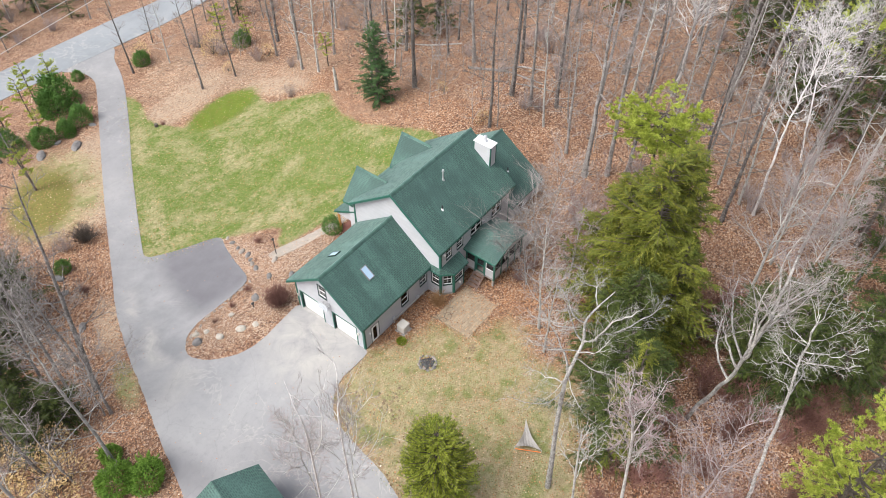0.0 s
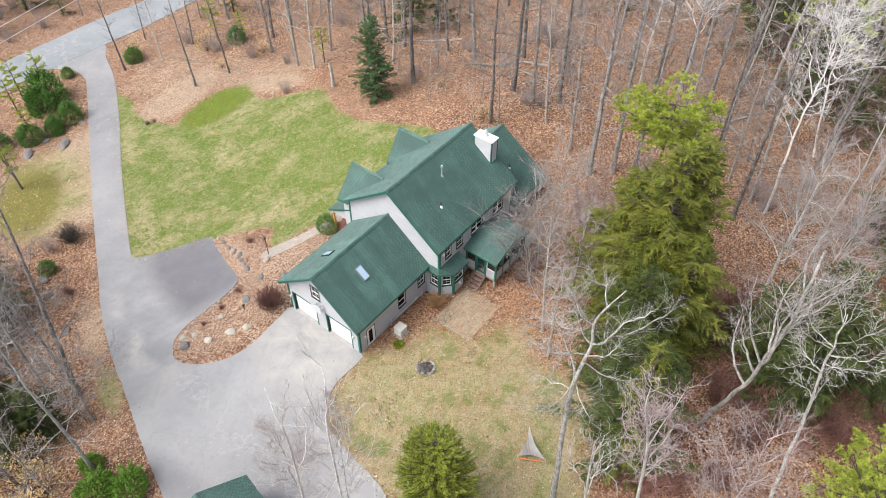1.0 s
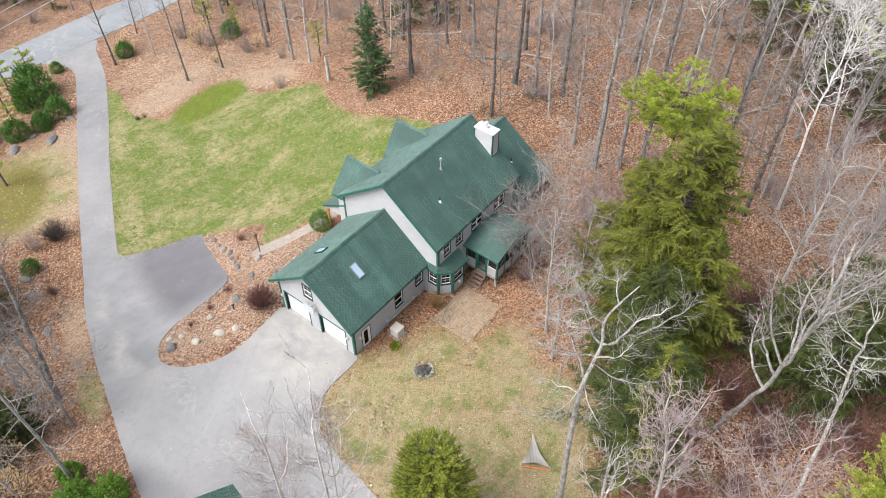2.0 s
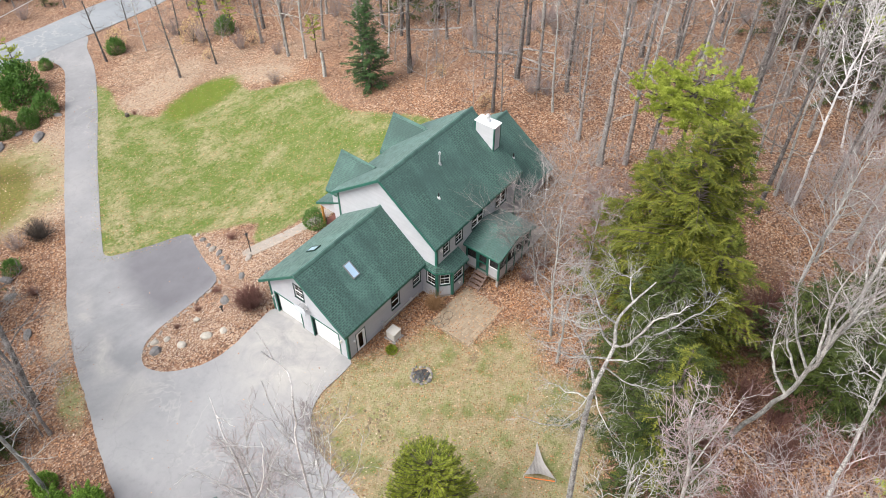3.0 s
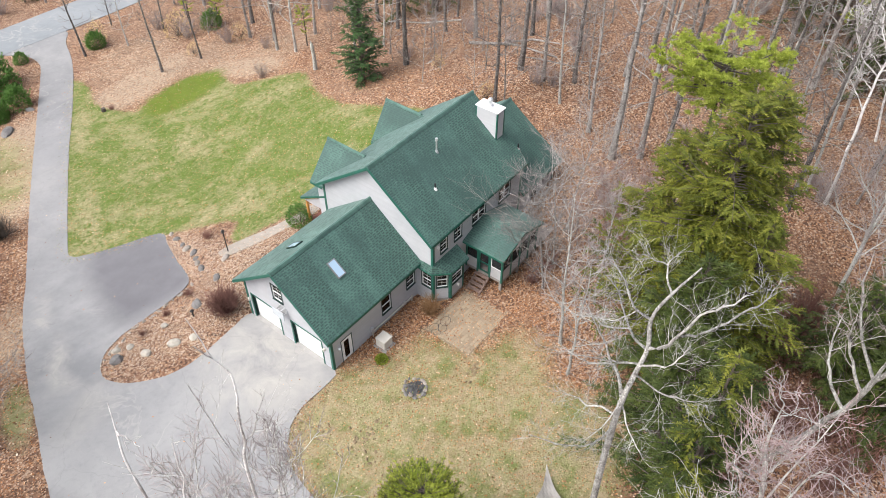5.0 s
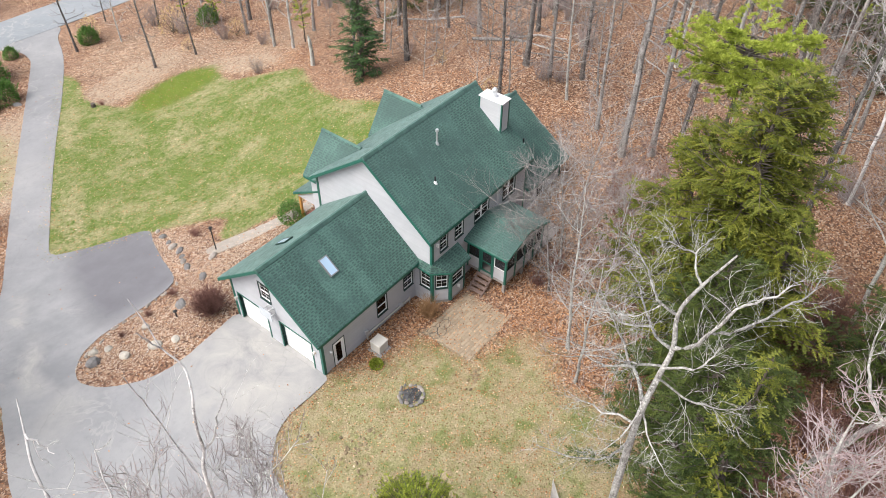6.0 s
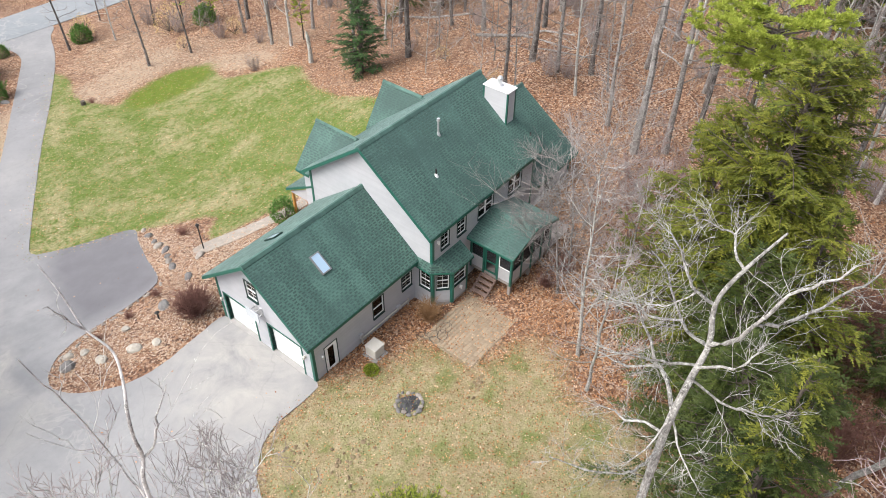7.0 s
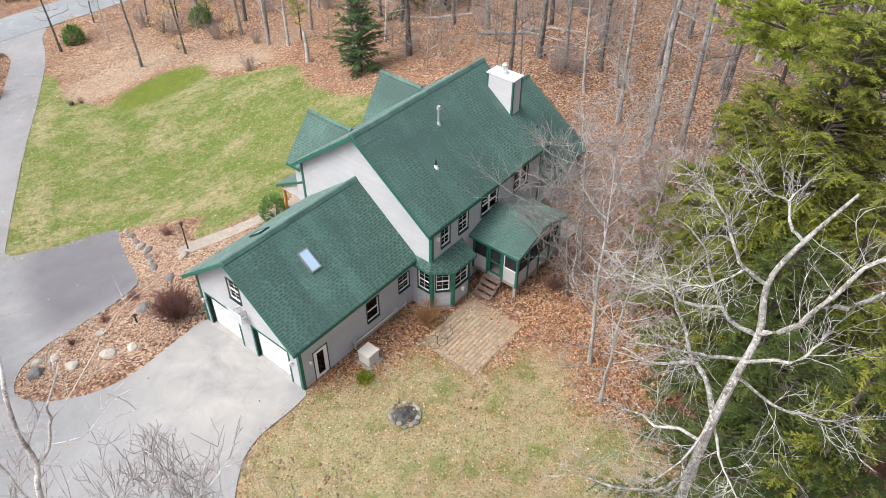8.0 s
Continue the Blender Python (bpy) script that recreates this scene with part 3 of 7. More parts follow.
def rounded(loop, step=0.6):
    """A closed smooth line through the points."""
    out, n = [], len(loop)
    for i in range(n):
        p0, p1, p2, p3 = (np.array(loop[(i + k) % n], float) for k in (-1, 0, 1, 2))
        k = max(1, int(np.linalg.norm(p2 - p1) / step))
        for j in range(k):
            t = j / k
            out.append(tuple(0.5 * ((2 * p1) + (p2 - p0) * t + (2 * p0 - 5 * p1 + 4 * p2 - p3) * t * t + (3 * p1 - p0 - 3 * p2 + p3) * t ** 3)))
    return out


def sheet(name, loop, mat, lift, grid, label, wobble=0.0, thick=0.15):
    """A paved sheet that lies on the terrain, with its edge going down into it."""
    rng = random.Random(name)
    if wobble:
        loop = [(x + rng.uniform(-wobble, wobble), y + rng.uniform(-wobble, wobble)) for x, y in loop]
    vs, fs = filled(loop, (), grid)
    bm = bmesh.new()
    top = [bm.verts.new((v[0], v[1], gz(v[0], v[1]) + lift)) for v in vs]
    edge = {}
    for f in fs:
        a = sum(vs[f[i]][0] * vs[f[(i + 1) % len(f)]][1] - vs[f[(i + 1) % len(f)]][0] * vs[f[i]][1] for i in range(len(f)))
        f = f if a > 0 else f[::-1]
        bm.faces.new([top[i] for i in f])
        for i in range(len(f)):
            edge[(f[i], f[(i + 1) % len(f)])] = 1
    low = {}
    for (i, j) in edge:
        if (j, i) not in edge:
            for k in (i, j):
                if k not in low:
                    low[k] = bm.verts.new(top[k].co - Vector((0, 0, thick)))
            bm.faces.new((top[j], top[i], low[i], low[j]))
    ob = part(name, bm, mat)
    return tagged(ob, label, name.replace("_", " "), kind="structure")


# ---- ground ----
LAWN = rounded([(12.9, 53.4), (10.2, 49.4), (4.7, 40.3), (1.4, 34.8), (-2.4, 28.4), (-3.3, 25.3), (-0.8, 22.9), (1.9, 21.1), (3.6, 19.6), (6.2, 16.6), (4.0, 14.3),
                (9.4, 13.0), (14, 11.6), (20, 9.2), (23.4, 11.2), (23.2, 16.1), (22.6, 21.2), (23.9, 26.0), (25.7, 29.6), (23.6, 32.3), (21.3, 34.9), (21.9, 37.5), (22.2, 40.0),
                (21.0, 41.9), (17.8, 42.1), (15.1, 41.3), (12.9, 41.0), (12.0, 43.3), (11.6, 46.0), (13.4, 50.5)], 1.0)
YARD = rounded([(0.3, -0.4), (2.2, -1.7), (3.8, -2.1), (5.4, -2.6), (5.9, -4.3), (6.1, -5.9), (8.0, -6.4), (9.5, -7.2), (9.3, -9.2), (7.2, -10.6), (8.2, -13.2), (7.4, -15.4), (3.8, -17.0), (-1.0, -20.0), (-5.5, -21.0),
                (-9, -17), (-9, -12), (-7.4, -9), (-6.8, -5.5), (-6.2, -2.7), (-5.0, -1.2), (-3.2, -0.5)], 1.0)
DRIVE = rounded([(19.6, 66.2), (17.9, 62.6), (15.6, 57.3), (11.1, 49.5), (5.2, 40.2), (1.8, 34.6), (-1.9, 28.3), (-3.0, 26.1), (-2.3, 25.0), (-0.6, 23.6), (1.7, 22.0), (2.4, 21.0),
                 (1.6, 19.2), (0.5, 16.0), (-0.1, 14.1), (-1.0, 13.5), (-3.3, 13.5), (-6.0, 13.5), (-7.7, 12.8), (-8.7, 11.3), (-8.4, 9.6), (-7.0, 7.9), (-5.0, 7.2), (-2.6, 7.3), (-0.4, 7.5),
                 (0.12, 7.3), (0.12, 3.7), (0.12, 0.1), (-0.2, -0.35), (-1.6, -0.4), (-3.2, -0.4), (-4.8, -1.1), (-6.0, -2.5), (-6.6, -5.2), (-7.2, -8.5), (-9.0, -12.0), (-13, -15), (-19, -14),
                 (-20.5, -6), (-18.2, -1.8), (-16.6, 1.5), (-15.1, 5.7), (-13.2, 10.8), (-11.2, 16.4), (-8.6, 22.4), (-4.8, 29.3), (-0.1, 37.5), (5.7, 47.2), (10.6, 55.4), (13.2, 60.2),
                 (13.4, 64.0), (12.4, 66.6)], 0.5)
NEWER = [(-1.6, 25.4), (2.6, 22.6), (3.0, 20.5), (0.4, 13.0), (-2.0, 13.2), (-5.4, 14.4), (-5.0, 17.5), (-3.8, 22.4)]


def weight(xs, ys, loop, soft):
    """1 inside a closed line, 0 outside, going over softly."""
    lp = np.array(loop)
    a, b = lp, np.roll(lp, -1, 0)
    ins = np.zeros(xs.shape, bool)
    dist = np.full(xs.shape, 1e9)
    for (x1, y1), (x2, y2) in zip(a, b):
        with np.errstate(divide="ignore", invalid="ignore"):
            cross = ((y1 > ys) != (y2 > ys)) & (xs < (x2 - x1) * (ys - y1) / (y2 - y1 + (1e-9 if y2 == y1 else 0)) + x1)
        ins ^= cross
        dx, dy = x2 - x1, y2 - y1
        t = np.clip(((xs - x1) * dx + (ys - y1) * dy) / (dx * dx + dy * dy + 1e-12), 0, 1)
        dist = np.minimum(dist, np.hypot(xs - x1 - t * dx, ys - y1 - t * dy))
    return np.clip(0.5 + np.where(ins, dist, -dist) / (2 * soft), 0, 1)


def blob(xs, ys, cx, cy, rx, ry, turn=0.0):
    c, s = math.cos(radians(turn)), math.sin(radians(turn))
    u, v = ((xs - cx) * c + (ys - cy) * s) / rx, (-(xs - cx) * s + (ys - cy) * c) / ry
    return np.clip(1.5 - np.hypot(u, v), 0, 1)


WORN = [(12.3, 32.0, 1.6, 1.0, 40), (14.1, 23.7, 2.0, 1.1, 20), (8.1, 18.6, 2.4, 1.2, 30), (5.6, 19.7, 1.8, 0.9, 20), (-1.2, 25.6, 2.2, 1.0, -25), (16.9, 36.6, 4.0, 0.8, -30),
        (21.5, 29.5, 2.4, 1.3, 0), (0.6, 29.0, 0.9, 5.0, -28), (8.0, 43.0, 0.8, 4.0, -30)]


def build_ground():
    def axis(lo, hi, step):
        mid = list(np.arange(lo, hi + step / 2, step))
        out = [step * 1.35 ** k for k in range(1, 24)]
        return np.array([lo - s for s in np.cumsum(out)[::-1]] + mid + [hi + s for s in np.cumsum(out)])
    ax, ay = axis(-34, 62, 0.5), axis(-44, 84, 0.5)
    X, Y = np.meshgrid(ax, ay, indexing="ij")
    xs, ys = X.ravel(), Y.ravel()
    paved = weight(xs, ys, DRIVE, 0.8)
    z = terrain(xs, ys)
    rough = np.array([noise.noise((x * 0.35, y * 0.35, 0)) * 0.10 + noise.noise((x * 0.9, y * 0.9, 3)) * 0.05 for x, y in zip(xs, ys)])
    lawn, yard = weight(xs, ys, LAWN, 0.8), weight(xs, ys, YARD, 1.8)
    house = weight(xs, ys, [(-1, -6.5), (20, -6.5), (23, 12), (-1, 12)], 1.0)
    road = np.clip(1.4 - np.abs(ys - 70.2) / 5.5, 0, 1)
    z = z + rough * (1 - paved) * (1 - 0.7 * np.maximum(lawn, yard)) * (1 - house) * (1 - road)
    z = z - 0.05 * np.clip(paved * 3 - 1.6, 0, 1)
    ni, nj = len(ax), len(ay)
    idx = np.arange(ni * nj).reshape(ni, nj)
    faces = np.stack([idx[:-1, :-1], idx[1:, :-1], idx[1:, 1:], idx[:-1, 1:]], -1).reshape(-1, 4)
    me = bpy.data.meshes.new("ground")
    me.from_pydata(np.stack([xs, ys, z], 1).tolist(), [], faces.tolist())
    moss = blob(xs, ys, -2.6, 42.5, 7.5, 4.6, 58)
    straw = np.maximum.reduce([blob(xs, ys, 1.6, 41.5, 9, 3.2, 58), blob(xs, ys, 17.5, 46.0, 8, 3.4, 12) * 0.8, blob(xs, ys, 24.6, 37.5, 2.4, 5.0, 20) * 0.9, blob(xs, ys, 30, 38, 7, 5, 0) * 0.5, blob(xs, ys, -10.5, 20.5, 5, 1.2, 65) * 0.8,
                               blob(xs, ys, 20, 52, 9, 6, 20) * 0.5, blob(xs, ys, 25, 44, 6, 6, 0) * 0.5])
    lush = blob(xs, ys, 17.9, 39.6, 4.9, 2.7, 4)
    yard = np.maximum.reduce([yard, moss, blob(xs, ys, -13.4, 13.0, 3.0, 0.9, 70) * 0.9])
    worn = np.maximum.reduce([blob(xs, ys, cx, cy, rx, ry, tn) for cx, cy, rx, ry, tn in WORN])
    moss = blob(xs, ys, -4.2, 42.8, 6.0, 3.4, 58)
    for key, val in (("moss", moss), ("lawn", lawn), ("yard", yard), ("lush", lush), ("straw", straw), ("worn", worn)):
        me.attributes.new(key, "FLOAT", "POINT").data.foreach_set("value", val.astype(np.float32))
    me.materials.append(GROUND)
    me.polygons.foreach_set("use_smooth", np.ones(len(faces), bool))
    ob = new("ground", me)
    tagged(ob, "sloping clearing of green lawn, dry grass and brown leaf litter", "ground", kind="structure")


build_ground()
drive = sheet("driveway", DRIVE, ASPHALT, 0.035, 0.6, "worn pale grey asphalt driveway with a darker turning pad", 0.03)
_co = np.empty(len(drive.data.vertices) * 3)
drive.data.vertices.foreach_get("co", _co)
_co = _co.reshape(-1, 3)
drive.data.attributes.new("newer", "FLOAT", "POINT").data.foreach_set("value", np.maximum.reduce([weight(_co[:, 0], _co[:, 1], NEWER, 1.0), 0.34 * blob(_co[:, 0], _co[:, 1], 5.5, 45.0, 22.0, 9.0, 57), 0.55 * blob(_co[:, 0], _co[:, 1], -15.6, 3.6, 1.4, 5.5, 18), 0.4 * blob(_co[:, 0], _co[:, 1], -12.6, -3.0, 4.5, 5.0, 0)]).astype(np.float32))
drive.data.attributes.new("pale", "FLOAT", "POINT").data.foreach_set("value", np.maximum.reduce([blob(_co[:, 0], _co[:, 1], -2.4, 3.6, 3.4, 4.0), 0.9 * blob(_co[:, 0], _co[:, 1], -7.6, 21.4, 0.5, 1.6, -30), 1.0 * blob(_co[:, 0], _co[:, 1], -9.7, 15.2, 0.5, 2.4, -30), 0.9 * blob(_co[:, 0], _co[:, 1], -10.4, 13.0, 0.45, 1.2, 10), 0.25 * blob(_co[:, 0], _co[:, 1], 1.5, 38, 3.0, 1.2, 60), 0.6 * blob(_co[:, 0], _co[:, 1], -10.5, 9.5, 2.5, 1.2, 30)]).astype(np.float32))
ROAD = rounded([(-60, 66.0), (-25, 66.4), (3.4, 66.6), (14.6, 66.3), (27, 65.6), (36, 66.2), (60, 69), (110, 78), (108, 86), (58, 76.5), (34, 73.3), (25, 73.8), (7.1, 73.9), (-25, 73.8), (-60, 73.4)], 1.5)
sheet("road", ROAD, ROADTOP, 0.06, 2.0, "pale grey two-lane country road beside the woods", 0.04)
WALKWAY = rounded([(2.6, 14.2), (2.9, 13.2), (6.0, 12.0), (8.8, 11.3), (12.0, 11.0), (12.0, 12.0), (9.2, 12.3), (6.4, 13.1), (3.6, 14.3)], 0.5)
sheet("walkway", WALKWAY, GRAVEL, 0.03, 0.7, "pale crushed stone walkway to the front porch", 0.04)


# ---- the house: garage, main block, low wing, sunroom ----
house = thing("house", (0, 0, 0), "grey clapboard house with green shingled roofs and attached garage", "house")


def wallplane(a, b):
    """The plane of a wall from a to b on plan, seen from outside with a on the left; v is z."""
    a, b = Vector((*a, 0)), Vector((*b, 0))
    u = (b - a).normalized()
    z = Vector((0, 0, 1))
    m = Matrix((u, z, u.cross(z))).transposed().to_4x4()
    m.translation = a
    return m


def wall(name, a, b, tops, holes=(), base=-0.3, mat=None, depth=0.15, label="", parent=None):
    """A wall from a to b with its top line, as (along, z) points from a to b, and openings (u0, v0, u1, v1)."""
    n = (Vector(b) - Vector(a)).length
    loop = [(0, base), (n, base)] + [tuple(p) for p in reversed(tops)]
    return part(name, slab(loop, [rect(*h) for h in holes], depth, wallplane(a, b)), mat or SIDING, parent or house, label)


def frame_mesh(u0, v0, u1, v1, w, z0, z1, m, mid_v=None, mid_u=None):
    """Four boards round an opening, with a meeting rail or mullion if asked."""
    bm = boxes(((u0, v0, z0), (u0 + w, v1, z1)), ((u1 - w, v0, z0), (u1, v1, z1)), ((u0 + w, v0, z0), (u1 - w, v0 + w, z1)), ((u0 + w, v1 - w, z0), (u1 - w, v1, z1)))
    if mid_v:
        box(bm, (u0 + w, mid_v - w / 2, z0), (u1 - w, mid_v + w / 2, z1))
    if mid_u:
        box(bm, (mid_u - w / 2, v0 + w, z0), (mid_u + w / 2, v1 - w, z1))
    bm.transform(m)
    return bm


def window(m, u0, v0, u1, v1, cols=0, rows=0, units=1, trim=0.045, curtain=False, parent=None, sash_mat=None):
    """Casing, sashes, panes and grilles in an opening of the wall plane m."""
    ob = part("window", frame_mesh(u0 - trim, v0 - trim, u1 + trim, v1 + trim, trim + 0.004, -0.02, 0.03, m), DARKTRIM, parent or house)
    sill = boxes(((u0 - trim, v0 - trim - 0.035, 0.0), (u1 + trim, v0 - trim, 0.07)))
    sill.transform(m)
    part("window_sill", sill, DARKTRIM, ob)
    w = (u1 - u0) / units
    for k in range(units):
        a, b = u0 + k * w + 0.004, u0 + (k + 1) * w - 0.004
        mid = (v0 + v1) / 2
        part("sash", frame_mesh(a, v0 + 0.004, b, v1 - 0.004, 0.038, -0.09, -0.012, m, mid_v=mid), sash_mat or WHITE, ob)
        for lo, hi in ((v0 + 0.042, mid - 0.019), (mid + 0.019, v1 - 0.042)):
            g = boxes(((a + 0.042, lo, -0.072), (b - 0.042, hi, -0.064)))
            g.transform(m)
            pane = part("pane", g, GLASS, ob)
            pane.visible_shadow = False
            if cols:
                g = bmesh.new()
                for i in range(1, cols):
                    x = a + 0.042 + (b - a - 0.084) * i / cols
                    box(g, (x - 0.006, lo, -0.063), (x + 0.006, hi, -0.052))
                for j in range(1, rows):
                    y = lo + (hi - lo) * j / rows
                    box(g, (a + 0.042, y - 0.006, -0.062), (b - 0.042, y + 0.006, -0.053))
                g.transform(m)
                part("grille", g, sash_mat or WHITE, ob)
        if curtain:
            g = bmesh.new()
            for i in range(7):
                x = a + 0.05 + i * (b - a) * 0.06
                rod(g, (x, v0 + 0.02, -0.17), (x, v1 - 0.02, -0.17), 0.03, 0.022, 6)
            g.transform(m)
            part("curtain", g, CREAM, ob)
    return ob


def cornerboard(x, y, z0, z1, sx, sy, w=0.15, mat=None):
    """Two boards round an outer corner; sx, sy: the sides to which the walls look."""
    t = 0.025
    bm = boxes(((min(x + sx * t, x - sx * w), min(y, y + sy * t), z0), (max(x + sx * t, x - sx * w), max(y, y + sy * t), z1)),
               ((min(x, x + sx * t), min(y - sy * 0.001, y - sy * w), z0), (max(x, x + sx * t), max(y - sy * 0.001, y - sy * w), z1)))
    part("corner_board", bm, mat or GREEN, house)


def roof_edge(a, b, w=0.035, h=0.2, out=(0, 0, 0)):
    """A fascia or rake board under a roof edge from a to b."""
    a, b, o = Vector(a), Vector(b), Vector(out)
    bm = bmesh.new()
    n = o.normalized() * w if o.length else Vector()
    vs = [bm.verts.new(p) for p in (a, b, b - Vector((0, 0, h)), a - Vector((0, 0, h)), a + n, b + n, b + n - Vector((0, 0, h)), a + n - Vector((0, 0, h)))]
    for f in ((0, 1, 2, 3), (4, 7, 6, 5), (0, 4, 5, 1), (3, 2, 6, 7), (0, 3, 7, 4), (1, 5, 6, 2)):
        bm.faces.new([vs[i] for i in f])
    bmesh.ops.recalc_face_normals(bm, faces=bm.faces)
    part("fascia", bm, GREEN, house)


def ridge_cap(a, b, w=0.17):
    a, b = Vector(a), Vector(b)
    d = (b - a).normalized()
    s = d.cross(Vector((0, 0, 1))) * w
    bm = bmesh.new()
    k = 0.72 * w
    ring = [(-1, -k), (-0.3, 0.03), (0.3, 0.03), (1, -k), (1, -k - 0.03), (-1, -k - 0.03)]
    ends = [[bm.verts.new(p + s * q + Vector((0, 0, 0.045 + h))) for q, h in ring] for p in (a, b)]
    for i in range(6):
        bm.faces.new((ends[0][i], ends[0][(i + 1) % 6], ends[1][(i + 1) % 6], ends[1][i]))
    bm.faces.new(ends[0][::-1])
    bm.faces.new(ends[1])
    bmesh.ops.recalc_face_normals(bm, faces=bm.faces)
    uv = bm.loops.layers.uv.new("UVMap")
    for f in bm.faces:
        for lp in f.loops:
            lp[uv].uv = ((lp.vert.co - a).dot(d), lp.vert.co.z * 0.1)
    part("ridge_cap", bm, SHINGLE, house)


def shingle_mesh(width, thick):
    """One laminated tab: a thin wedge, thick at its lower edge."""
    bm = bmesh.new()
    lay = bm.loops.layers.uv.new("UVMap")
    a, b, c, d = (bm.verts.new(p) for p in ((0.004, 0, thick), (width - 0.004, 0, thick), (width - 0.004, 0.165, 0.004), (0.004, 0.165, 0.004)))
    e, f = bm.verts.new((0.004, 0, 0.001)), bm.verts.new((width - 0.004, 0, 0.001))
    for face in ((a, b, c, d), (e, f, b, a), (e, a, d), (b, f, c)):
        bm.faces.new(face)
    for face in bm.faces:
        for lp in face.loops:
            lp[lay].uv = lp.vert.co.xy
    return bm


TABS = []
for _t in (0.011, 0.017, 0.026):
    _bm = shingle_mesh(0.31, _t)
    _me = bpy.data.meshes.new("shingle")
    _bm.to_mesh(_me)
    _bm.free()
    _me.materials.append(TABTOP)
    TABS.append(_me)


def roof_slope(parent, a, b, c, d=None, depth=0.16, rows_apart=0):
    """A roof plate with its courses of shingle tabs; the lowest rows_apart courses are tabs that can be picked apart."""
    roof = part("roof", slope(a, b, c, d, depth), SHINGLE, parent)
    a, b, c = Vector(a), Vector(b), Vector(c)
    u = (b - a).normalized()
    n = u.cross(c - b).normalized()
    n = -n if n.z < 0 else n
    m = Matrix((u, n.cross(u), n)).transposed().to_4x4()
    m.translation = a
    inv = m.inverted()
    loop = [inv @ Vector(p) for p in ((a, b, c) if d is None else (a, b, c, d))]
    rng = random.Random(round(a.x * 7 + a.y * 13 + a.z * 31))
    vs, fs, us = [], [], []
    top = max(p.y for p in loop)
    row, v = 0, -0.015
    while v < top - 0.05:
        cuts = []
        for p, q in zip(loop, loop[1:] + loop[:1]):
            w = max(v, 0.0) + 0.08
            if (p.y > w) != (q.y > w):
                cuts.append(p.x + (q.x - p.x) * (w - p.y) / (q.y - p.y))
        if len(cuts) >= 2:
            lo, hi = min(cuts), max(cuts)
            x = lo - rng.uniform(0, 0.31)
            while x < hi - 0.02:
                x0, x1 = max(x, lo), min(x + 0.31, hi)
                thick = rng.choice((0.011, 0.011, 0.017, 0.026))
                if row < rows_apart and x1 - x0 > 0.305:
                    piece("shingle", TABS[(0.011, 0.017, 0.026).index(thick)], roof, m @ Matrix.Translation((x0, v, 0)))
                elif x1 - x0 > 0.03:
                    k = len(vs)
                    end = min(v + 0.165, top)
                    vs += [m @ Vector(p) for p in ((x0 + 0.004, v, thick), (x1 - 0.004, v, thick), (x1 - 0.004, end, 0.004), (x0 + 0.004, end, 0.004), (x0 + 0.004, v, 0.001), (x1 - 0.004, v, 0.001))]
                    us += [(0, 0), (x1 - x0, 0), (x1 - x0, 0.165), (0, 0.165), (0, 0), (x1 - x0, 0)]
                    fs += [(k, k + 1, k + 2, k + 3), (k + 4, k + 5, k + 1, k), (k + 4, k, k + 3), (k + 1, k + 5, k + 2)]
                x += 0.31
        row += 1
        v += 0.145
    me = bpy.data.meshes.new("shingle_field")
    me.from_pydata([tuple(p) for p in vs], [], fs)
    lay = me.uv_layers.new(name="UVMap")
    for lp in me.loops:
        lay.data[lp.index].uv = us[lp.vertex_index]
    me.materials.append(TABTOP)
    ob = new("shingle_field", me)
    ob.parent = roof
    tagged(ob, kind="stuff")
    return roof


def gable_roof(x0, x1, yr, zr, ya, za, yb, zb, rows_apart=0):
    """Two slopes with the ridge along x, their fascias, rakes and ridge cap."""
    roof_slope(house, (x0, ya, za), (x1, ya, za), (x1, yr, zr), (x0, yr, zr), rows_apart=rows_apart)
    roof_slope(house, (x1, yb, zb), (x0, yb, zb), (x0, yr, zr), (x1, yr, zr))
    for y, z, s in ((ya, za, -1), (yb, zb, 1)):
        roof_edge((x0, y, z - 0.02), (x1, y, z - 0.02), out=(0, s, 0))
        for x, o in ((x0, -1), (x1, 1)):
            roof_edge((x, y, z - 0.015), (x, yr, zr - 0.015), out=(o, 0, 0), h=0.22)
    ridge_cap((x0 - 0.03, yr, zr), (x1 + 0.03, yr, zr))


# garage
GS = 0.769
D1, D2 = (4.41, 6.85), (0.80, 3.26)
front = wallplane((0, 7.32), (0, 0))
wall("wall_garage_front", (0, 7.32), (0, 0), [(0, 3.36), (3.66, 6.17), (7.32, 3.36)],
     [(7.32 - D1[1], 0.0, 7.32 - D1[0], 2.17), (7.32 - D2[1], 0.0, 7.32 - D2[0], 2.17), (2.80, 3.47, 3.60, 4.66)], depth=0.22)
side = wallplane((0.22, 0), (7.89, 0))
wall("wall_garage_side", (0.22, 0), (7.89, 0), [(0, 3.36), (7.67, 3.36)],
     [(0.60, -0.06, 1.46, 1.9), (4.25, 1.04, 5.07, 2.34), (6.62, 1.36, 7.41, 2.34)], depth=0.15)
wall("wall_garage_lawn_side", (7.89, 7.32), (0.22, 7.32), [(0, 3.36), (7.67, 3.36)])
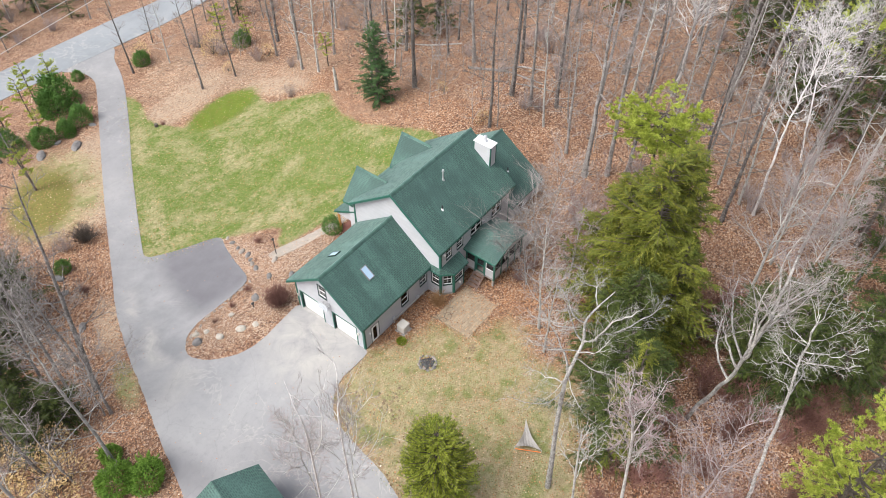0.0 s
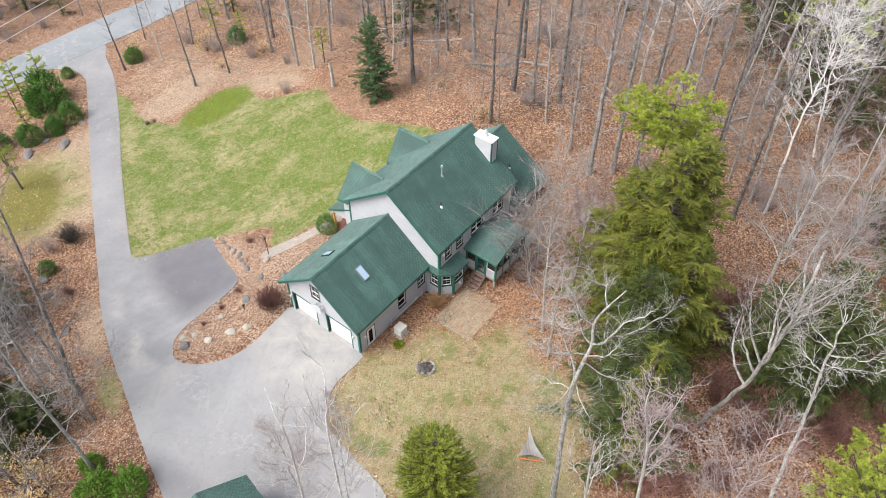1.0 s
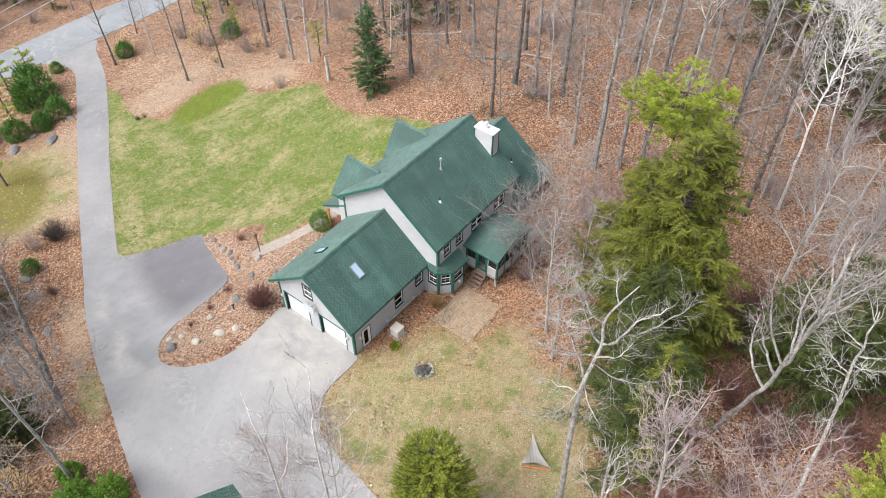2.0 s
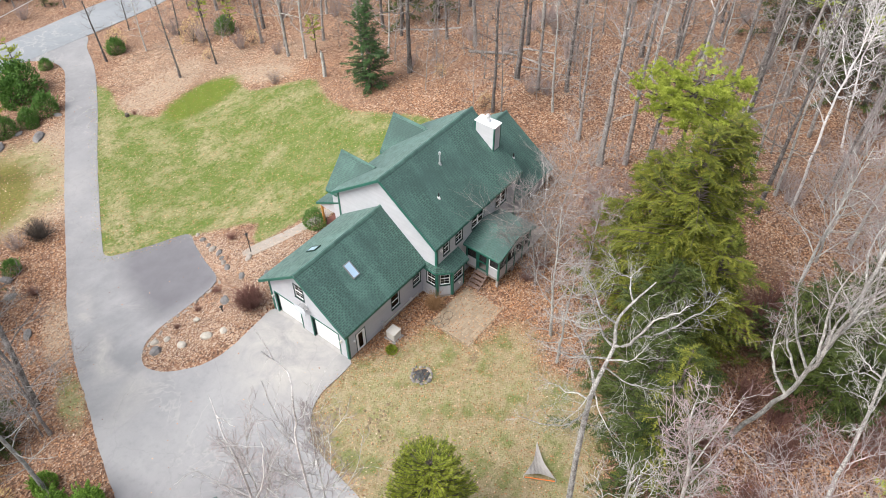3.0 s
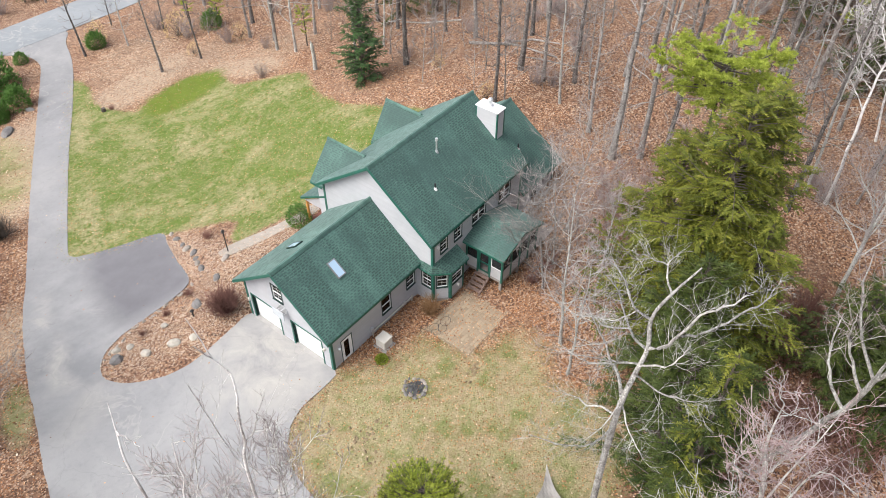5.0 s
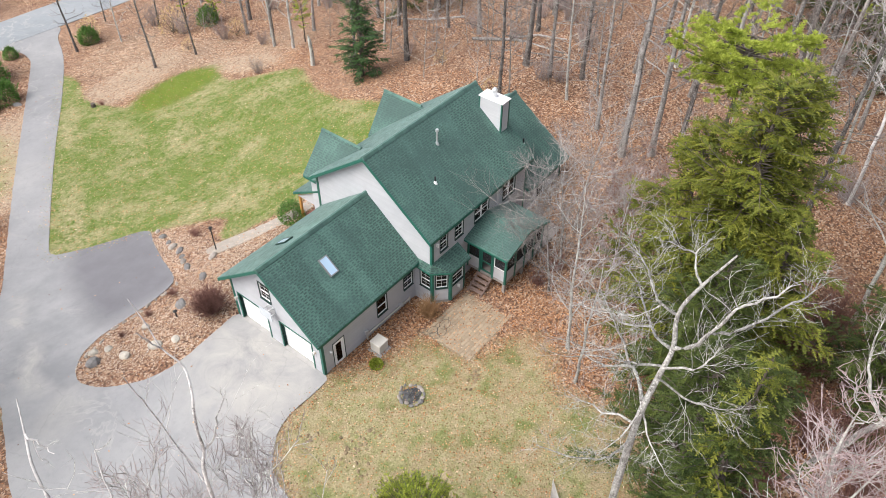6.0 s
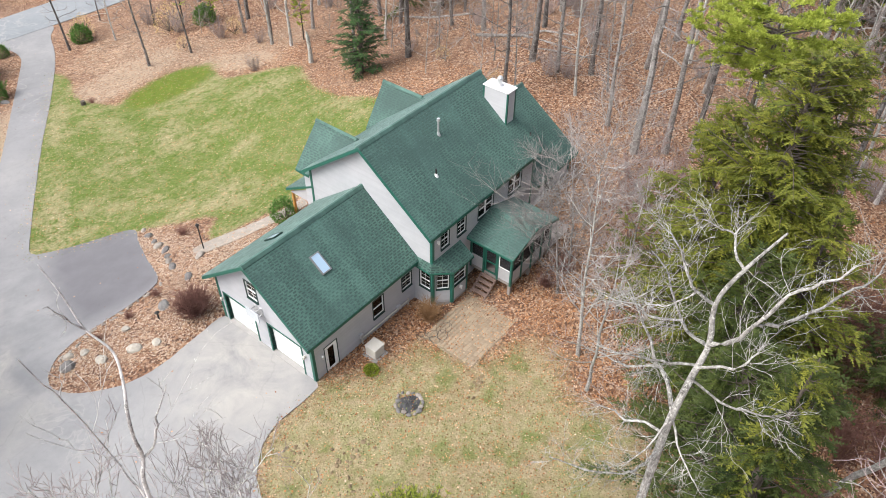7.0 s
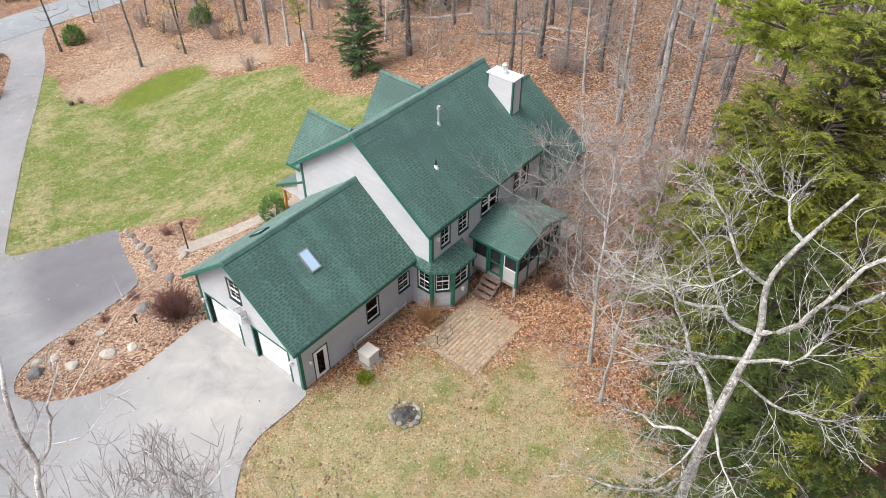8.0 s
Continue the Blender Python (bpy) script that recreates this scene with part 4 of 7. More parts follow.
for y0, y1 in (D1, D2):
    door = part("garage_door", boxes(((0.20, y0 + 0.02, 0.0), (0.23, y1 - 0.02, 2.16))), WHITE, house, "white sectional garage door")
    for k in range(4):
        for j in range(4):
            w = (y1 - y0 - 0.06) / 4
            part("door_panel", boxes(((0.19, y0 + 0.036 + j * w, 0.012 + k * 0.535), (0.2, y0 + 0.024 + (j + 1) * w, 0.535 + k * 0.535)), bevel=0.004), WHITE, door)
    part("door_jamb", boxes(((-0.03, y1, 0), (0.2, y1 + 0.035, 2.26)), ((-0.03, y1 + 0.035, 0), (-0.001, y1 + 0.1, 2.26))), GREEN, house)
    part("door_jamb", boxes(((-0.03, y0 - 0.035, 0), (0.2, y0, 2.26)), ((-0.03, y0 - 0.09, 0), (-0.001, y0 - 0.035, 2.26))), GREEN, house)
    part("door_head", boxes(((-0.03, y0, 2.17), (-0.001, y1, 2.26))), GREEN, house)
window(front, 2.80, 3.47, 3.60, 4.66, 2, 2, trim=0.06)
window(side, 4.25, 1.04, 5.07, 2.34, 0, 0)
window(side, 6.62, 1.36, 7.41, 2.34, 2, 2)
entry = part("entry_door", frame_mesh(0.60, -0.06, 1.46, 1.9, 0.21, -0.07, -0.008, side), WHITE, house, "white side door with a tall glass light")
part("door_casing", frame_mesh(0.556, -0.104, 1.504, 1.944, 0.046, -0.02, 0.02, side), DARKTRIM, entry)
_g = boxes(((0.81, 0.15, -0.055), (1.25, 1.69, -0.045)))
_g.transform(side)
part("pane", _g, GLASS, entry).visible_shadow = False
_g = bmesh.new()
bmesh.ops.create_uvsphere(_g, u_segments=8, v_segments=6, radius=0.035, matrix=Matrix.Translation((0.68, 0.95, 0.02)))
_g.transform(side)
part("door_knob", _g, METAL, entry)
gable_roof(-0.5, 7.90, 3.66, 6.447, -0.42, 3.286, 7.74, 3.286, 11)
cornerboard(0, 0, -0.1, 3.36, -1, -1)
cornerboard(0, 7.32, -0.3, 3.36, -1, 1)
part("foundation", boxes(((0.03, 0.06, -0.9), (7.8, 7.28, -0.02))), CONCRETE, house)
part("threshold", boxes(((-0.12, 0.7, -0.05), (0.2, 6.95, 0.055)), bevel=0.01), CONCRETE, house)

# main block
MS = 0.7545
wall("wall_main_gable", (7.89, 7.94), (7.89, -1.34), [(0, 5.54), (4.64, 9.03), (9.28, 5.54)], [(8.38, 1.35, 9.12, 2.55)])
wall("wall_main_yard_side", (8.04, -1.34), (17.65, -1.34), [(0, 5.54), (9.61, 5.54)],
     [(0.60, 3.98, 1.28, 5.10), (2.02, 3.98, 2.78, 5.10), (3.95, 3.95, 5.38, 5.12), (6.95, 3.85, 8.25, 5.08)])
wall("wall_main_far_gable", (17.65, -1.19), (17.65, 7.94), [(0, 5.54), (4.5, 9.03), (9.13, 5.54)])
wall("wall_main_lawn_side", (17.65, 7.94), (8.04, 7.94), [(0, 5.54), (9.61, 5.54)], base=-0.6)
yard_side = wallplane((8.04, -1.34), (17.65, -1.34))
window(yard_side, 0.60, 3.98, 1.28, 5.10, 2, 2)
window(yard_side, 2.02, 3.98, 2.78, 5.10, 2, 2)
window(yard_side, 3.95, 3.95, 5.38, 5.12, 0, 0, units=2)
window(yard_side, 6.95, 3.85, 8.25, 5.08, 0, 0, units=2)
gable_roof(7.49, 18.03, 3.30, 9.248, -1.56, 5.578, 8.16, 5.578)
cornerboard(7.89, -1.34, 3.3, 5.5, -1, -1)
cornerboard(7.89, 7.94, -0.5, 5.5, -1, 1)
cornerboard(17.65, -1.34, 1.0, 5.5, 1, -1)

# gabled front bays on the lawn side
for xc, half, zr, ze, yf in ((9.98, 2.06, 7.36, 4.98, 9.22), (15.74, 1.85, 7.5, 4.86, 9.1)):
    w, yw = half - 0.3, yf - 0.3
    zt = ze + 0.3 * (zr - ze) / half - 0.22
    wall("wall_bay_front", (xc + w, yw), (xc - w, yw), [(0, zt), (w, zr - 0.24), (2 * w, zt)], [(w - 0.5, 5.0, w + 0.5, 6.1)], base=-0.6)
    window(wallplane((xc + w, yw), (xc - w, yw)), w - 0.5, 5.0, w + 0.5, 6.1, 2, 2)
    wall("wall_bay_side", (xc - w, yw - 0.15), (xc - w, 7.94), [(0, zt), (yw - 8.09, zt)], base=-0.6)
    wall("wall_bay_side", (xc + w, 7.94), (xc + w, yw - 0.15), [(0, zt), (yw - 8.09, zt)], base=-0.6)
    for s in (-1, 1):
        e = xc + s * half
        roof_slope(house, (e, yf, ze), (e, 7.9, ze), (xc, 5.2, zr), (xc, yf, zr))
        roof_edge((e, yf, ze - 0.015), (xc, yf, zr - 0.015), out=(0, 1, 0), h=0.2)
        roof_edge((e, 8.1, ze - 0.02), (e, yf, ze - 0.02), out=(s, 0, 0), h=0.16)
    ridge_cap((xc, yf + 0.02, zr), (xc, 5.9, zr), 0.13)

# front porch
roof_slope(house, (17.3, 10.97, 2.47), (8.25, 10.97, 2.47), (8.25, 7.9, 4.15), (17.3, 7.9, 4.15), 0.12)
roof_edge((8.25, 10.97, 2.45), (17.3, 10.97, 2.45), out=(0, 1, 0), h=0.18)
roof_edge((8.25, 10.97, 2.455), (8.25, 7.95, 4.12), out=(-1, 0, 0), h=0.16)
part("porch_end_panel", slab([(-2.75, 2.26), (0, 2.26), (0, 3.82)], [], 0.06, wallplane((8.36, 7.96), (8.36, 5))), PANEL, house)
for x in (8.55, 12.8, 17.0):
    bm = bmesh.new()
    rod(bm, (x, 10.72, 0.12), (x, 10.72, 2.36), 0.115, 0.095, 10)
    part("porch_post", bm, CEDAR, house, "orange stained log porch post")
part("porch_floor", boxes(*[((8.35, 7.98 + k * 0.145, -0.4), (17.2, 8.11 + k * 0.145, 0.12)) for k in range(20)]), REDDECK, house)

# low wing
wall("wall_wing_yard_side", (17.8, -1.34), (22.3, -1.34), [(0, 3.12), (4.5, 3.12)], [(1.55, 0.95, 2.45, 3.0)])
wall("wall_wing_end", (22.3, -1.34), (22.3, 7.55), [(0, 3.15), (4.48, 6.2), (8.89, 3.15)], base=0.0)
wall("wall_wing_lawn_side", (22.3, 7.55), (17.8, 7.55), [(0, 3.12), (4.5, 3.12)], base=-0.3)
gable_roof(17.66, 22.65, 3.12, 6.45, -1.70, 3.12, 7.94, 3.12)
window(wallplane((17.8, -1.34), (22.3, -1.34)), 1.55, 0.95, 2.45, 3.0)
cornerboard(22.3, -1.34, 0.5, 3.1, 1, -1)

# breakfast bay with its skirt roof
A, B, C = (7.98, -1.28), (8.80, -2.03), (10.15, -2.05)
BAYN = (Vector(B) - Vector(A)).length
wall("wall_bay_window", A, B, [(0, 2.95), (BAYN, 2.95)], [(0.22, 1.38, 0.92, 2.62)], base=0.28, depth=0.1)
wall("wall_bay_window", B, C, [(0, 2.95), (1.35, 2.95)], [(0.14, 1.38, 1.22, 2.62)], base=0.28, depth=0.1)
wall("wall_bay_window", C, (10.15, -1.34), [(0, 2.95), (0.71, 2.95)], base=0.28, depth=0.1)
window(wallplane(A, B), 0.22, 1.38, 0.92, 2.62, 2, 2, trim=0.05, curtain=True)
window(wallplane(B, C), 0.14, 1.38, 1.22, 2.62, 2, 2, trim=0.05, curtain=True)
window(wallplane((7.89, 7.94), (7.89, -1.34)), 8.38, 1.35, 9.12, 2.55, 2, 2, trim=0.05, curtain=True)
for x, y in (A, B):
    part("corner_board", rod(bmesh.new(), (x, y, 0.28), (x, y, 2.95), 0.13, None, 6), GREEN, house)
part("corner_board", boxes(((10.06, -2.08, 0.28), (10.18, -1.98, 2.9))), GREEN, house)
part("foundation", slab([(7.92, -1.2), (8.02, -1.3), (8.83, -2.0), (10.12, -2.02), (10.12, -1.0), (7.92, -0.8)], [], 1.0, pose(0, 0, 0.28)), CONCRETE, house)
E = [(7.68, 0.0, 2.98), (7.68, -1.36, 2.93), (8.60, -2.30, 2.90), (10.35, -2.32, 2.90)]
T = [(7.87, 0.0, 3.42), (7.87, -1.32, 3.42), (10.35, -1.34, 3.55)]
roof_slope(house, E[0], E[1], T[1], T[0], 0.09)
roof_slope(house, E[1], E[2], T[1], None, 0.09)
roof_slope(house, E[2], E[3], T[2], T[1], 0.09)
for p, q in zip(E, E[1:]):
    d = Vector(q) - Vector(p)
    roof_edge(Vector(p) - Vector((0, 0, 0.01)), Vector(q) - Vector((0, 0, 0.01)), out=(d.y, -d.x, 0), h=0.13)

# screened sunroom on posts, with steps and a deck
SX0, SX1, SY0, SY1, SF = 11.35, 15.45, -4.30, -1.36, 1.08
part("sunroom_floor", boxes(((SX0 + 0.02, SY0 + 0.02, SF - 0.22), (SX1, SY1, SF - 0.02))), GREYWOOD, house)
for x in (SX0 + 0.1, (SX0 + SX1) / 2, SX1 - 0.1):
    part("pier", boxes(((x - 0.09, SY0 + 0.03, -0.3), (x + 0.09, SY0 + 0.21, SF - 0.22))), GREYWOOD, house)
for (x0, y0), (x1, y1), n in (((SX0, SY1), (SX0, SY0), 3), ((SX0, SY0), (SX1, SY0), 4), ((SX1, SY0), (SX1, SY1), 3)):
    m = wallplane((x0, y0), (x1, y1))
    ln = math.hypot(x1 - x0, y1 - y0)
    left = x0 == x1 == SX0
    part("top_plate", (lambda g: (g.transform(m), g)[1])(boxes(((0, 2.98, -0.12), (ln, 3.28, 0.0)))), PANEL, house)
    for k in range(n + 1):
        u = min(max(k * ln / n, 0.06), ln - 0.06)
        g = boxes(((u - 0.06, SF - 0.2, -0.13), (u + 0.06, 3.1, 0.012)))
        g.transform(m)
        part("sunroom_post", g, GREEN, house)
    for k in range(n):
        a, b = k * ln / n + 0.06, (k + 1) * ln / n - 0.06
        if left and k == 1:
            part("screen_door", frame_mesh(a, SF, b, 2.98, 0.11, -0.09, -0.04, m, mid_v=1.9), GREEN, house, "dark green screen door")
        else:
            g = boxes(((a, SF - 0.18, -0.1), (b, 1.92, -0.03)))
            g.transform(m)
            part("low_panel", g, PANEL, house)
            part("screen_frame", frame_mesh(a, 1.925, b, 2.98, 0.05, -0.09, -0.03, m), WHITE if left and k == 2 else DARKTRIM, house)
        g = boxes(((a + 0.05, 1.95, -0.066), (b - 0.05, 2.95, -0.062)))
        g.transform(m)
        part("screen", g, SCREEN, house)
part("gable_panel", slab([(-0.35, 3.28), (SX1 - SX0 + 0.25, 3.28), (1.98, 3.98)], [], 0.06, wallplane((SX0, SY0 + 0.03), (SX1, SY0 + 0.03))), PANEL, house)
SRX, SRZ = 13.33, 4.15
roof_slope(house, (10.97, -4.52, 3.36), (10.97, -1.34, 3.36), (SRX, -1.34, SRZ), (SRX, -4.52, SRZ), 0.1)
roof_slope(house, (15.7, -1.34, 3.36), (15.7, -4.52, 3.36), (SRX, -4.52, SRZ), (SRX, -1.34, SRZ), 0.1)
for x, s in ((10.97, -1), (15.7, 1)):
    roof_edge((x, -4.52, 3.35), (x, -1.36, 3.35), out=(s, 0, 0), h=0.14)
    roof_edge((x, -4.52, 3.35), (SRX, -4.52, SRZ - 0.01), out=(0, -1, 0), h=0.15)
steps = thing("porch_steps", (10.6, -2.8, 0), "weathered brown wooden steps up to the screen door", "steps")
for k in range(4):
    x = 11.22 - k * 0.27
    z = SF - 0.2 * (k + 1)
    part("tread", boxes(((x - 0.15 - 10.6, -0.55, z - 0.045), (x - 0.02 - 10.6, 0.55, z)), ((x - 0.01 - 10.6, -0.55, z - 0.045), (x + 0.12 - 10.6, 0.55, z)), bevel=0.006), STEPWOOD, steps)
for s in (-1, 1):
    bm = bmesh.new()
    rod(bm, (-0.45, s * 0.5, 0.02), (0.7, s * 0.5, 0.85), 0.06, None, 4)
    part("stringer", bm, STEPWOOD, steps)
deck = thing("deck", (17.5, -2.9, 0), "grey weathered board deck beside the low wing", "deck")
for k in range(18):
    part("plank", boxes(((-1.98, -1.35 + k * 0.15, 0.93), (1.98, -1.21 + k * 0.15, 0.965))), GREYWOOD, deck)
part("deck_frame", boxes(((-1.9, -1.3, 0.72), (1.9, -1.24, 0.925)), ((-1.9, 1.2, 0.72), (1.9, 1.26, 0.925)), ((-1.9, -1.24, 0.72), (-1.84, 1.2, 0.925)), ((1.84, -1.24, 0.72), (1.9, 1.2, 0.925))), GREYWOOD, deck)
for x in (-1.85, 0, 1.85):
    part("deck_post", boxes(((x - 0.07, -1.24, 0.0), (x + 0.07, -1.1, 0.72))), GREYWOOD, deck)

# chimney, vents, skylights
CX0, CX1, CY0, CY1, CZ = 16.96, 17.80, 0.46, 2.18, 9.17
chim = part("chimney", boxes(((CX0, CY0, 6.6), (CX1, CY1, CZ))), siding_material("pale_chimney_clapboard", (0.44, 0.44, 0.46), (0.52, 0.52, 0.54)), house, "pale clapboard chimney chase")
for x, y, sx, sy in ((CX0, CY0, -1, -1), (CX1, CY0, 1, -1), (CX0, CY1, -1, 1)):
    part("corner_board", boxes(((min(x - 0.02, x - sx * 0.09 if sx > 0 else x + 0.09), y - 0.02 * (sy < 0) - 0.07 * (sy > 0), 6.7), (max(x + 0.02, x + 0.09 if sx < 0 else x + 0.02), y + 0.07 * (sy < 0) + 0.02 * (sy > 0), CZ - 0.02))), GREEN, chim)
part("cap", boxes(((CX0 - 0.06, CY0 - 0.06, CZ), (CX1 + 0.06, CY1 + 0.06, CZ + 0.07)), bevel=0.015), WHITE, chim)
bm = rod(bmesh.new(), (17.38, 1.35, CZ + 0.07), (17.38, 1.35, CZ + 0.12), 0.26, 0.16, 14)
rod(bm, (17.38, 1.35, CZ + 0.12), (17.38, 1.35, CZ + 0.45), 0.13, None, 14)
rod(bm, (17.38, 1.35, CZ + 0.45), (17.38, 1.35, CZ + 0.5), 0.17, None, 14)
rod(bm, (17.38, 1.35, CZ + 0.56), (17.38, 1.35, CZ + 0.66), 0.17, 0.1, 14)
rod(bm, (17.38, 1.35, CZ + 0.5), (17.38, 1.35, CZ + 0.56), 0.08, None, 8)
part("flue", bm, METAL, chim)


def roof_z(y):
    return 9.248 - MS * abs(y - 3.30)


for x, y, hgt, mat in ((12.37, 1.90, 0.85, METAL), (10.44, 0.48, 0.42, BLACK)):
    z = roof_z(y)
    bm = rod(bmesh.new(), (x, y, z - 0.15), (x, y, z + hgt), 0.055, None, 10)
    if mat is METAL:
        rod(bm, (x, y, z + hgt), (x, y, z + hgt + 0.16), 0.11, 0.09, 10)
    pipe = part("vent_pipe", bm, mat, house)
    g = rod(bmesh.new(), (x, y, z - 0.1), (x, y, z + 0.12), 0.15, 0.07, 10)
    part("flashing", g, METAL if mat is METAL else WHITE, pipe)
bm = rod(bmesh.new(), (20.0, 0.5, 4.2), (20.0, 0.5, 5.05), 0.055, None, 10)
part("flashing", rod(bmesh.new(), (20.0, 0.5, 4.5), (20.0, 0.5, 4.72), 0.15, 0.07, 10), WHITE, part("vent_pipe", bm, BLACK, house))


def skylight(x, y, side_sign, w=0.62, h=1.15):
    """A framed roof window on a garage slope, its centre at x, y."""
    ang = math.atan(GS)
    z = 6.447 - GS * abs(y - 3.66)
    m = Matrix.Translation((x, y, z)) @ (Matrix.Rotation(ang, 4, "X") if side_sign < 0 else Matrix.Rotation(-ang, 4, "X"))
    sk = part("skylight", frame_mesh(-w / 2, -h / 2, w / 2, h / 2, 0.065, 0.0, 0.10, m), SKYFRAME if side_sign < 0 else DARKTRIM, house)
    g = boxes(((-w / 2 + 0.06, -h / 2 + 0.06, 0.06), (w / 2 - 0.06, h / 2 - 0.06, 0.085)))
    g.transform(m)
    part("pane", g, SKYGLASS, sk)


skylight(2.93, 1.98, -1)
skylight(2.75, 5.25, 1)


# fixtures on the walls
def wall_lamp(m, u, v, mat=WHITE):
    ob = part("wall_lamp", (lambda g: (g.transform(m), g)[1])(boxes(((u - 0.06, v - 0.1, 0.0), (u + 0.06, v + 0.1, 0.03)), bevel=0.01)), mat, house)
    g = rod(bmesh.new(), (u, v - 0.12, 0.11), (u, v + 0.1, 0.11), 0.045, 0.075, 8)
    rod(g, (u, v + 0.1, 0.11), (u, v + 0.16, 0.11), 0.085, 0.02, 8)
    g.transform(m)
    part("lantern", g, mat, ob)


wall_lamp(front, 6.78, 1.62, BEIGE)
wall_lamp(front, 0.22, 1.62, BEIGE)
wall_lamp(side, 0.36, 1.5, METAL)
wall_lamp(yard_side, 0.28, 4.75)
wall_lamp(wallplane(B, C), 0.72, 0.95)
wall_lamp(yard_side, 2.7, 1.9)
BACKBOARD = grainy("grey_acrylic", (0.42, 0.45, 0.49), (0.54, 0.57, 0.6), 2.0, 0.2)
hoop = thing("basketball_hoop", (0, 3.8, 2.9), "grey basketball backboard with a rim on the garage front", "basketball hoop")
part("backboard", boxes(((-0.46, -0.5, -0.34), (-0.42, 0.5, 0.36)), bevel=0.012), BACKBOARD, hoop)
part("bracket", boxes(((-0.42, -0.22, -0.25), (-0.02, -0.17, -0.2)), ((-0.42, 0.17, -0.25), (-0.02, 0.22, -0.2)), ((-0.42, -0.22, 0.2), (-0.02, -0.17, 0.25)), ((-0.42, 0.17, 0.2), (-0.02, 0.22, 0.25)), ((-0.025, -0.3, -0.3), (0.0, 0.3, 0.3))), METAL, hoop)
bm = bmesh.new()
for k in range(20):
    p, q = (Vector((-0.72 + 0.23 * math.cos(a), 0.23 * math.sin(a), -0.3)) for a in (k * math.tau / 20, (k + 1) * math.tau / 20))
    rod(bm, p, q, 0.012, None, 5)
part("rim", bm, METAL, hoop)
bm = bmesh.new()
for k in range(12):
    for s in (-1, 1):
        a, b = k * math.tau / 12, (k + s * 1.2) * math.tau / 12
        rod(bm, (-0.72 + 0.23 * math.cos(a), 0.23 * math.sin(a), -0.31), (-0.72 + 0.14 * math.cos(b), 0.14 * math.sin(b), -0.72), 0.006, None, 3)
part("net", bm, WHITE, hoop)
bm = rod(bmesh.new(), (3.4, -0.09, 0.45), (7.2, -0.09, 0.36), 0.045, None, 8)
rod(bm, (3.4, -0.09, -0.05), (3.4, -0.09, 0.62), 0.045, None, 8)
rod(bm, (7.2, -0.09, -0.05), (7.2, -0.09, 0.5), 0.045, None, 8)
part("conduit", bm, BEIGE, house)
part("meter_box", boxes(((3.28, -0.14, 0.5), (3.5, -0.001, 0.8)), bevel=0.015), METAL, house)
part("meter_box", boxes(((6.3, -0.16, 0.3), (6.55, -0.001, 0.55)), bevel=0.015), METAL, house)

ac = thing("heat_pump", (3.32, -1.1, 0), "beige square air conditioning unit on a pad", "air conditioner")
part("pad", boxes(((-0.5, -0.5, -0.05), (0.5, 0.5, 0.06)), bevel=0.02), CONCRETE, ac)
part("cabinet", boxes(((-0.37, -0.37, 0.06), (0.37, 0.37, 0.72)), bevel=0.03), BEIGE, ac)
part("lid", boxes(((-0.39, -0.39, 0.72), (0.39, 0.39, 0.78)), bevel=0.02), BEIGE, ac)
bm = bmesh.new()
for k in range(9):
    for s in (-1, 1):
        box(bm, (-0.31, s * 0.372 - 0.005, 0.14 + k * 0.062), (0.31, s * 0.372 + 0.005, 0.165 + k * 0.062))
        box(bm, (s * 0.372 - 0.005, -0.31, 0.14 + k * 0.062), (s * 0.372 + 0.005, 0.31, 0.165 + k * 0.062))
part("louvre", bm, BEIGE, ac)


# ---- things in the yard ----
def ico(rng, r, squash=(1, 1, 1), rough=0.25, sub=1):
    bm = bmesh.new()
    bmesh.ops.create_icosphere(bm, subdivisions=sub, radius=r)
    for v in bm.verts:
        k = 1 + rng.uniform(-rough, rough)
        v.co = Vector((v.co.x * squash[0] * k, v.co.y * squash[1] * k, v.co.z * squash[2] * k))
    return bm


def rock(x, y, r, mat, label, seed, squash=(1, 0.8, 0.6), group="rocks of the garden bed"):
    rng = random.Random(seed)
    bm = ico(rng, r, squash, 0.11, 2)
    ob = part("rock", bm, mat)
    ob.matrix_basis = pose(x, y, gz(x, y) + r * squash[2] * 0.35, rng.uniform(-10, 10), rng.uniform(-10, 10), rng.uniform(0, 360))
    tagged(ob, label, "rock", group)


for k, (x, y, r) in enumerate([(-6.3, 11.9, 0.28), (-6.1, 10.4, 0.38), (-4.6, 9.5, 0.45), (-7.0, 12.45, 0.3), (-3.6, 8.8, 0.32), (-3.9, 11.6, 0.26)]):
    rock(x, y, r, PALESTONE, "pale rounded field stone lying in leaf litter", 10 + k)
rock(-7.5, 11.6, 0.42, DARKSTONE, "dark boulder at the tip of the planted island", 3, (1, 0.9, 0.75))
rock(-1.55, 11.2, 0.42, DARKSTONE, "blue-grey flat boulder beside the bed light", 5, (1.1, 0.8, 0.4))
for k, (x, y, r) in enumerate([(2.65, 20.3, 0.2), (2.4, 19.2, 0.24), (2.1, 18.0, 0.22), (1.95, 17.2, 0.32), (1.85, 16.2, 0.3), (1.5, 15.4, 0.23), (1.2, 14.8, 0.28), (0.95, 14.0, 0.3), (0.8, 12.0, 0.3), (2.5, 13.2, 0.32), (1.9, 10.3, 0.3)]):
    rock(x, y, r, DARKSTONE if k % 3 else STONE, "grey rock in the low wall beside the turning pad", 40 + k, (1.2, 0.8, 0.6), "rocks beside the turning pad")
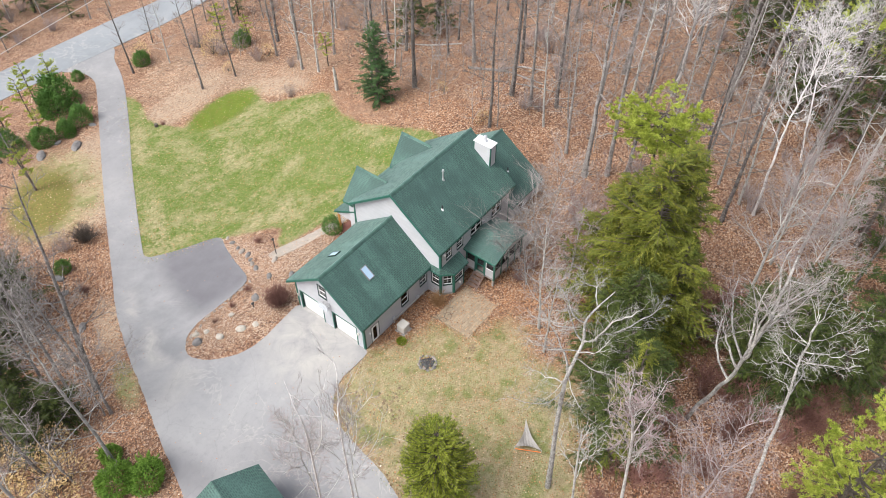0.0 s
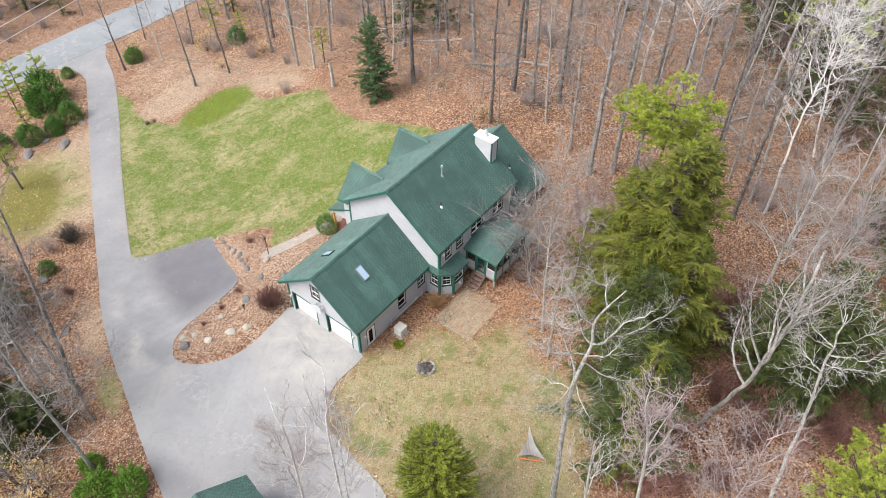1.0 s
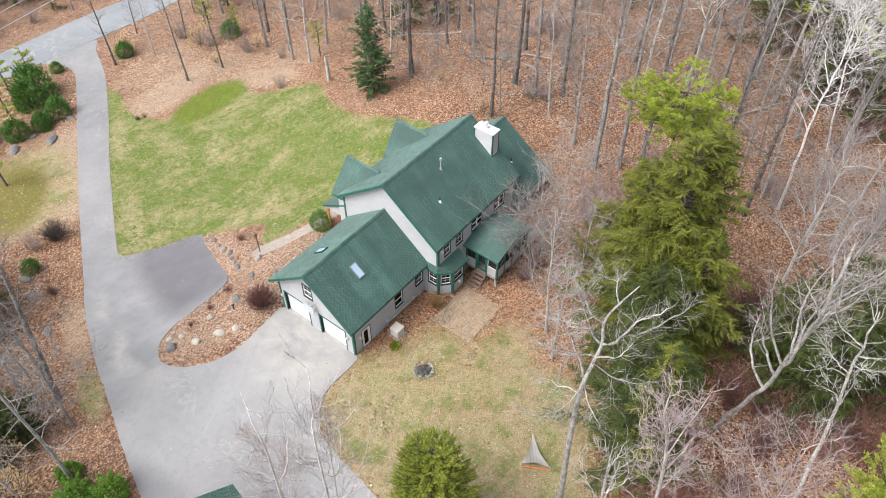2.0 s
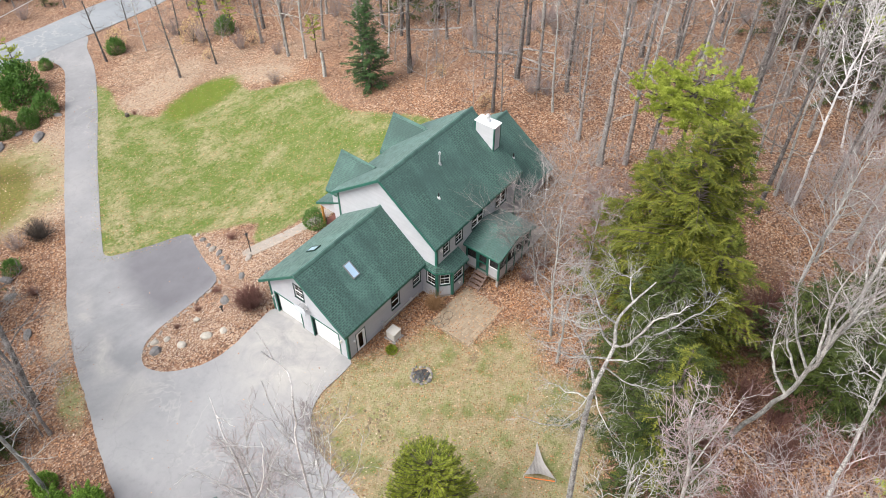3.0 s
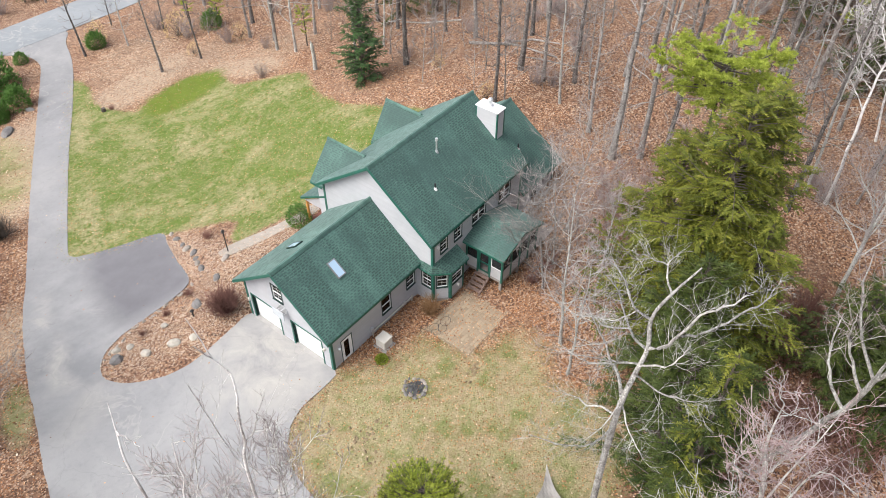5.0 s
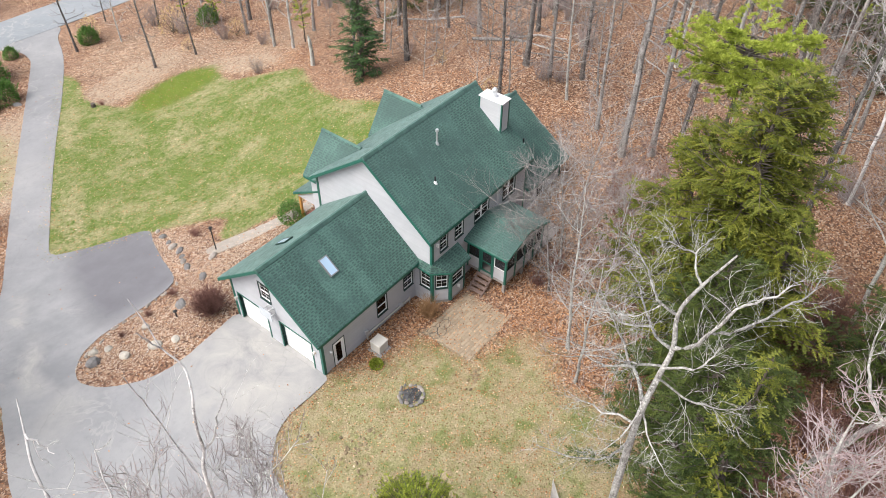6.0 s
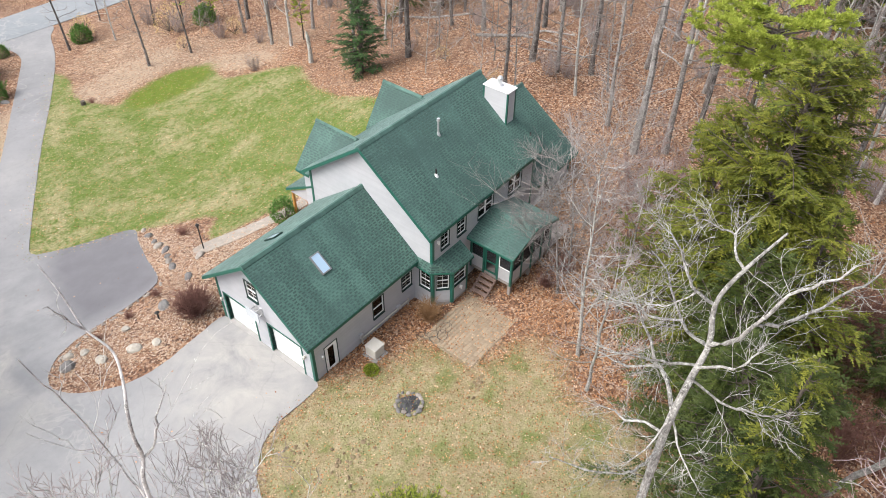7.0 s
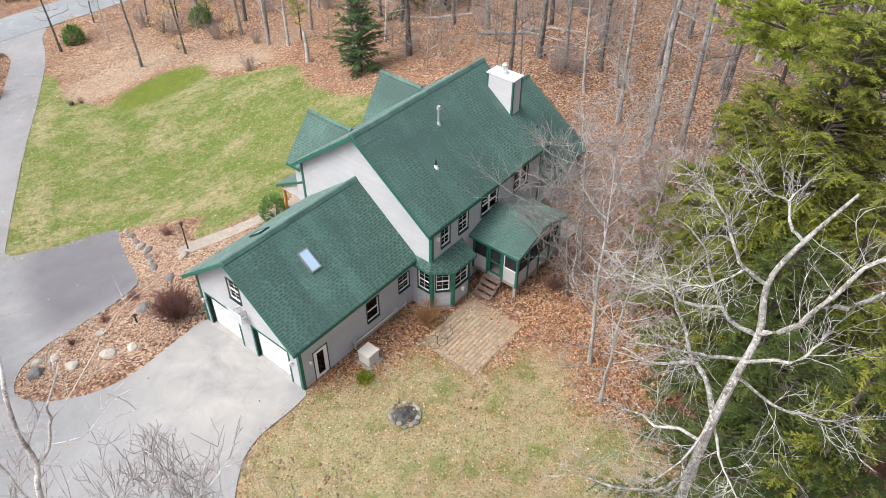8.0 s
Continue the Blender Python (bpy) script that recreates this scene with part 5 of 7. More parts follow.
for k, (x, y, r) in enumerate([(0.0, 50.3, 0.7), (3.5, 48.6, 0.75), (7.1, 51.0, 0.4), (2.6, 51.2, 0.4), (-9.6, 30.4, 0.5), (-10.4, 28.2, 0.4), (-11.8, 22.5, 0.45)]):
    rock(x, y, r, DARKSTONE, "dark weathered boulder among leaves by the drive", 60 + k, (1.3, 0.7, 0.5), "boulders by the drive")
for k in range(20):
    t = k / 19
    x, y = -7.9 + 7.4 * t + 0.1 * math.sin(k * 2.1), 12.75 + 0.9 * min(1, t * 3) + 0.08 * math.sin(k)
    rock(x, y - 0.35, 0.1 + 0.05 * ((k * 7) % 5) / 5, STONE, "small edging stone along the asphalt", 80 + k, (1.3, 0.8, 0.6), "edging stones")

patio = new("patio")
patio.location = (5.8, -5.75, 0.0)
tagged(patio, "tan paver patio with dark mossy joints, strewn with leaves", "patio", kind="structure")
part("bed", boxes(((0, 0, -0.1), (5.2, 3.5, 0.012))), JOINT, patio)
fire = thing("fire_ring", (2.05, -4.65, 0), "round stone fire ring filled with dark ash", "fire pit")
rng = random.Random(5)
for k in range(15):
    a = k * math.tau / 15
    st = part("ring_stone", ico(rng, rng.uniform(0.1, 0.19), (1.2, 0.8, 0.6), 0.22, 1), DARKSTONE if k % 2 else STONE, fire)
    rr = rng.uniform(0.58, 0.76)
    st.matrix_basis = pose(rr * math.cos(a), rr * math.sin(a), 0.05, rng.uniform(-20, 20), 0, math.degrees(a) + 90 + rng.uniform(-40, 40))
part("ash_bed", ico(rng, 0.6, (1, 0.9, 0.12), 0.28, 2), ASH, fire)
for k in range(7):
    a = rng.uniform(0, 6.28)
    part("charred_stick", rod(bmesh.new(), (-0.35 * math.cos(a), -0.35 * math.sin(a), 0.09), (0.4 * math.cos(a + 0.3), 0.4 * math.sin(a + 0.3), 0.2), 0.03, 0.02, 6), ASH, fire)

ham = thing("hammock_net", (1.2, -14.4, 0), "pale triangular hammock net with an orange strap, on leaves", "hammock")
P3 = [Vector((1.1, 0.85, 0.5)), Vector((-1.1, 0.35, 0.35)), Vector((-0.2, -1.3, 0.35))]
bm = bmesh.new()
N = 14
grid = {}
for i in range(N + 1):
    for j in range(N + 1 - i):
        a, b = i / N, j / N
        c = 1 - a - b
        p = P3[0] * a + P3[1] * b + P3[2] * c
        pull = 27 * a * b * c + 1.4 * (a * b + b * c + c * a)
        mid = (P3[0] + P3[1] + P3[2]) / 3
        p = p + (mid - p) * 0.3 * min(1, 4 * (a * b + b * c + c * a)) - Vector((0, 0, 0.16 * pull))
        grid[i, j] = bm.verts.new(p + Vector((0, 0, 0.012 * math.sin(i * 5.1 + j * 3.3))))
for i in range(N):
    for j in range(N - i):
        bm.faces.new((grid[i, j], grid[i + 1, j], grid[i, j + 1]))
        if i + j < N - 1:
            bm.faces.new((grid[i + 1, j], grid[i + 1, j + 1], grid[i, j + 1]))
bmesh.ops.solidify(bm, geom=bm.faces[:], thickness=0.012)
part("net", bm, NET, ham)
bm = rod(bmesh.new(), P3[1] - Vector((0.05, 0.1, 0.1)), P3[2] - Vector((0.1, 0, 0.1)), 0.035, None, 6)
part("strap", bm, ORANGE, ham, "orange strap")
for p in P3:
    part("stake", rod(bmesh.new(), (p.x, p.y, -0.1), p + Vector((0, 0, 0.03)), 0.02, None, 6), METAL, ham)

lamp = thing("lamp_post", (3.15, 13.7, gz(3.15, 13.7)), "black garden lamp post with a small lantern", "lamp post")
part("post", rod(bmesh.new(), (0, 0, -0.2), (0, 0, 1.75), 0.045, 0.035, 10), BLACK, lamp)
part("lantern", rod(rod(bmesh.new(), (0, 0, 1.75), (0, 0, 1.98), 0.06, 0.12, 6), (0, 0, 1.98), (0, 0, 2.1), 0.14, 0.02, 6), BLACK, lamp)
bed_light = thing("bed_light", (-2.35, 10.5, gz(-2.35, 10.5)), "short black path light standing in the planted island", "path light")
part("post", rod(bmesh.new(), (0, 0, -0.1), (0, 0, 0.55), 0.05, None, 8), BLACK, bed_light)
part("hood", rod(bmesh.new(), (0, 0, 0.55), (0, 0, 0.66), 0.15, 0.03, 10), BLACK, bed_light)
rings = thing("wire_plant_supports", (6.2, -2.75, 0), "tangle of dark wire plant rings at the patio's edge", "plant support")
rng = random.Random(8)
for k in range(6):
    c = Vector((rng.uniform(-0.8, 0.8), rng.uniform(-0.5, 0.5), 0.1 + 0.08 * k))
    r = rng.uniform(0.25, 0.38)
    bm = bmesh.new()
    for i in range(16):
        p, q = (c + Vector((r * math.cos(a), r * math.sin(a), 0.12 * math.sin(a + k))) for a in (i * math.tau / 16, (i + 1) * math.tau / 16))
        rod(bm, p, q, 0.012, None, 4)
    rod(bm, c + Vector((r, 0, -0.2)), c + Vector((r, 0, 0.35)), 0.012, None, 4)
    part("wire_ring", bm, BLACK, rings)
SOIL = grainy("dug_soil", (0.13, 0.095, 0.055), (0.26, 0.2, 0.125), 3.0, 0.95, fine=20, depth=0.03)
clods = [bmesh.new()]
rng = random.Random(12)
for cx, cy, n, sp in ((-2.2, -4.5, 34, 0.7), (-3.4, -2.3, 14, 0.4), (5.0, -6.6, 25, 0.35), (-2.9, -5.6, 10, 0.4)):
    for k in range(n):
        p = Vector((rng.gauss(cx, sp), rng.gauss(cy, sp * 0.6), 0.0))
        bmesh.ops.create_icosphere(clods[0], subdivisions=1, radius=rng.uniform(0.05, 0.15), matrix=Matrix.Translation(p) @ pose(0, 0, 0, rng.uniform(0, 360), 0, rng.uniform(0, 360)) @ Matrix.Diagonal((1, 1, 0.55, 1)))
tagged(part("soil_clods", clods[0], SOIL), "brown clods of dug soil on the dry grass", "soil", kind="stuff")

# small shed by the drive
shed = thing("shed", (-16.0, -4.4, 0), "small shed with a green shingled gable roof", "shed")
shed.rotation_euler = (0, 0, radians(-11))
part("wall", boxes(((-2.7, -2.8, -0.2), (2.7, 2.8, 2.75))), SIDING, shed)
for s in (-1, 1):
    roof_slope(shed, (s * 3.05, -3.1, 2.6), (s * 3.05, 3.1, 2.6), (0, 3.1, 4.3), (0, -3.1, 4.3), 0.12)
    part("fascia", boxes(((s * 3.05 - 0.02, -3.1, 2.42), (s * 3.05 + 0.02, 3.1, 2.59))), GREEN, shed)
part("gable", slab([(-2.7, 2.7), (2.7, 2.7), (0, 4.15)], [], 0.1, wallplane((0, -2.8), (1, -2.8))), SIDING, shed)
part("gable", slab([(-2.7, 2.7), (2.7, 2.7), (0, 4.15)], [], 0.1, wallplane((0, 2.8), (-1, 2.8))), SIDING, shed)

# wires along the road
wires = thing("overhead_wires", (6, 66, -9), "two thin overhead wires along the road", "power line")
for dz, dy in ((7.4, 0.0), (8.8, 0.6)):
    bm = bmesh.new()
    pts = [Vector((-60 + 12 * k, dy, dz + 0.105 * (-60 + 12 * k) * (k < 99) - 0.0)) for k in range(11)]
    for p, q in zip(pts, pts[1:]):
        rod(bm, p, q, 0.035, None, 5)
    part("wire", bm, METAL, wires)
for x in (-60, 60):
    part("pole", rod(bmesh.new(), (x, 0.3, -3), (x, 0.3, 10 + 0.105 * x), 0.16, 0.11, 8), BARK, wires)


# ---- trees and shrubs ----
class Tubes:
    """Collects tapered tubes and leaf-like kites for one mesh."""

    def __init__(self):
        self.v, self.f = [], []

    def tube(self, pts, radii, sides):
        k0 = len(self.v)
        n = len(pts)
        for i, (p, r) in enumerate(zip(pts, radii)):
            d = (pts[min(i + 1, n - 1)] - pts[max(i - 1, 0)]).normalized()
            a = d.orthogonal().normalized()
            b = d.cross(a)
            for s in range(sides):
                t = s * math.tau / sides
                self.v.append(p + a * (r * math.cos(t)) + b * (r * math.sin(t)))
        for i in range(n - 1):
            for s in range(sides):
                q = (s + 1) % sides
                self.f.append((k0 + i * sides + s, k0 + i * sides + q, k0 + (i + 1) * sides + q, k0 + (i + 1) * sides + s))

    def spike(self, p, q, r):
        """A thin pointed twig from p to q."""
        a = (q - p).orthogonal().normalized() * r
        b = (q - p).normalized().cross(a)
        k = len(self.v)
        self.v += [p + a, p - a * 0.5 + b * 0.87, p - a * 0.5 - b * 0.87, q]
        self.f += [(k, k + 1, k + 3), (k + 1, k + 2, k + 3), (k + 2, k, k + 3)]

    def kite(self, p, d, up, length, width):
        """A folded leaf or needle spray from p along d."""
        d = d.normalized()
        s = d.cross(up)
        s = s.normalized() if s.length > 1e-3 else d.orthogonal()
        n = s.cross(d)
        k = len(self.v)
        self.v += [p, p + d * (length * 0.45) + s * (width / 2) - n * (width * 0.15), p + d * length - n * (length * 0.1), p + d * (length * 0.45) - s * (width / 2) - n * (width * 0.15)]
        self.f += [(k, k + 1, k + 2), (k, k + 2, k + 3)]

    def plume(self, p, d, up, length, width, rng, n=6, sag=0.2):
        """A feathery conifer spray: a drooping rib with slim pointed side sprigs."""
        d = d.normalized()
        s = d.cross(up)
        s = s.normalized() if s.length > 1e-3 else d.orthogonal()
        k = len(self.v)
        for i in range(n + 1):
            u = i / n
            self.v.append(p + d * (length * u) - Vector((0, 0, sag * length * u * u)))
        for i in range(n):
            u = (i + 0.5) / n
            w = width * (0.35 + 0.65 * math.sin(math.pi * min(1.0, 0.3 + 0.8 * u))) * 0.5
            for side in (-1, 1):
                j = len(self.v)
                self.v.append(self.v[k + i] + s * (side * w * rng.uniform(0.7, 1.3)) + d * (length * rng.uniform(0.16, 0.3)) + Vector((0, 0, rng.uniform(-0.4, 0.1) * w)))
                self.f.append((k + i, k + i + 1, j))

    def tuft(self, c, axis, n, length, width, rng):
        """A brush of needles that spring from one point, most of them along axis."""
        k = len(self.v)
        self.v.append(c)
        for _ in range(n):
            d = (axis + Vector((rng.gauss(0, 0.75), rng.gauss(0, 0.75), rng.gauss(0, 0.6)))).normalized()
            ln = length * rng.uniform(0.6, 1.15)
            s = d.orthogonal().normalized()
            s.rotate(Matrix.Rotation(rng.uniform(0, math.pi), 3, d))
            j = len(self.v)
            self.v += [c + d * (ln * 0.6) + s * (width / 2), c + d * ln, c + d * (ln * 0.6) - s * (width / 2)]
            self.f.append((k, j, j + 1, j + 2))

    def make(self, name, mat, parent, label=""):
        me = bpy.data.meshes.new(name)
        me.from_pydata([tuple(p) for p in self.v], [], self.f)
        me.materials.append(mat)
        me.update()
        ob = new(name, me)
        ob.parent = parent
        if label:
            tagged(ob, label)
        return ob


def bend(rng, start, d, length, segs, wander, lift):
    """A wandering line from start along d that turns up (or down) by lift."""
    pts, p, d = [start.copy()], start.copy(), d.normalized()
    for _ in range(segs):
        d = (d + Vector((rng.gauss(0, wander), rng.gauss(0, wander), rng.gauss(0, wander) + lift / segs))).normalized()
        p = p + d * (length / segs)
        pts.append(p.copy())
    return pts


def taper(r0, r1, n):
    return [r0 + (r1 - r0) * i / (n - 1) for i in range(n)]


def along(pts, t):
    u = min(max(t, 0), 0.999) * (len(pts) - 1)
    i = int(u)
    return pts[i].lerp(pts[i + 1], u - i), (pts[i + 1] - pts[i]).normalized()


def bare_tree(seed, h, r, crown=0.45, limbs=16, reach=3.2, subs=5, twigs=4, rise=0.5, fork=0.33, wander=0.06, lean=(0, 0), bark=None, twig_mat=None, twig_r=0.012, label="", group="", name="bare_tree", split=False, far=False):
    """A leafless tree: a trunk, its limbs and its twigs."""
    rng = random.Random(seed)
    tree = thing(name, (0, 0, 0), label, "tree", group)
    tr, li, tw = Tubes(), Tubes(), Tubes()
    trunk = [Vector((0, 0, -0.3))]
    off = Vector((0, 0, 0))
    n = 10
    for i in range(1, n + 1):
        off += Vector((rng.gauss(lean[0] / n, wander * h / 18), rng.gauss(lean[1] / n, wander * h / 18), 0))
        trunk.append(Vector((off.x, off.y, h * i / n)))
    rad = [r * (1.35 if i == 0 else 1 - 0.88 * (i / n) ** 1.1) for i in range(n + 1)]
    tr.tube(trunk, rad, 8)
    az = rng.uniform(0, 6.28)
    for k in range(limbs):
        t = crown + (0.97 - crown) * ((k + rng.random() * 0.8) / limbs)
        p, _ = along(trunk, t)
        az += 2.4 + rng.uniform(-0.5, 0.5)
        ln = reach * (1.15 - 0.75 * (t - crown) / (1 - crown)) * rng.uniform(0.65, 1.25)
        rt = r * (1 - 0.88 * t ** 1.1)
        r0 = min(rt * 0.8, max(r * fork * (1.25 - t), 0.022))
        d = Vector((math.cos(az), math.sin(az), rise * rng.uniform(0.3, 1.7)))
        pts = bend(rng, p, d, ln, 4 if far else 8, 0.16 if far else 0.15, rng.uniform(0.0, 0.6))
        if split:
            li = Tubes()
        li.tube(pts, taper(r0, max(0.018 if far else 0.012, r0 * 0.18), len(pts)), 3 if far else 5)
        for s in range(subs):
            u = 0.2 + 0.8 * (s + rng.random()) / subs
            q, dd = along(pts, u)
            side = Vector((rng.gauss(0, 1), rng.gauss(0, 1), rng.gauss(0.25, 0.6)))
            sd = (dd + side.normalized() * 0.9).normalized()
            sl = ln * rng.uniform(0.28, 0.55) * (1.2 - 0.5 * u)
            sp = bend(rng, q, sd, sl, 2 if far else 4, 0.2 if far else 0.18, 0.3)
            if far:
                li.spike(sp[0], sp[-1], max(0.022, r0 * (0.4 - 0.24 * u)))
            else:
                li.tube(sp, taper(max(0.011, r0 * (0.38 - 0.24 * u)), 0.007, len(sp)), 3)
            for w in range(twigs):
                u2 = 0.15 + 0.85 * (w + rng.random()) / twigs
                q2, d2 = along(sp, u2)
                td = (d2 + Vector((rng.gauss(0, 0.7), rng.gauss(0, 0.7), rng.gauss(0.15, 0.6)))).normalized()
                tl = sl * rng.uniform(0.3, 0.65) + 0.15
                if far:
                    tw.spike(q2, q2 + td * tl, twig_r)
                    q3, d3 = q2 + td * tl * 0.5, (td + Vector((rng.gauss(0, 0.8), rng.gauss(0, 0.8), rng.gauss(0.2, 0.6)))).normalized()
                    tw.spike(q3, q3 + d3 * tl * 0.6, twig_r * 0.75)
                    continue
                tp = bend(rng, q2, td, tl, 2, 0.15, 0.25)
                tw.tube(tp, taper(twig_r, 0.005, 3), 3)
                if rng.random() < 0.6:
                    q3, d3 = along(tp, rng.uniform(0.3, 0.8))
                    tw.tube(bend(rng, q3, d3 + Vector((rng.gauss(0, 0.8), rng.gauss(0, 0.8), rng.gauss(0.2, 0.6))), tl * 0.6, 2, 0.2, 0.1), taper(twig_r * 0.75, 0.004, 3), 3)
        if split:
            li.make("limb", bark or BARK, tree)
        else:
            k0 = len(tr.v)
            tr.v += li.v
            tr.f += [tuple(i + k0 for i in f) for f in li.f]
            li = Tubes()
    tr.make("trunk", bark or BARK, tree)
    tagged(tw.make("twig_growth", twig_mat or TWIG, tree), kind="stuff")
    return tree


def smooth_line(nodes, per=4):
    """A rounded line through a few nodes."""
    out = []
    for i in range(len(nodes) - 1):
        a, b, c, d = nodes[max(i - 1, 0)], nodes[i], nodes[i + 1], nodes[min(i + 2, len(nodes) - 1)]
        for k in range(per):
            u = k / per
            out.append((b * 2 + (c - a) * u + (a * 2 - b * 5 + c * 4 - d) * u * u + (b * 3 - a - c * 3 + d) * u * u * u) * 0.5)
    return out + [nodes[-1].copy()]


def shaped_tree(seed, nodes, r, mains, label, bark, twig_mat, subs=6, twigs=5, twig_r=0.008, thin=0.42, kink=0.035, tip=0.2, extra=0, long=1.9):
    """A leafless tree with a bent trunk through nodes and limbs (share of the trunk, reach) of their own, and finer growth on them."""
    rng = random.Random(seed)
    tree = thing("bare_tree", (0, 0, 0), label, "tree")
    tr, tw = Tubes(), Tubes()
    trunk = smooth_line([Vector((0, 0, -0.3))] + [Vector(n) for n in nodes])
    n = len(trunk)
    for p in trunk[2:-1]:
        p += Vector((rng.gauss(0, 0.05), rng.gauss(0, 0.05), 0))
    tr.tube(trunk, [r * (1.3 if i == 0 else 1 - (1 - tip) * (i / (n - 1)) ** 0.9) for i in range(n)], 10)
    mains = list(mains)
    for k in range(extra):
        u = rng.uniform(0.45, 0.97)
        az = rng.uniform(0, math.tau)
        ln = rng.uniform(0.7, long)
        mains.append((u, math.cos(az) * ln, math.sin(az) * ln, ln * rng.uniform(0.3, 1.2)))
    for u, dx, dy, dz in mains:
        p, _ = along(trunk, u)
        v = Vector((dx, dy, dz))
        ln = v.length
        r0 = min(r * (1 - (1 - tip) * u ** 0.9) * 0.7, thin * r * (0.35 + 0.16 * ln))
        side = v.orthogonal().normalized()
        side.rotate(Matrix.Rotation(rng.uniform(0, math.tau), 3, v.normalized()))
        arch = rng.uniform(0.06, 0.16) * ln
        pts = []
        for i in range(10):
            w = i / 9
            j = kink * ln * math.sin(math.pi * w) ** 0.5 if 0 < i < 9 else 0.0
            pts.append(p + v * w + side * (arch * math.sin(math.pi * w)) + Vector((rng.gauss(0, j * 0.5), rng.gauss(0, j * 0.5), rng.gauss(0, j * 0.5))))
        li = Tubes()
        li.tube(pts, taper(r0, max(0.01, r0 * 0.22), 10), 6)
        for s in range(max(3, int(subs * min(1.0, ln / 2.5)))):
            w = 0.22 + 0.78 * (s + rng.random()) / subs
            q, dd = along(pts, w)
            sd = (dd + Vector((rng.gauss(0, 1), rng.gauss(0, 1), rng.gauss(0.3, 0.6))).normalized() * 0.95).normalized()
            sl = ln * rng.uniform(0.22, 0.5) * (1.2 - 0.5 * w)
            sp = bend(rng, q, sd, sl, 4, 0.2, 0.25)
            li.tube(sp, taper(max(twig_r, r0 * (0.3 - 0.18 * w)), 0.005, 5), 4)
            for k in range(twigs):
                q2, d2 = along(sp, 0.15 + 0.85 * (k + rng.random()) / twigs)
                td = (d2 + Vector((rng.gauss(0, 0.7), rng.gauss(0, 0.7), rng.gauss(0.15, 0.6)))).normalized()
                tl = sl * rng.uniform(0.3, 0.65) + 0.12
                tp = bend(rng, q2, td, tl, 3, 0.25, 0.15)
                tw.tube(tp, taper(twig_r, 0.004, 4), 3)
                for _ in range(2):
                    q3, d3 = along(tp, rng.uniform(0.25, 0.9))
                    q4 = q3 + (d3 + Vector((rng.gauss(0, 0.7), rng.gauss(0, 0.7), rng.gauss(0.15, 0.5)))).normalized() * tl * rng.uniform(0.3, 0.6)
                    tw.spike(q3, q4, twig_r * 0.7)
        li.make("limb", bark, tree)
    tr.make("trunk", bark, tree)
    tagged(tw.make("twig_growth", twig_mat, tree), kind="stuff")
    return tree


def limbed_tree(seed, trunk, limbs, label, bark, twig_mat, subs=6, twigs=4, twig_r=0.007):
    """A leafless tree with a trunk of (x, y, z, radius) nodes, named limbs (radius, nodes) that leave it or one another, and fine growth on them."""
    rng = random.Random(seed)
    tree = thing("bare_tree", (0, 0, 0), label, "tree")
    tr, tw = Tubes(), Tubes()
    line = smooth_line([Vector(n[:3]) for n in trunk])
    radii = []
    for i in range(len(line)):
        k, u = divmod(i, 4)
        r0, r1 = trunk[k][3], trunk[min(k + 1, len(trunk) - 1)][3]
        radii.append((r0 + (r1 - r0) * u / 4) * rng.uniform(0.93, 1.07))
    tr.tube(line, radii, 10)
    for r0, *nodes in limbs:
        pts = smooth_line([Vector(n) for n in nodes], 3)
        ln = sum((b - a).length for a, b in zip(pts, pts[1:]))
        for p in pts[1:-1]:
            p += Vector((rng.gauss(0, 0.022), rng.gauss(0, 0.022), rng.gauss(0, 0.022)))
        li = Tubes()
        li.tube(pts, [r * rng.uniform(0.88, 1.12) for r in taper(r0, r0 * 0.3, len(pts))], 7)
        for k in range(round(subs * min(1.0, ln / 2.2))):
            w = 0.25 + 0.75 * (k + rng.random()) / subs
            q, dd = along(pts, w)
            sd = (dd + Vector((rng.gauss(0, 1), rng.gauss(0, 1), rng.gauss(0.2, 0.7))).normalized()).normalized()
            sl = rng.uniform(0.4, 1.5) * (1.25 - 0.5 * w) * min(1.0, 0.15 + ln / 2.4)
            sp = bend(rng, q, sd, sl, 5, 0.22, 0.2)
            li.tube(sp, taper(max(twig_r * 1.3, r0 * (0.28 - 0.18 * w)), 0.004, 6), 4)
            for j in range(twigs):
                q2, d2 = along(sp, 0.15 + 0.85 * (j + rng.random()) / twigs)
                tl = sl * rng.uniform(0.3, 0.7) + 0.1
                tp = bend(rng, q2, d2 + Vector((rng.gauss(0, 0.7), rng.gauss(0, 0.7), rng.gauss(0.15, 0.6))), tl, 3, 0.25, 0.1)
                tw.tube(tp, taper(twig_r, 0.0035, 4), 3)
                for _ in range(2):
                    q3, d3 = along(tp, rng.uniform(0.25, 0.9))
                    tw.spike(q3, q3 + (d3 + Vector((rng.gauss(0, 0.7), rng.gauss(0, 0.7), rng.gauss(0.1, 0.5)))).normalized() * tl * rng.uniform(0.3, 0.6), twig_r * 0.7)
        li.make("limb", bark, tree)
    tr.make("trunk", bark, tree)
    tagged(tw.make("twig_growth", twig_mat, tree), kind="stuff")
    return tree


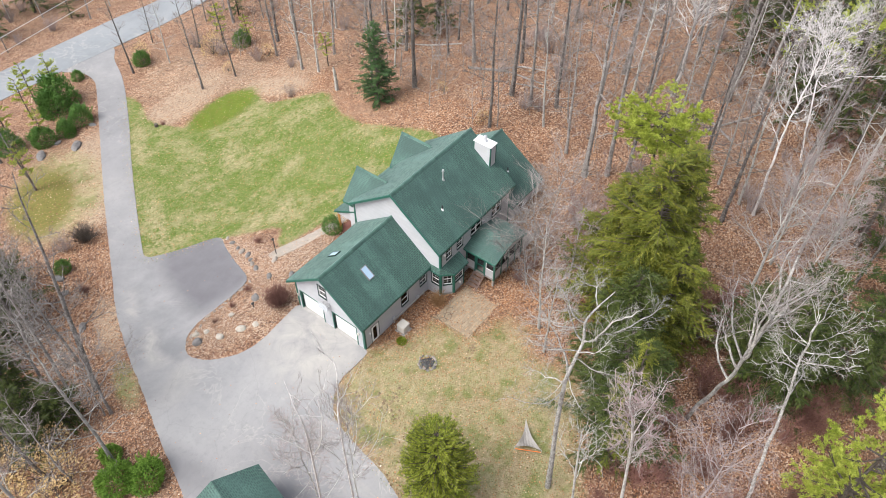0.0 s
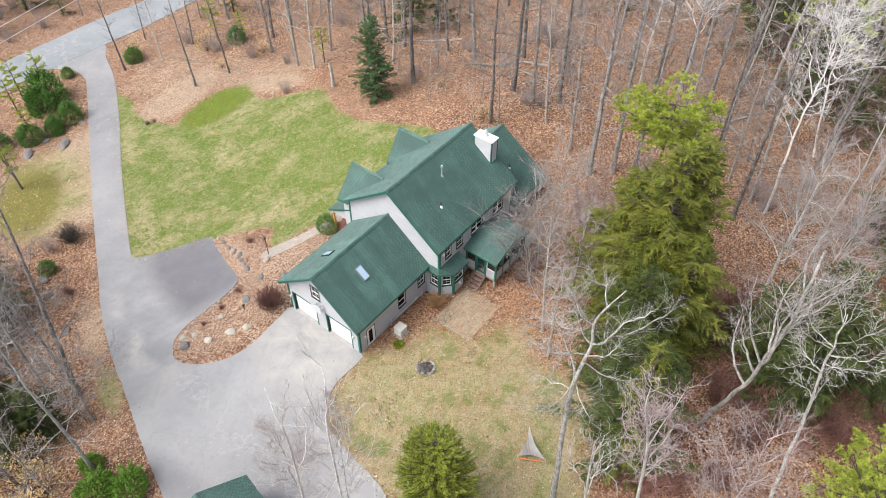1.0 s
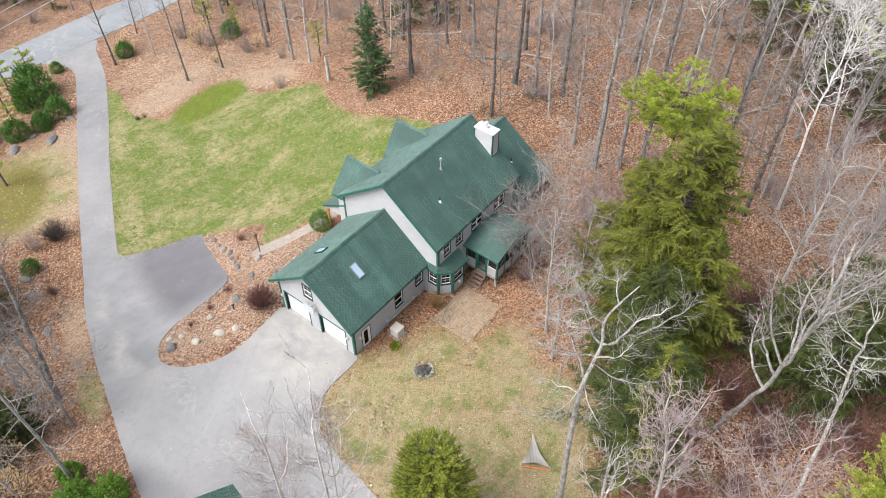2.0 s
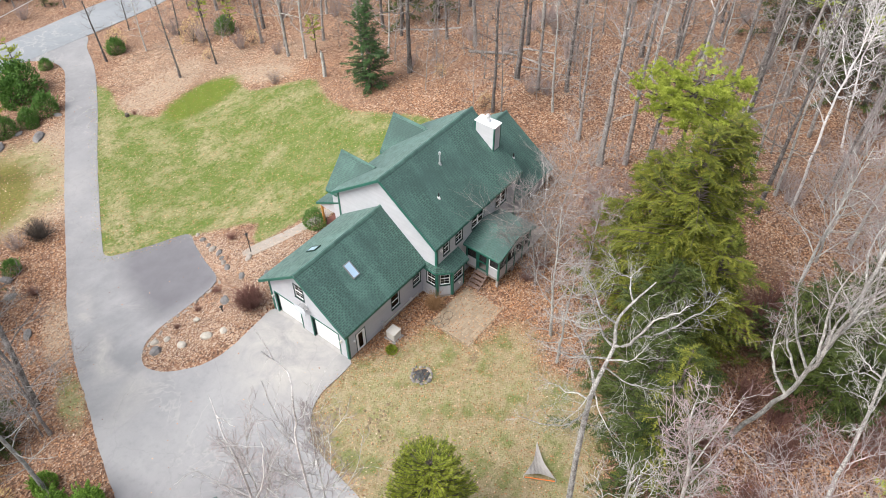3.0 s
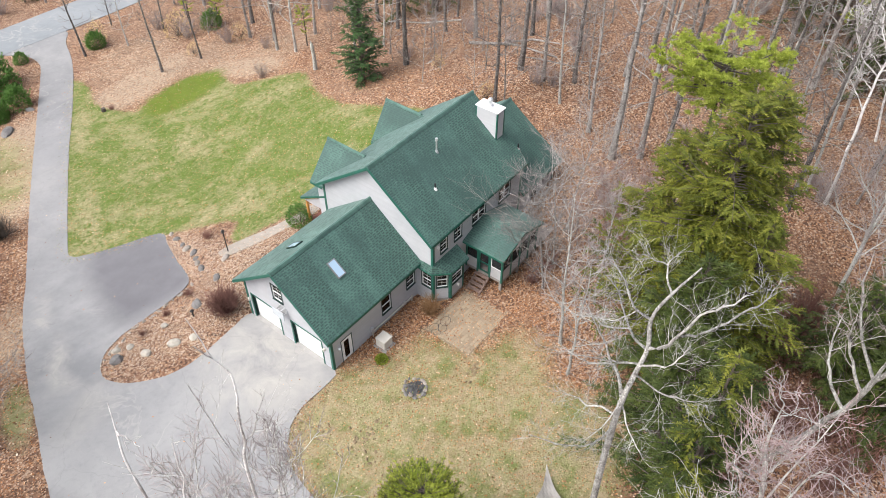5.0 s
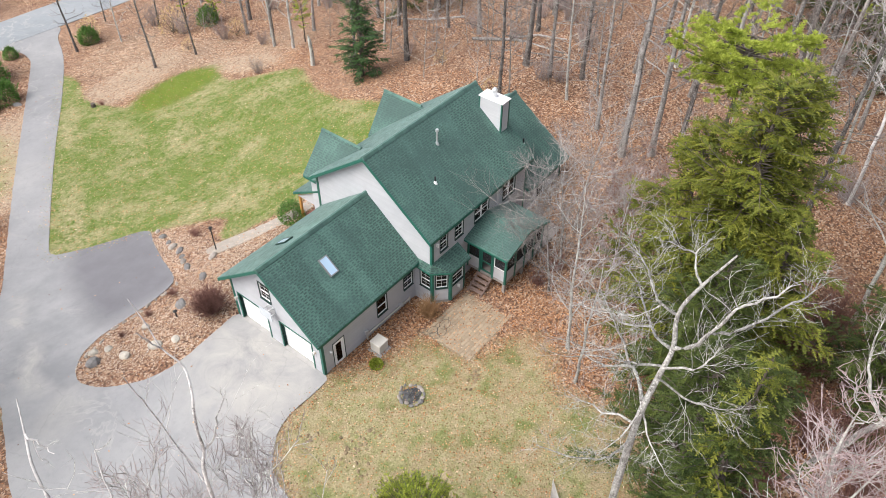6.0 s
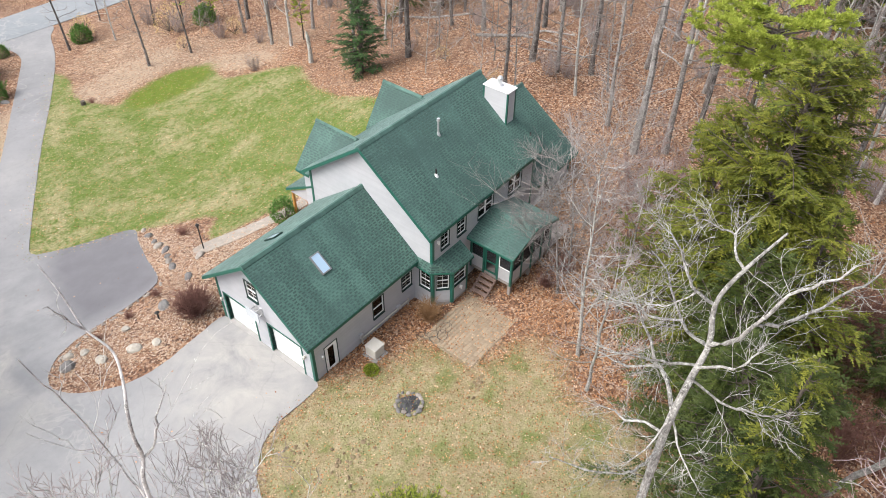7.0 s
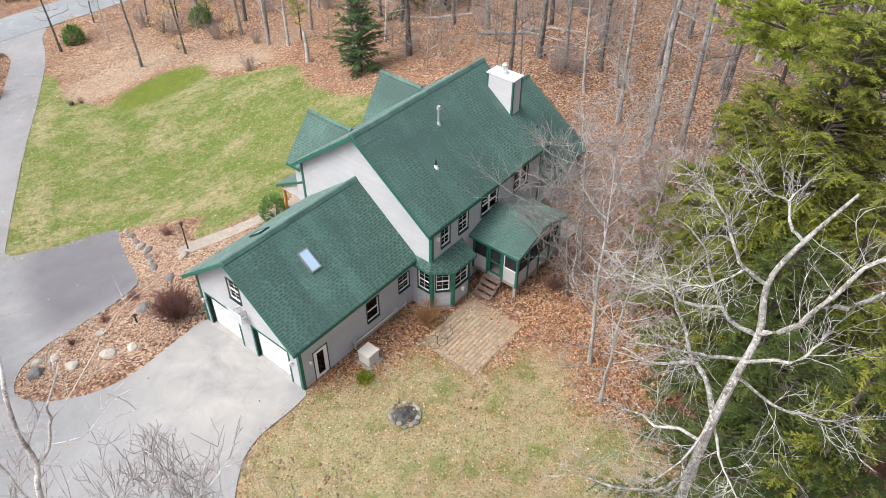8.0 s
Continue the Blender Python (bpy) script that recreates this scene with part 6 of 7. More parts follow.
def crowned_tree(seed, trunk, low, n, reach, spread, label, bark, twig_mat, subs=9, twigs=6, twig_r=0.008, named=()):
    """A slim tall tree whose steep limbs leave the trunk above the height low and carry dense fine growth."""
    rng = random.Random(seed)
    line = [Vector(p[:3]) for p in trunk]
    limbs = [(0.03,) + tuple(p) for p in named]
    for k in range(n):
        z = low + (line[-1].z - low) * (k + rng.random()) / n
        i = max(j for j in range(len(line) - 1) if line[j].z <= z)
        p = line[i].lerp(line[i + 1], (z - line[i].z) / (line[i + 1].z - line[i].z))
        az = 2.4 * k + rng.gauss(0, 0.5)
        ln = reach * rng.uniform(0.55, 1.1) * (1.25 - 0.7 * k / n)
        d = Vector((math.cos(az) * spread, math.sin(az) * spread, rng.uniform(0.7, 1.2))).normalized()
        pts = bend(rng, p, d, ln, 4, 0.12, 0.25)
        limbs.append((0.012 + 0.005 * ln,) + tuple(tuple(q) for q in pts))
    return limbed_tree(seed, trunk, limbs, label, bark, twig_mat, subs, twigs, twig_r)


def hemlock(seed, h, r, boughs, mat, label, name="hemlock", spray=0.68, droop=-0.22, base=0.06, group="", bark=None, power=0.6, lift=0.1, fine=5, gap=0.27, width=0.44, globe=False):
    """A conifer of layered boughs, each a fan of feathery sprays with drooping tips."""
    rng = random.Random(seed)
    tree = thing(name, (0, 0, 0), label, "tree", group)
    tr, fo = Tubes(), Tubes()
    tr.tube([Vector((0, 0, -0.3)), Vector((0.1, 0, h * 0.5)), Vector((0, 0.05, h))], [h * 0.014 + 0.06, h * 0.009 + 0.03, 0.02], 8)
    for k in range(boughs):
        t = base + (1 - base) * (k + rng.random()) / boughs
        az = rng.uniform(0, math.tau)
        bulge = 1 + 0.2 * math.sin(3 * az + seed + 4 * t) + 0.22 * math.sin(17 * t + az * 2 + seed) + 0.14 * math.sin(31 * t - 3 * az)
        outline = math.sqrt(max(0.02, 1 - ((t - 0.4) / 0.6) ** 2)) if globe else (1 - t) ** power
        ln = max(0.35, r * outline * (0.85 + 0.15 * bulge) * rng.uniform(0.82, 1.04)) if globe else max(0.35, r * outline * bulge * rng.uniform(0.55, 1.18))
        d = Vector((math.cos(az), math.sin(az), lift + 0.55 * t + rng.gauss(0, 0.16)))
        pts = bend(rng, Vector((0, 0, h * t)), d, ln, 5, 0.08, droop)
        tr.tube(pts, taper(0.015 + 0.01 * ln, 0.006, 6), 3)
        n = max(2, int((ln * 0.75) / gap))
        tilt = Vector((rng.gauss(0, 0.22), rng.gauss(0, 0.22), 1)).normalized()
        for i in range(n):
            u = 0.28 + 0.68 * (i + rng.random()) / n
            q, dd = along(pts, u)
            side = dd.cross(tilt).normalized()
            for sgn in (-1, 1):
                sd = dd * rng.uniform(0.6, 1.0) + side * sgn * rng.uniform(0.6, 1.0) + Vector((0, 0, rng.uniform(-0.25, 0.2)))
                L = spray * rng.uniform(0.6, 1.25) * (1.2 - 0.55 * u) * min(1.0, 0.45 + ln / 3)
                fo.plume(q, sd, tilt, L, width * L, rng, fine, rng.uniform(0.1, 0.4))
        for _ in range(2):
            fo.plume(pts[-2], (pts[-1] - pts[-3]) + Vector((rng.gauss(0, 0.2), rng.gauss(0, 0.2), rng.gauss(0, 0.1))), tilt, spray * rng.uniform(0.7, 1.1), width * spray, rng, fine, rng.uniform(0.15, 0.45))
    tr.make("trunk", bark or DARKBARK, tree)
    fo.make("crown", mat, tree)
    return tree


def pine(seed, h, r, crown, mat, label, boughs=46, name="pine", group="", needle=0.22, brush=26, whorls=7, thick=0.042):
    """A pine whose boughs lie in flat tiers, each carrying clumps of needle brushes."""
    rng = random.Random(seed)
    tree = thing(name, (0, 0, 0), label, "tree", group)
    tr, fo = Tubes(), Tubes()
    tr.tube([Vector((0, 0, -0.3)), Vector((0.1, 0.1, h * 0.5)), Vector((0, 0, h * 0.98))], [0.012 * h + 0.05, 0.008 * h + 0.03, 0.025], 8)
    for k in range(boughs):
        tier = (int(rng.random() * whorls) + rng.gauss(0.5, 0.12)) / whorls
        t = crown + (1 - crown) * min(max(tier, 0.0), 0.99)
        az = rng.uniform(0, math.tau)
        ln = r * (0.4 + 0.7 * math.sin(math.pi * min(1, 0.3 + 0.7 * (1 - tier)))) * rng.uniform(0.5, 1.15) * (1 - 0.6 * max(tier, 0.0) ** 2)
        pts = bend(rng, Vector((0, 0, h * t)), Vector((math.cos(az), math.sin(az), 0.12)), ln, 5, 0.1, 0.2)
        tr.tube(pts, taper(0.03 + 0.012 * ln, 0.01, 6), 4)
        for i in range(max(3, int(ln * 2.6))):
            u = rng.uniform(0.35, 1.0)
            q, dd = along(pts, u)
            side = dd.cross(Vector((0, 0, 1))).normalized()
            reach = rng.uniform(-1, 1) * 0.38 * ln * (1.15 - 0.75 * u)
            c = q + side * reach + dd * abs(reach) * 0.6 + Vector((0, 0, rng.gauss(0.05, 0.05)))
            tr.tube([q, q.lerp(c, 0.5), c], [0.014, 0.01, 0.006], 3)
            out = (c - q + dd * 0.25).normalized()
            for m in range(7):
                cc = c + out * (0.11 * (m - 3)) + side * rng.gauss(0, 0.13) + Vector((0, 0, rng.gauss(0, 0.05)))
                fo.tuft(cc, out * 0.45 + Vector((0, 0, 0.75)), brush, needle, thick, rng)
    tr.make("trunk", DARKBARK, tree)
    fo.make("crown", mat, tree)
    return tree


def leafy_shrub(seed, r, h, mat, label, n=1500, size=0.16, name="shrub", group="", shoots=0.0):
    """A rounded evergreen shrub: stems and a lumpy dome of small leaves."""
    rng = random.Random(seed)
    sh = thing(name, (0, 0, 0), label, "shrub", group)
    st, fo = Tubes(), Tubes()
    for k in range(14):
        az, e = rng.uniform(0, 6.28), rng.uniform(0.3, 1.3)
        st.tube(bend(rng, Vector((0, 0, -0.1)), Vector((math.cos(az), math.sin(az), e * 1.5)), h * 0.85, 4, 0.12, 0.2), taper(0.03, 0.008, 5), 4)
    lumps = [(rng.uniform(0, 6.28), rng.uniform(0.1, 1.4), rng.uniform(0.75, 1.12)) for _ in range(9)]
    for _ in range(n):
        az, el = rng.uniform(0, 6.28), math.asin(rng.uniform(0.0, 1.0))
        k = max(l[2] * math.exp(-((math.cos(az - l[0]) - 1) ** 2 * 1.5 + (el - l[1]) ** 2 * 2.0)) for l in lumps)
        rr = (0.68 + 0.38 * k) * rng.uniform(0.72, 1.03)
        d = Vector((math.cos(az) * math.cos(el), math.sin(az) * math.cos(el), math.sin(el)))
        fo.kite(Vector((d.x * r * rr, d.y * r * rr, 0.08 + d.z * h * rr)), d + Vector((rng.gauss(0, 0.6), rng.gauss(0, 0.6), rng.gauss(0.2, 0.5))), Vector((rng.gauss(0, 0.6), rng.gauss(0, 0.6), 1)), size * rng.uniform(0.7, 1.4), size * 0.5)
    for k in range(26 if shoots else 0):
        az, rr = rng.uniform(0, 6.28), rng.uniform(0.0, 0.85)
        p = Vector((math.cos(az) * r * rr, math.sin(az) * r * rr, h * math.sqrt(1 - rr * rr) * 0.85))
        d = Vector((math.cos(az) * rr * 0.8, math.sin(az) * rr * 0.8, 1.0)).normalized()
        for i in range(26):
            q = p + d * (i / 26 * h * shoots)
            fo.kite(q, d * 0.6 + Vector((rng.gauss(0, 0.8), rng.gauss(0, 0.8), rng.gauss(0, 0.4))), Vector((rng.gauss(0, 0.6), rng.gauss(0, 0.6), 1)), size * (1.5 - i / 26), size * 0.5)
    tagged(st.make("stem_growth", DARKBARK, sh), kind="stuff")
    fo.make("foliage", mat, sh)
    return sh


def twig_shrub(seed, r, h, mat, label, stems=40, side=5, thick=0.012, name="bare_shrub", group=""):
    """A leafless shrub: many thin stems from one base."""
    rng = random.Random(seed)
    sh = thing(name, (0, 0, 0), label, "shrub", group)
    st = Tubes()
    for k in range(stems):
        az = rng.uniform(0, 6.28)
        out = rng.uniform(0.1, 1.0) * r / h
        ln = h * rng.uniform(0.7, 1.15)
        pts = bend(rng, Vector((rng.gauss(0, r * 0.12), rng.gauss(0, r * 0.12), -0.1)), Vector((math.cos(az) * out, math.sin(az) * out, 1)), ln, 3, 0.13, 0.0)
        st.tube(pts, taper(thick, thick * 0.4, 4), 3)
        for s in range(side):
            q, d = along(pts, rng.uniform(0.25, 0.95))
            st.spike(q, q + (d + Vector((rng.gauss(0, 0.6), rng.gauss(0, 0.6), rng.gauss(0.1, 0.4)))).normalized() * ln * rng.uniform(0.15, 0.4), thick * 0.7)
    tagged(st.make("stem_growth", mat, sh), kind="stuff")
    return sh


def at(x, y, turn=0.0, size=1.0, tilt=(0, 0)):
    return pose(x, y, gz(x, y), tilt[0], tilt[1], turn) @ Matrix.Scale(size, 4)


def put(ob, x, y, turn=0.0, size=1.0, tilt=(0, 0)):
    ob.matrix_basis = at(x, y, turn, size, tilt)
    return ob


def again(ob, x, y, turn=0.0, size=1.0, tilt=(0, 0)):
    c = copy_thing(ob, at(x, y, turn, 1.0, tilt))
    c.scale = (size, size, size)
    return c


# single trees near the house and along the camera's side
put(limbed_tree(101, [(0, 0, -0.3, 0.202), (-0.35, 0, 4.0, 0.16), (-0.8, 0.05, 9.0, 0.14), (-1.0, 0.06, 13.6, 0.119), (-0.75, 0.06, 14.8, 0.104), (-0.25, 0.04, 15.7, 0.092), (0.14, 0, 16.6, 0.08), (0.45, 0.25, 17.6, 0.062), (0.8, 0.06, 18.45, 0.053), (1.5, -0.5, 19.65, 0.027)], [
    (0.068, (0.14, 0, 16.6), (0.05, -0.5, 17.15), (0.05, -0.8, 17.95), (0.28, -1.2, 19.0), (0.4, -1.65, 19.6), (0.6, -2.25, 20.4)),
    (0.05, (0.05, -0.8, 17.95), (0.4, -1.2, 17.9), (0.9, -1.65, 18.2), (1.65, -2.25, 18.8), (2.0, -2.5, 19.0), (2.45, -2.55, 19.3)),
    (0.04, (0.95, -0.05, 18.6), (1.6, 0.35, 18.3), (2.1, 0.7, 18.55), (1.9, 1.0, 18.7), (1.7, 1.35, 18.9), (1.45, 1.65, 19.0)),
    (0.024, (2.1, 0.7, 18.55), (2.3, 0.6, 18.8), (2.5, 0.5, 19.0)),
    (0.048, (0.45, 0.25, 17.6), (0.2, 0.73, 17.95), (0.22, 1.07, 18.35), (0.35, 1.4, 18.8), (0.4, 1.75, 19.1), (0.42, 2.2, 19.35)),
    (0.032, (0.2, 0.73, 17.95), (0, 1.0, 17.65), (-0.16, 1.3, 17.4), (-0.3, 1.7, 17.3)),
    (0.056, (0.14, 0.02, 16.5), (0.7, 0.6, 16.0), (1.1, 1.02, 15.95), (1.32, 1.46, 16.4), (1.5, 1.8, 16.9), (1.5, 2.45, 17.4)),
    (0.04, (1.1, 1.02, 15.95), (0.5, 1.68, 16.15), (0.25, 2.0, 16.6), (-0.1, 2.3, 16.8), (-0.3, 2.9, 16.9)),
    (0.068, (-0.8, 0.06, 14.6), (-0.17, 0.6, 14.9), (0.23, 1.08, 14.8), (0.27, 1.5, 14.4), (0.3, 2.05, 14.05), (0.45, 2.85, 13.85)),
    (0.044, (0.23, 1.08, 14.8), (0.15, 1.63, 15.95), (-0.15, 1.88, 16.85), (-0.48, 2.3, 18.0)),
    (0.044, (-0.1, 0.05, 15.95), (-0.41, 0.64, 15.9), (-0.82, 1.25, 16.0), (-1.33, 2.2, 16.1)),
    (0.044, (-0.2, 0, 16.0), (-0.11, -0.76, 16.5), (0.24, -1.03, 16.75), (0.63, -1.15, 17.0)),
    (0.044, (-0.28, 0.04, 15.55), (-0.1, -0.62, 15.2), (0, -1.2, 15.05), (0.2, -1.8, 15.15), (0.26, -2.4, 15.3)),
    (0.048, (-1.0, 0.06, 13.9), (-1.05, 0.6, 14.0), (-1.22, 1.05, 13.9), (-1.26, 1.65, 14.0), (-1.6, 2.1, 13.9)),
    (0.036, (-0.8, 0.03, 14.4), (-1.04, -0.56, 13.5), (-1.1, -1.2, 12.8)),
    (0.036, (-0.85, 0.06, 14.6), (-1.66, 0.27, 13.75), (-2.15, 0.6, 13.1)),
    (0.044, (-1.0, 0.05, 13.2), (-1.9, 0.2, 13.3), (-2.5, 0.4, 13.5), (-3.05, 1.2, 13.6), (-3.45, 2.1, 13.8))],
    "tall dead tree with pale lichened bark and broken limbs", LICHENBARK, LICHENBARK, 14, 5, 0.0055), -0.8, -17.4)
put(shaped_tree(102, [(-1.5, -0.7, 5.2), (-2.8, -1.5, 10.4), (-3.75, -1.8, 14.4), (-3.95, -1.9, 18.2), (-3.4, -1.7, 21.5)], 0.155,
                [(0.56, -0.2, 0.5, 6.6), (0.5, 0.4, 1.5, 5.6), (0.44, -1.2, 1.6, 4.6), (0.62, 0.4, -0.5, 5.8), (0.7, 0.8, 0.5, 4.6), (0.57, 1.2, -1.3, 4.4), (0.78, 0.6, -1.4, 3.2), (0.5, 1.5, 2.2, 4.6), (0.85, 1.2, 0.4, 2.9), (0.36, 0.6, 1.8, 4.4), (0.75, -1.1, 1.4, 2.8)],
                "bare forked tree with leaning grey lichened trunk", LICHENBARK, TWIG, 8, 5, 0.007, 0.48, kink=0.014, tip=0.42, extra=6, long=2.6), 9.96, -22.59)
put(shaped_tree(103, [(0.45, 0.6, 5.0), (1.0, 1.3, 11.2), (1.5, 1.9, 15.5), (1.7, 2.2, 18.6)], 0.15,
                [(0.83, 1.68, -1.68, 1.52), (0.71, 0.0, -2.16, 1.44), (0.69, 0.32, 1.84, 1.2), (0.81, 1.12, 2.24, 1.6), (0.77, 0.64, -2.4, 1.6), (0.86, 2.88, 0.16, 1.84), (0.93, 0.8, 1.68, 1.28), (0.68, -2.0, 1.44, 1.6), (0.8, -0.8, 2.16, 1.52)],
                "pale bare tree rising above dark hemlocks", LICHENBARK, PALEBARK, 8, 6, 0.008, 0.4, extra=6), 4.9, -28.6)
put(shaped_tree(104, [(0.1, 0.2, 4.6), (2.2, 0.6, 9.1), (3.8, 0.6, 12.6), (5.7, 1.0, 15.1)], 0.14,
                [(0.6, 0.7, -4.9, 3.8), (0.5, 2.4, 3.1, 3.0), (0.57, 3.5, 3.5, 3.8), (0.75, 1.8, -1.6, 1.8), (0.69, 3.4, 2.3, 3.2), (0.86, 2.7, -1.3, 2.3), (0.45, 0.2, 1.8, 1.4), (0.75, -2.0, -2.5, 2.1), (0.9, 2.8, 1.1, 2.3), (0.52, 1.0, -1.7, 1.5), (0.38, 0.9, 2.4, 1.9), (0.79, 1.2, 3.4, 2.7)],
                "white-barked birch with a broad bare crown", BIRCH, BIRCH, 9, 6, 0.011, 0.44, extra=12, long=2.8), 31.3, -18.6)
put(shaped_tree(107, [(0.5, 1.4, 6.6), (0.7, 1.7, 11.1), (1.2, 1.6, 14.1)], 0.1,
                [(0.34, 2.1, 2.7, 2.6), (0.46, 1.4, -2.2, 2.0), (0.58, 1.6, 2.5, 2.3), (0.66, 1.1, -2.4, 2.0), (0.78, 1.7, 1.7, 1.9), (0.89, 1.9, -1.5, 1.8), (0.42, -3.0, -2.3, 2.0), (0.54, 2.9, -0.3, 2.2), (0.62, -2.6, 2.9, 2.9)],
                "white-barked birch with a broad bare crown", BIRCH, BIRCH, 9, 6, 0.012, 0.44, extra=12, long=2.8), 41.48, -19.37)
put(bare_tree(105, 15.5, 0.2, 0.4, 22, 4.4, 8, 6, 0.9, 0.45, 0.08, (-0.5, -0.6), BIRCH, BIRCH, 0.014, "white-barked birch with forked upright limbs", split=True), 43.6, -4.8, 10)
put(bare_tree(106, 14, 0.15, 0.35, 20, 3.9, 8, 6, 0.8, 0.42, 0.08, (-0.3, -0.6), PALEBARK, TWIG, 0.011, "grey bare tree with a dense pale crown", split=True), 21.0, -22.0, 110)
for k, (x, y, h, s) in enumerate([(20.4, -24.6, 11.5, 0), (23.6, -25.2, 12.0, 250), (26.5, -22.0, 12.0, 60), (29.5, -25.5, 12.0, 170)]):
    put(bare_tree(150 + k, h, 0.1, 0.22, 20, 3.3, 7, 6, 1.0, 0.42, 0.1, (0.5, -0.6), PALEBARK, TWIG, 0.011, "grey leafless tree with a haze of mauve twigs", "hazy trees at the woods' edge"), x, y, s)
put(crowned_tree(110, [(0, 0, -0.3, 0.12), (-0.6, 0.6, 9.0, 0.095), (-1.1, 1.2, 17.0, 0.07), (-1.25, 1.5, 19.6, 0.055), (-1.45, 1.95, 21.6, 0.03), (-1.4, 2.05, 23.0, 0.01)], 16.0, 17, 1.8, 0.65,
                 "bare tree with a dense crown of pinkish-white twigs", PALEBARK, PINKTWIG, 12, 5, 0.007,
                 [((-1.1, 1.2, 18.2), (-0.9, 0.9, 20.2), (-1.1, 0.75, 21.2), (-1.2, 0.2, 21.4), (-1.1, -0.3, 20.9)), ((-1.2, 1.4, 19.0), (-0.9, 1.2, 21.0), (-0.6, 1.0, 22.9)), ((-1.25, 1.5, 19.6), (-2.0, 1.8, 21.0), (-2.9, 2.4, 22.4))]), -4.2, -23.6)
put(crowned_tree(111, [(0, 0, -0.3, 0.1), (-0.5, 0.5, 10.0, 0.08), (-1.0, 1.0, 18.0, 0.055), (-1.25, 1.25, 22.5, 0.035), (-1.45, 1.3, 24.6, 0.012)], 19.5, 7, 1.9, 0.5,
                 "slim white-barked bare tree with upright fine twigs", PALEBARK, PALEBARK, 7, 3, 0.006), -8.2, -22.6)
put(crowned_tree(112, [(0, 0, -0.3, 0.1), (-0.3, 0.2, 9.0, 0.08), (-0.5, 0.3, 16.0, 0.055), (-0.3, 0.2, 18.6, 0.035), (0.0, 0.2, 20.6, 0.02), (0.2, 0.4, 22.4, 0.008)], 15.5, 24, 2.9, 0.85,
                 "grey leafless tree with a wide fan of fine upright twigs", TWIG, TWIG, 9, 5, 0.007), -4.8, -26.0)
put(limbed_tree(121, [(0, 0, -0.3, 0.081), (0.1, -0.05, 6.0, 0.062), (0, -0.2, 13.0, 0.05), (0, -0.3, 18.2, 0.041), (0.2, -0.3, 19.3, 0.036), (0.2, -0.35, 20.0, 0.031), (0.3, -0.3, 20.6, 0.029), (0.45, -0.2, 21.05, 0.025), (0.6, 0.1, 21.5, 0.021), (0.46, 0.42, 21.95, 0.017), (0.44, 0.64, 22.55, 0.014), (0.38, 0.85, 23.15, 0.007)], [
    (0.03, (0.2, -0.3, 19.3), (0.45, -0.5, 19.8), (0.6, -0.62, 20.4), (0.9, -0.68, 21.0)),
    (0.02, (0.46, 0.42, 21.95), (0.24, 0.4, 22.4), (0.06, 0.35, 22.8)),
    (0.022, (0, -0.3, 18.2), (-0.06, -0.1, 18.7), (-0.13, 0.1, 19.4), (-0.26, 0.12, 20.5), (-0.46, -0.2, 21.8), (-0.7, -0.6, 23.1))],
    "half-dead slim tree with pale broken tips beside the drive", BROKENBARK, PALEBARK, 3, 3, 0.005), -12.2, -10.9)
put(limbed_tree(124, [(0, 0, -0.3, 0.087), (0, 0, 9.0, 0.062), (-0.1, -0.6, 18.0, 0.046), (-0.1, -0.75, 22.4, 0.031), (0, -0.3, 23.3, 0.026), (0.23, 0.2, 23.6, 0.019), (0.46, 0.72, 23.8, 0.009)], [
    (0.02, (0.23, 0.2, 23.6), (0.3, 0.0, 23.45), (0.35, -0.25, 23.35)),
    (0.03, (-0.1, -0.7, 20.5), (-0.5, -0.2, 21.3), (-0.9, 0.5, 22.0)),
    (0.03, (-0.1, -0.7, 20.0), (0.25, -1.1, 21.6), (0.55, -1.0, 22.7), (0.75, -0.75, 23.45))],
    "slim white-barked tree with a broken top beside the drive", BIRCH, PALEBARK, 3, 3, 0.005), -14.8, -11.9)
put(bare_tree(122, 16.0, 0.06, 0.5, 20, 3.2, 7, 5, 1.0, 0.36, 0.1, (0.2, 0.5), PALEBARK, TWIG, 0.007, "slim pale-twigged bare tree beside the drive"), -12.6, -7.8, 140)
put(bare_tree(123, 14.6, 0.06, 0.5, 20, 3.2, 7, 5, 1.0, 0.36, 0.1, (0.0, 0.3), PALEBARK, TWIG, 0.007, "slim pale-twigged bare tree beside the drive"), -10.6, -9.2, 250)
put(bare_tree(131, 11.5, 0.11, 0.2, 20, 3.0, 5, 5, 0.6, 0.38, 0.06, (0.4, 0.7), PALEBARK, TWIG, 0.009, "bare tree with a haze of pinkish twigs by the patio"), 10.1, -9.7, 0)
put(bare_tree(132, 10.5, 0.09, 0.22, 18, 2.7, 5, 5, 0.6, 0.38, 0.06, (0.3, 0.5), PALEBARK, TWIG, 0.009, "bare tree with a haze of pinkish twigs by the patio"), 8.4, -11.2, 160)
put(bare_tree(133, 9.6, 0.075, 0.4, 22, 4.4, 7, 6, 0.45, 0.36, 0.12, (-0.4, 2.0), BARK, DARKTWIG, 0.007, "dark-twigged bare tree leaning over the porch roof"), 15.2, -5.9, 80)
put(bare_tree(134, 9.5, 0.07, 0.4, 20, 3.8, 7, 6, 0.5, 0.36, 0.12, (0.0, 1.2), BARK, DARKTWIG, 0.007, "dark-twigged bare tree leaning over the porch roof"), 18.4, -4.9, 190)
put(bare_tree(135, 10.0, 0.08, 0.25, 18, 2.4, 6, 5, 0.6, 0.38, 0.1, (0.2, 0.3), BARK, TWIG, 0.009, "slim bare tree with pinkish twigs at the woods' edge"), 14.0, -9.8, 290)
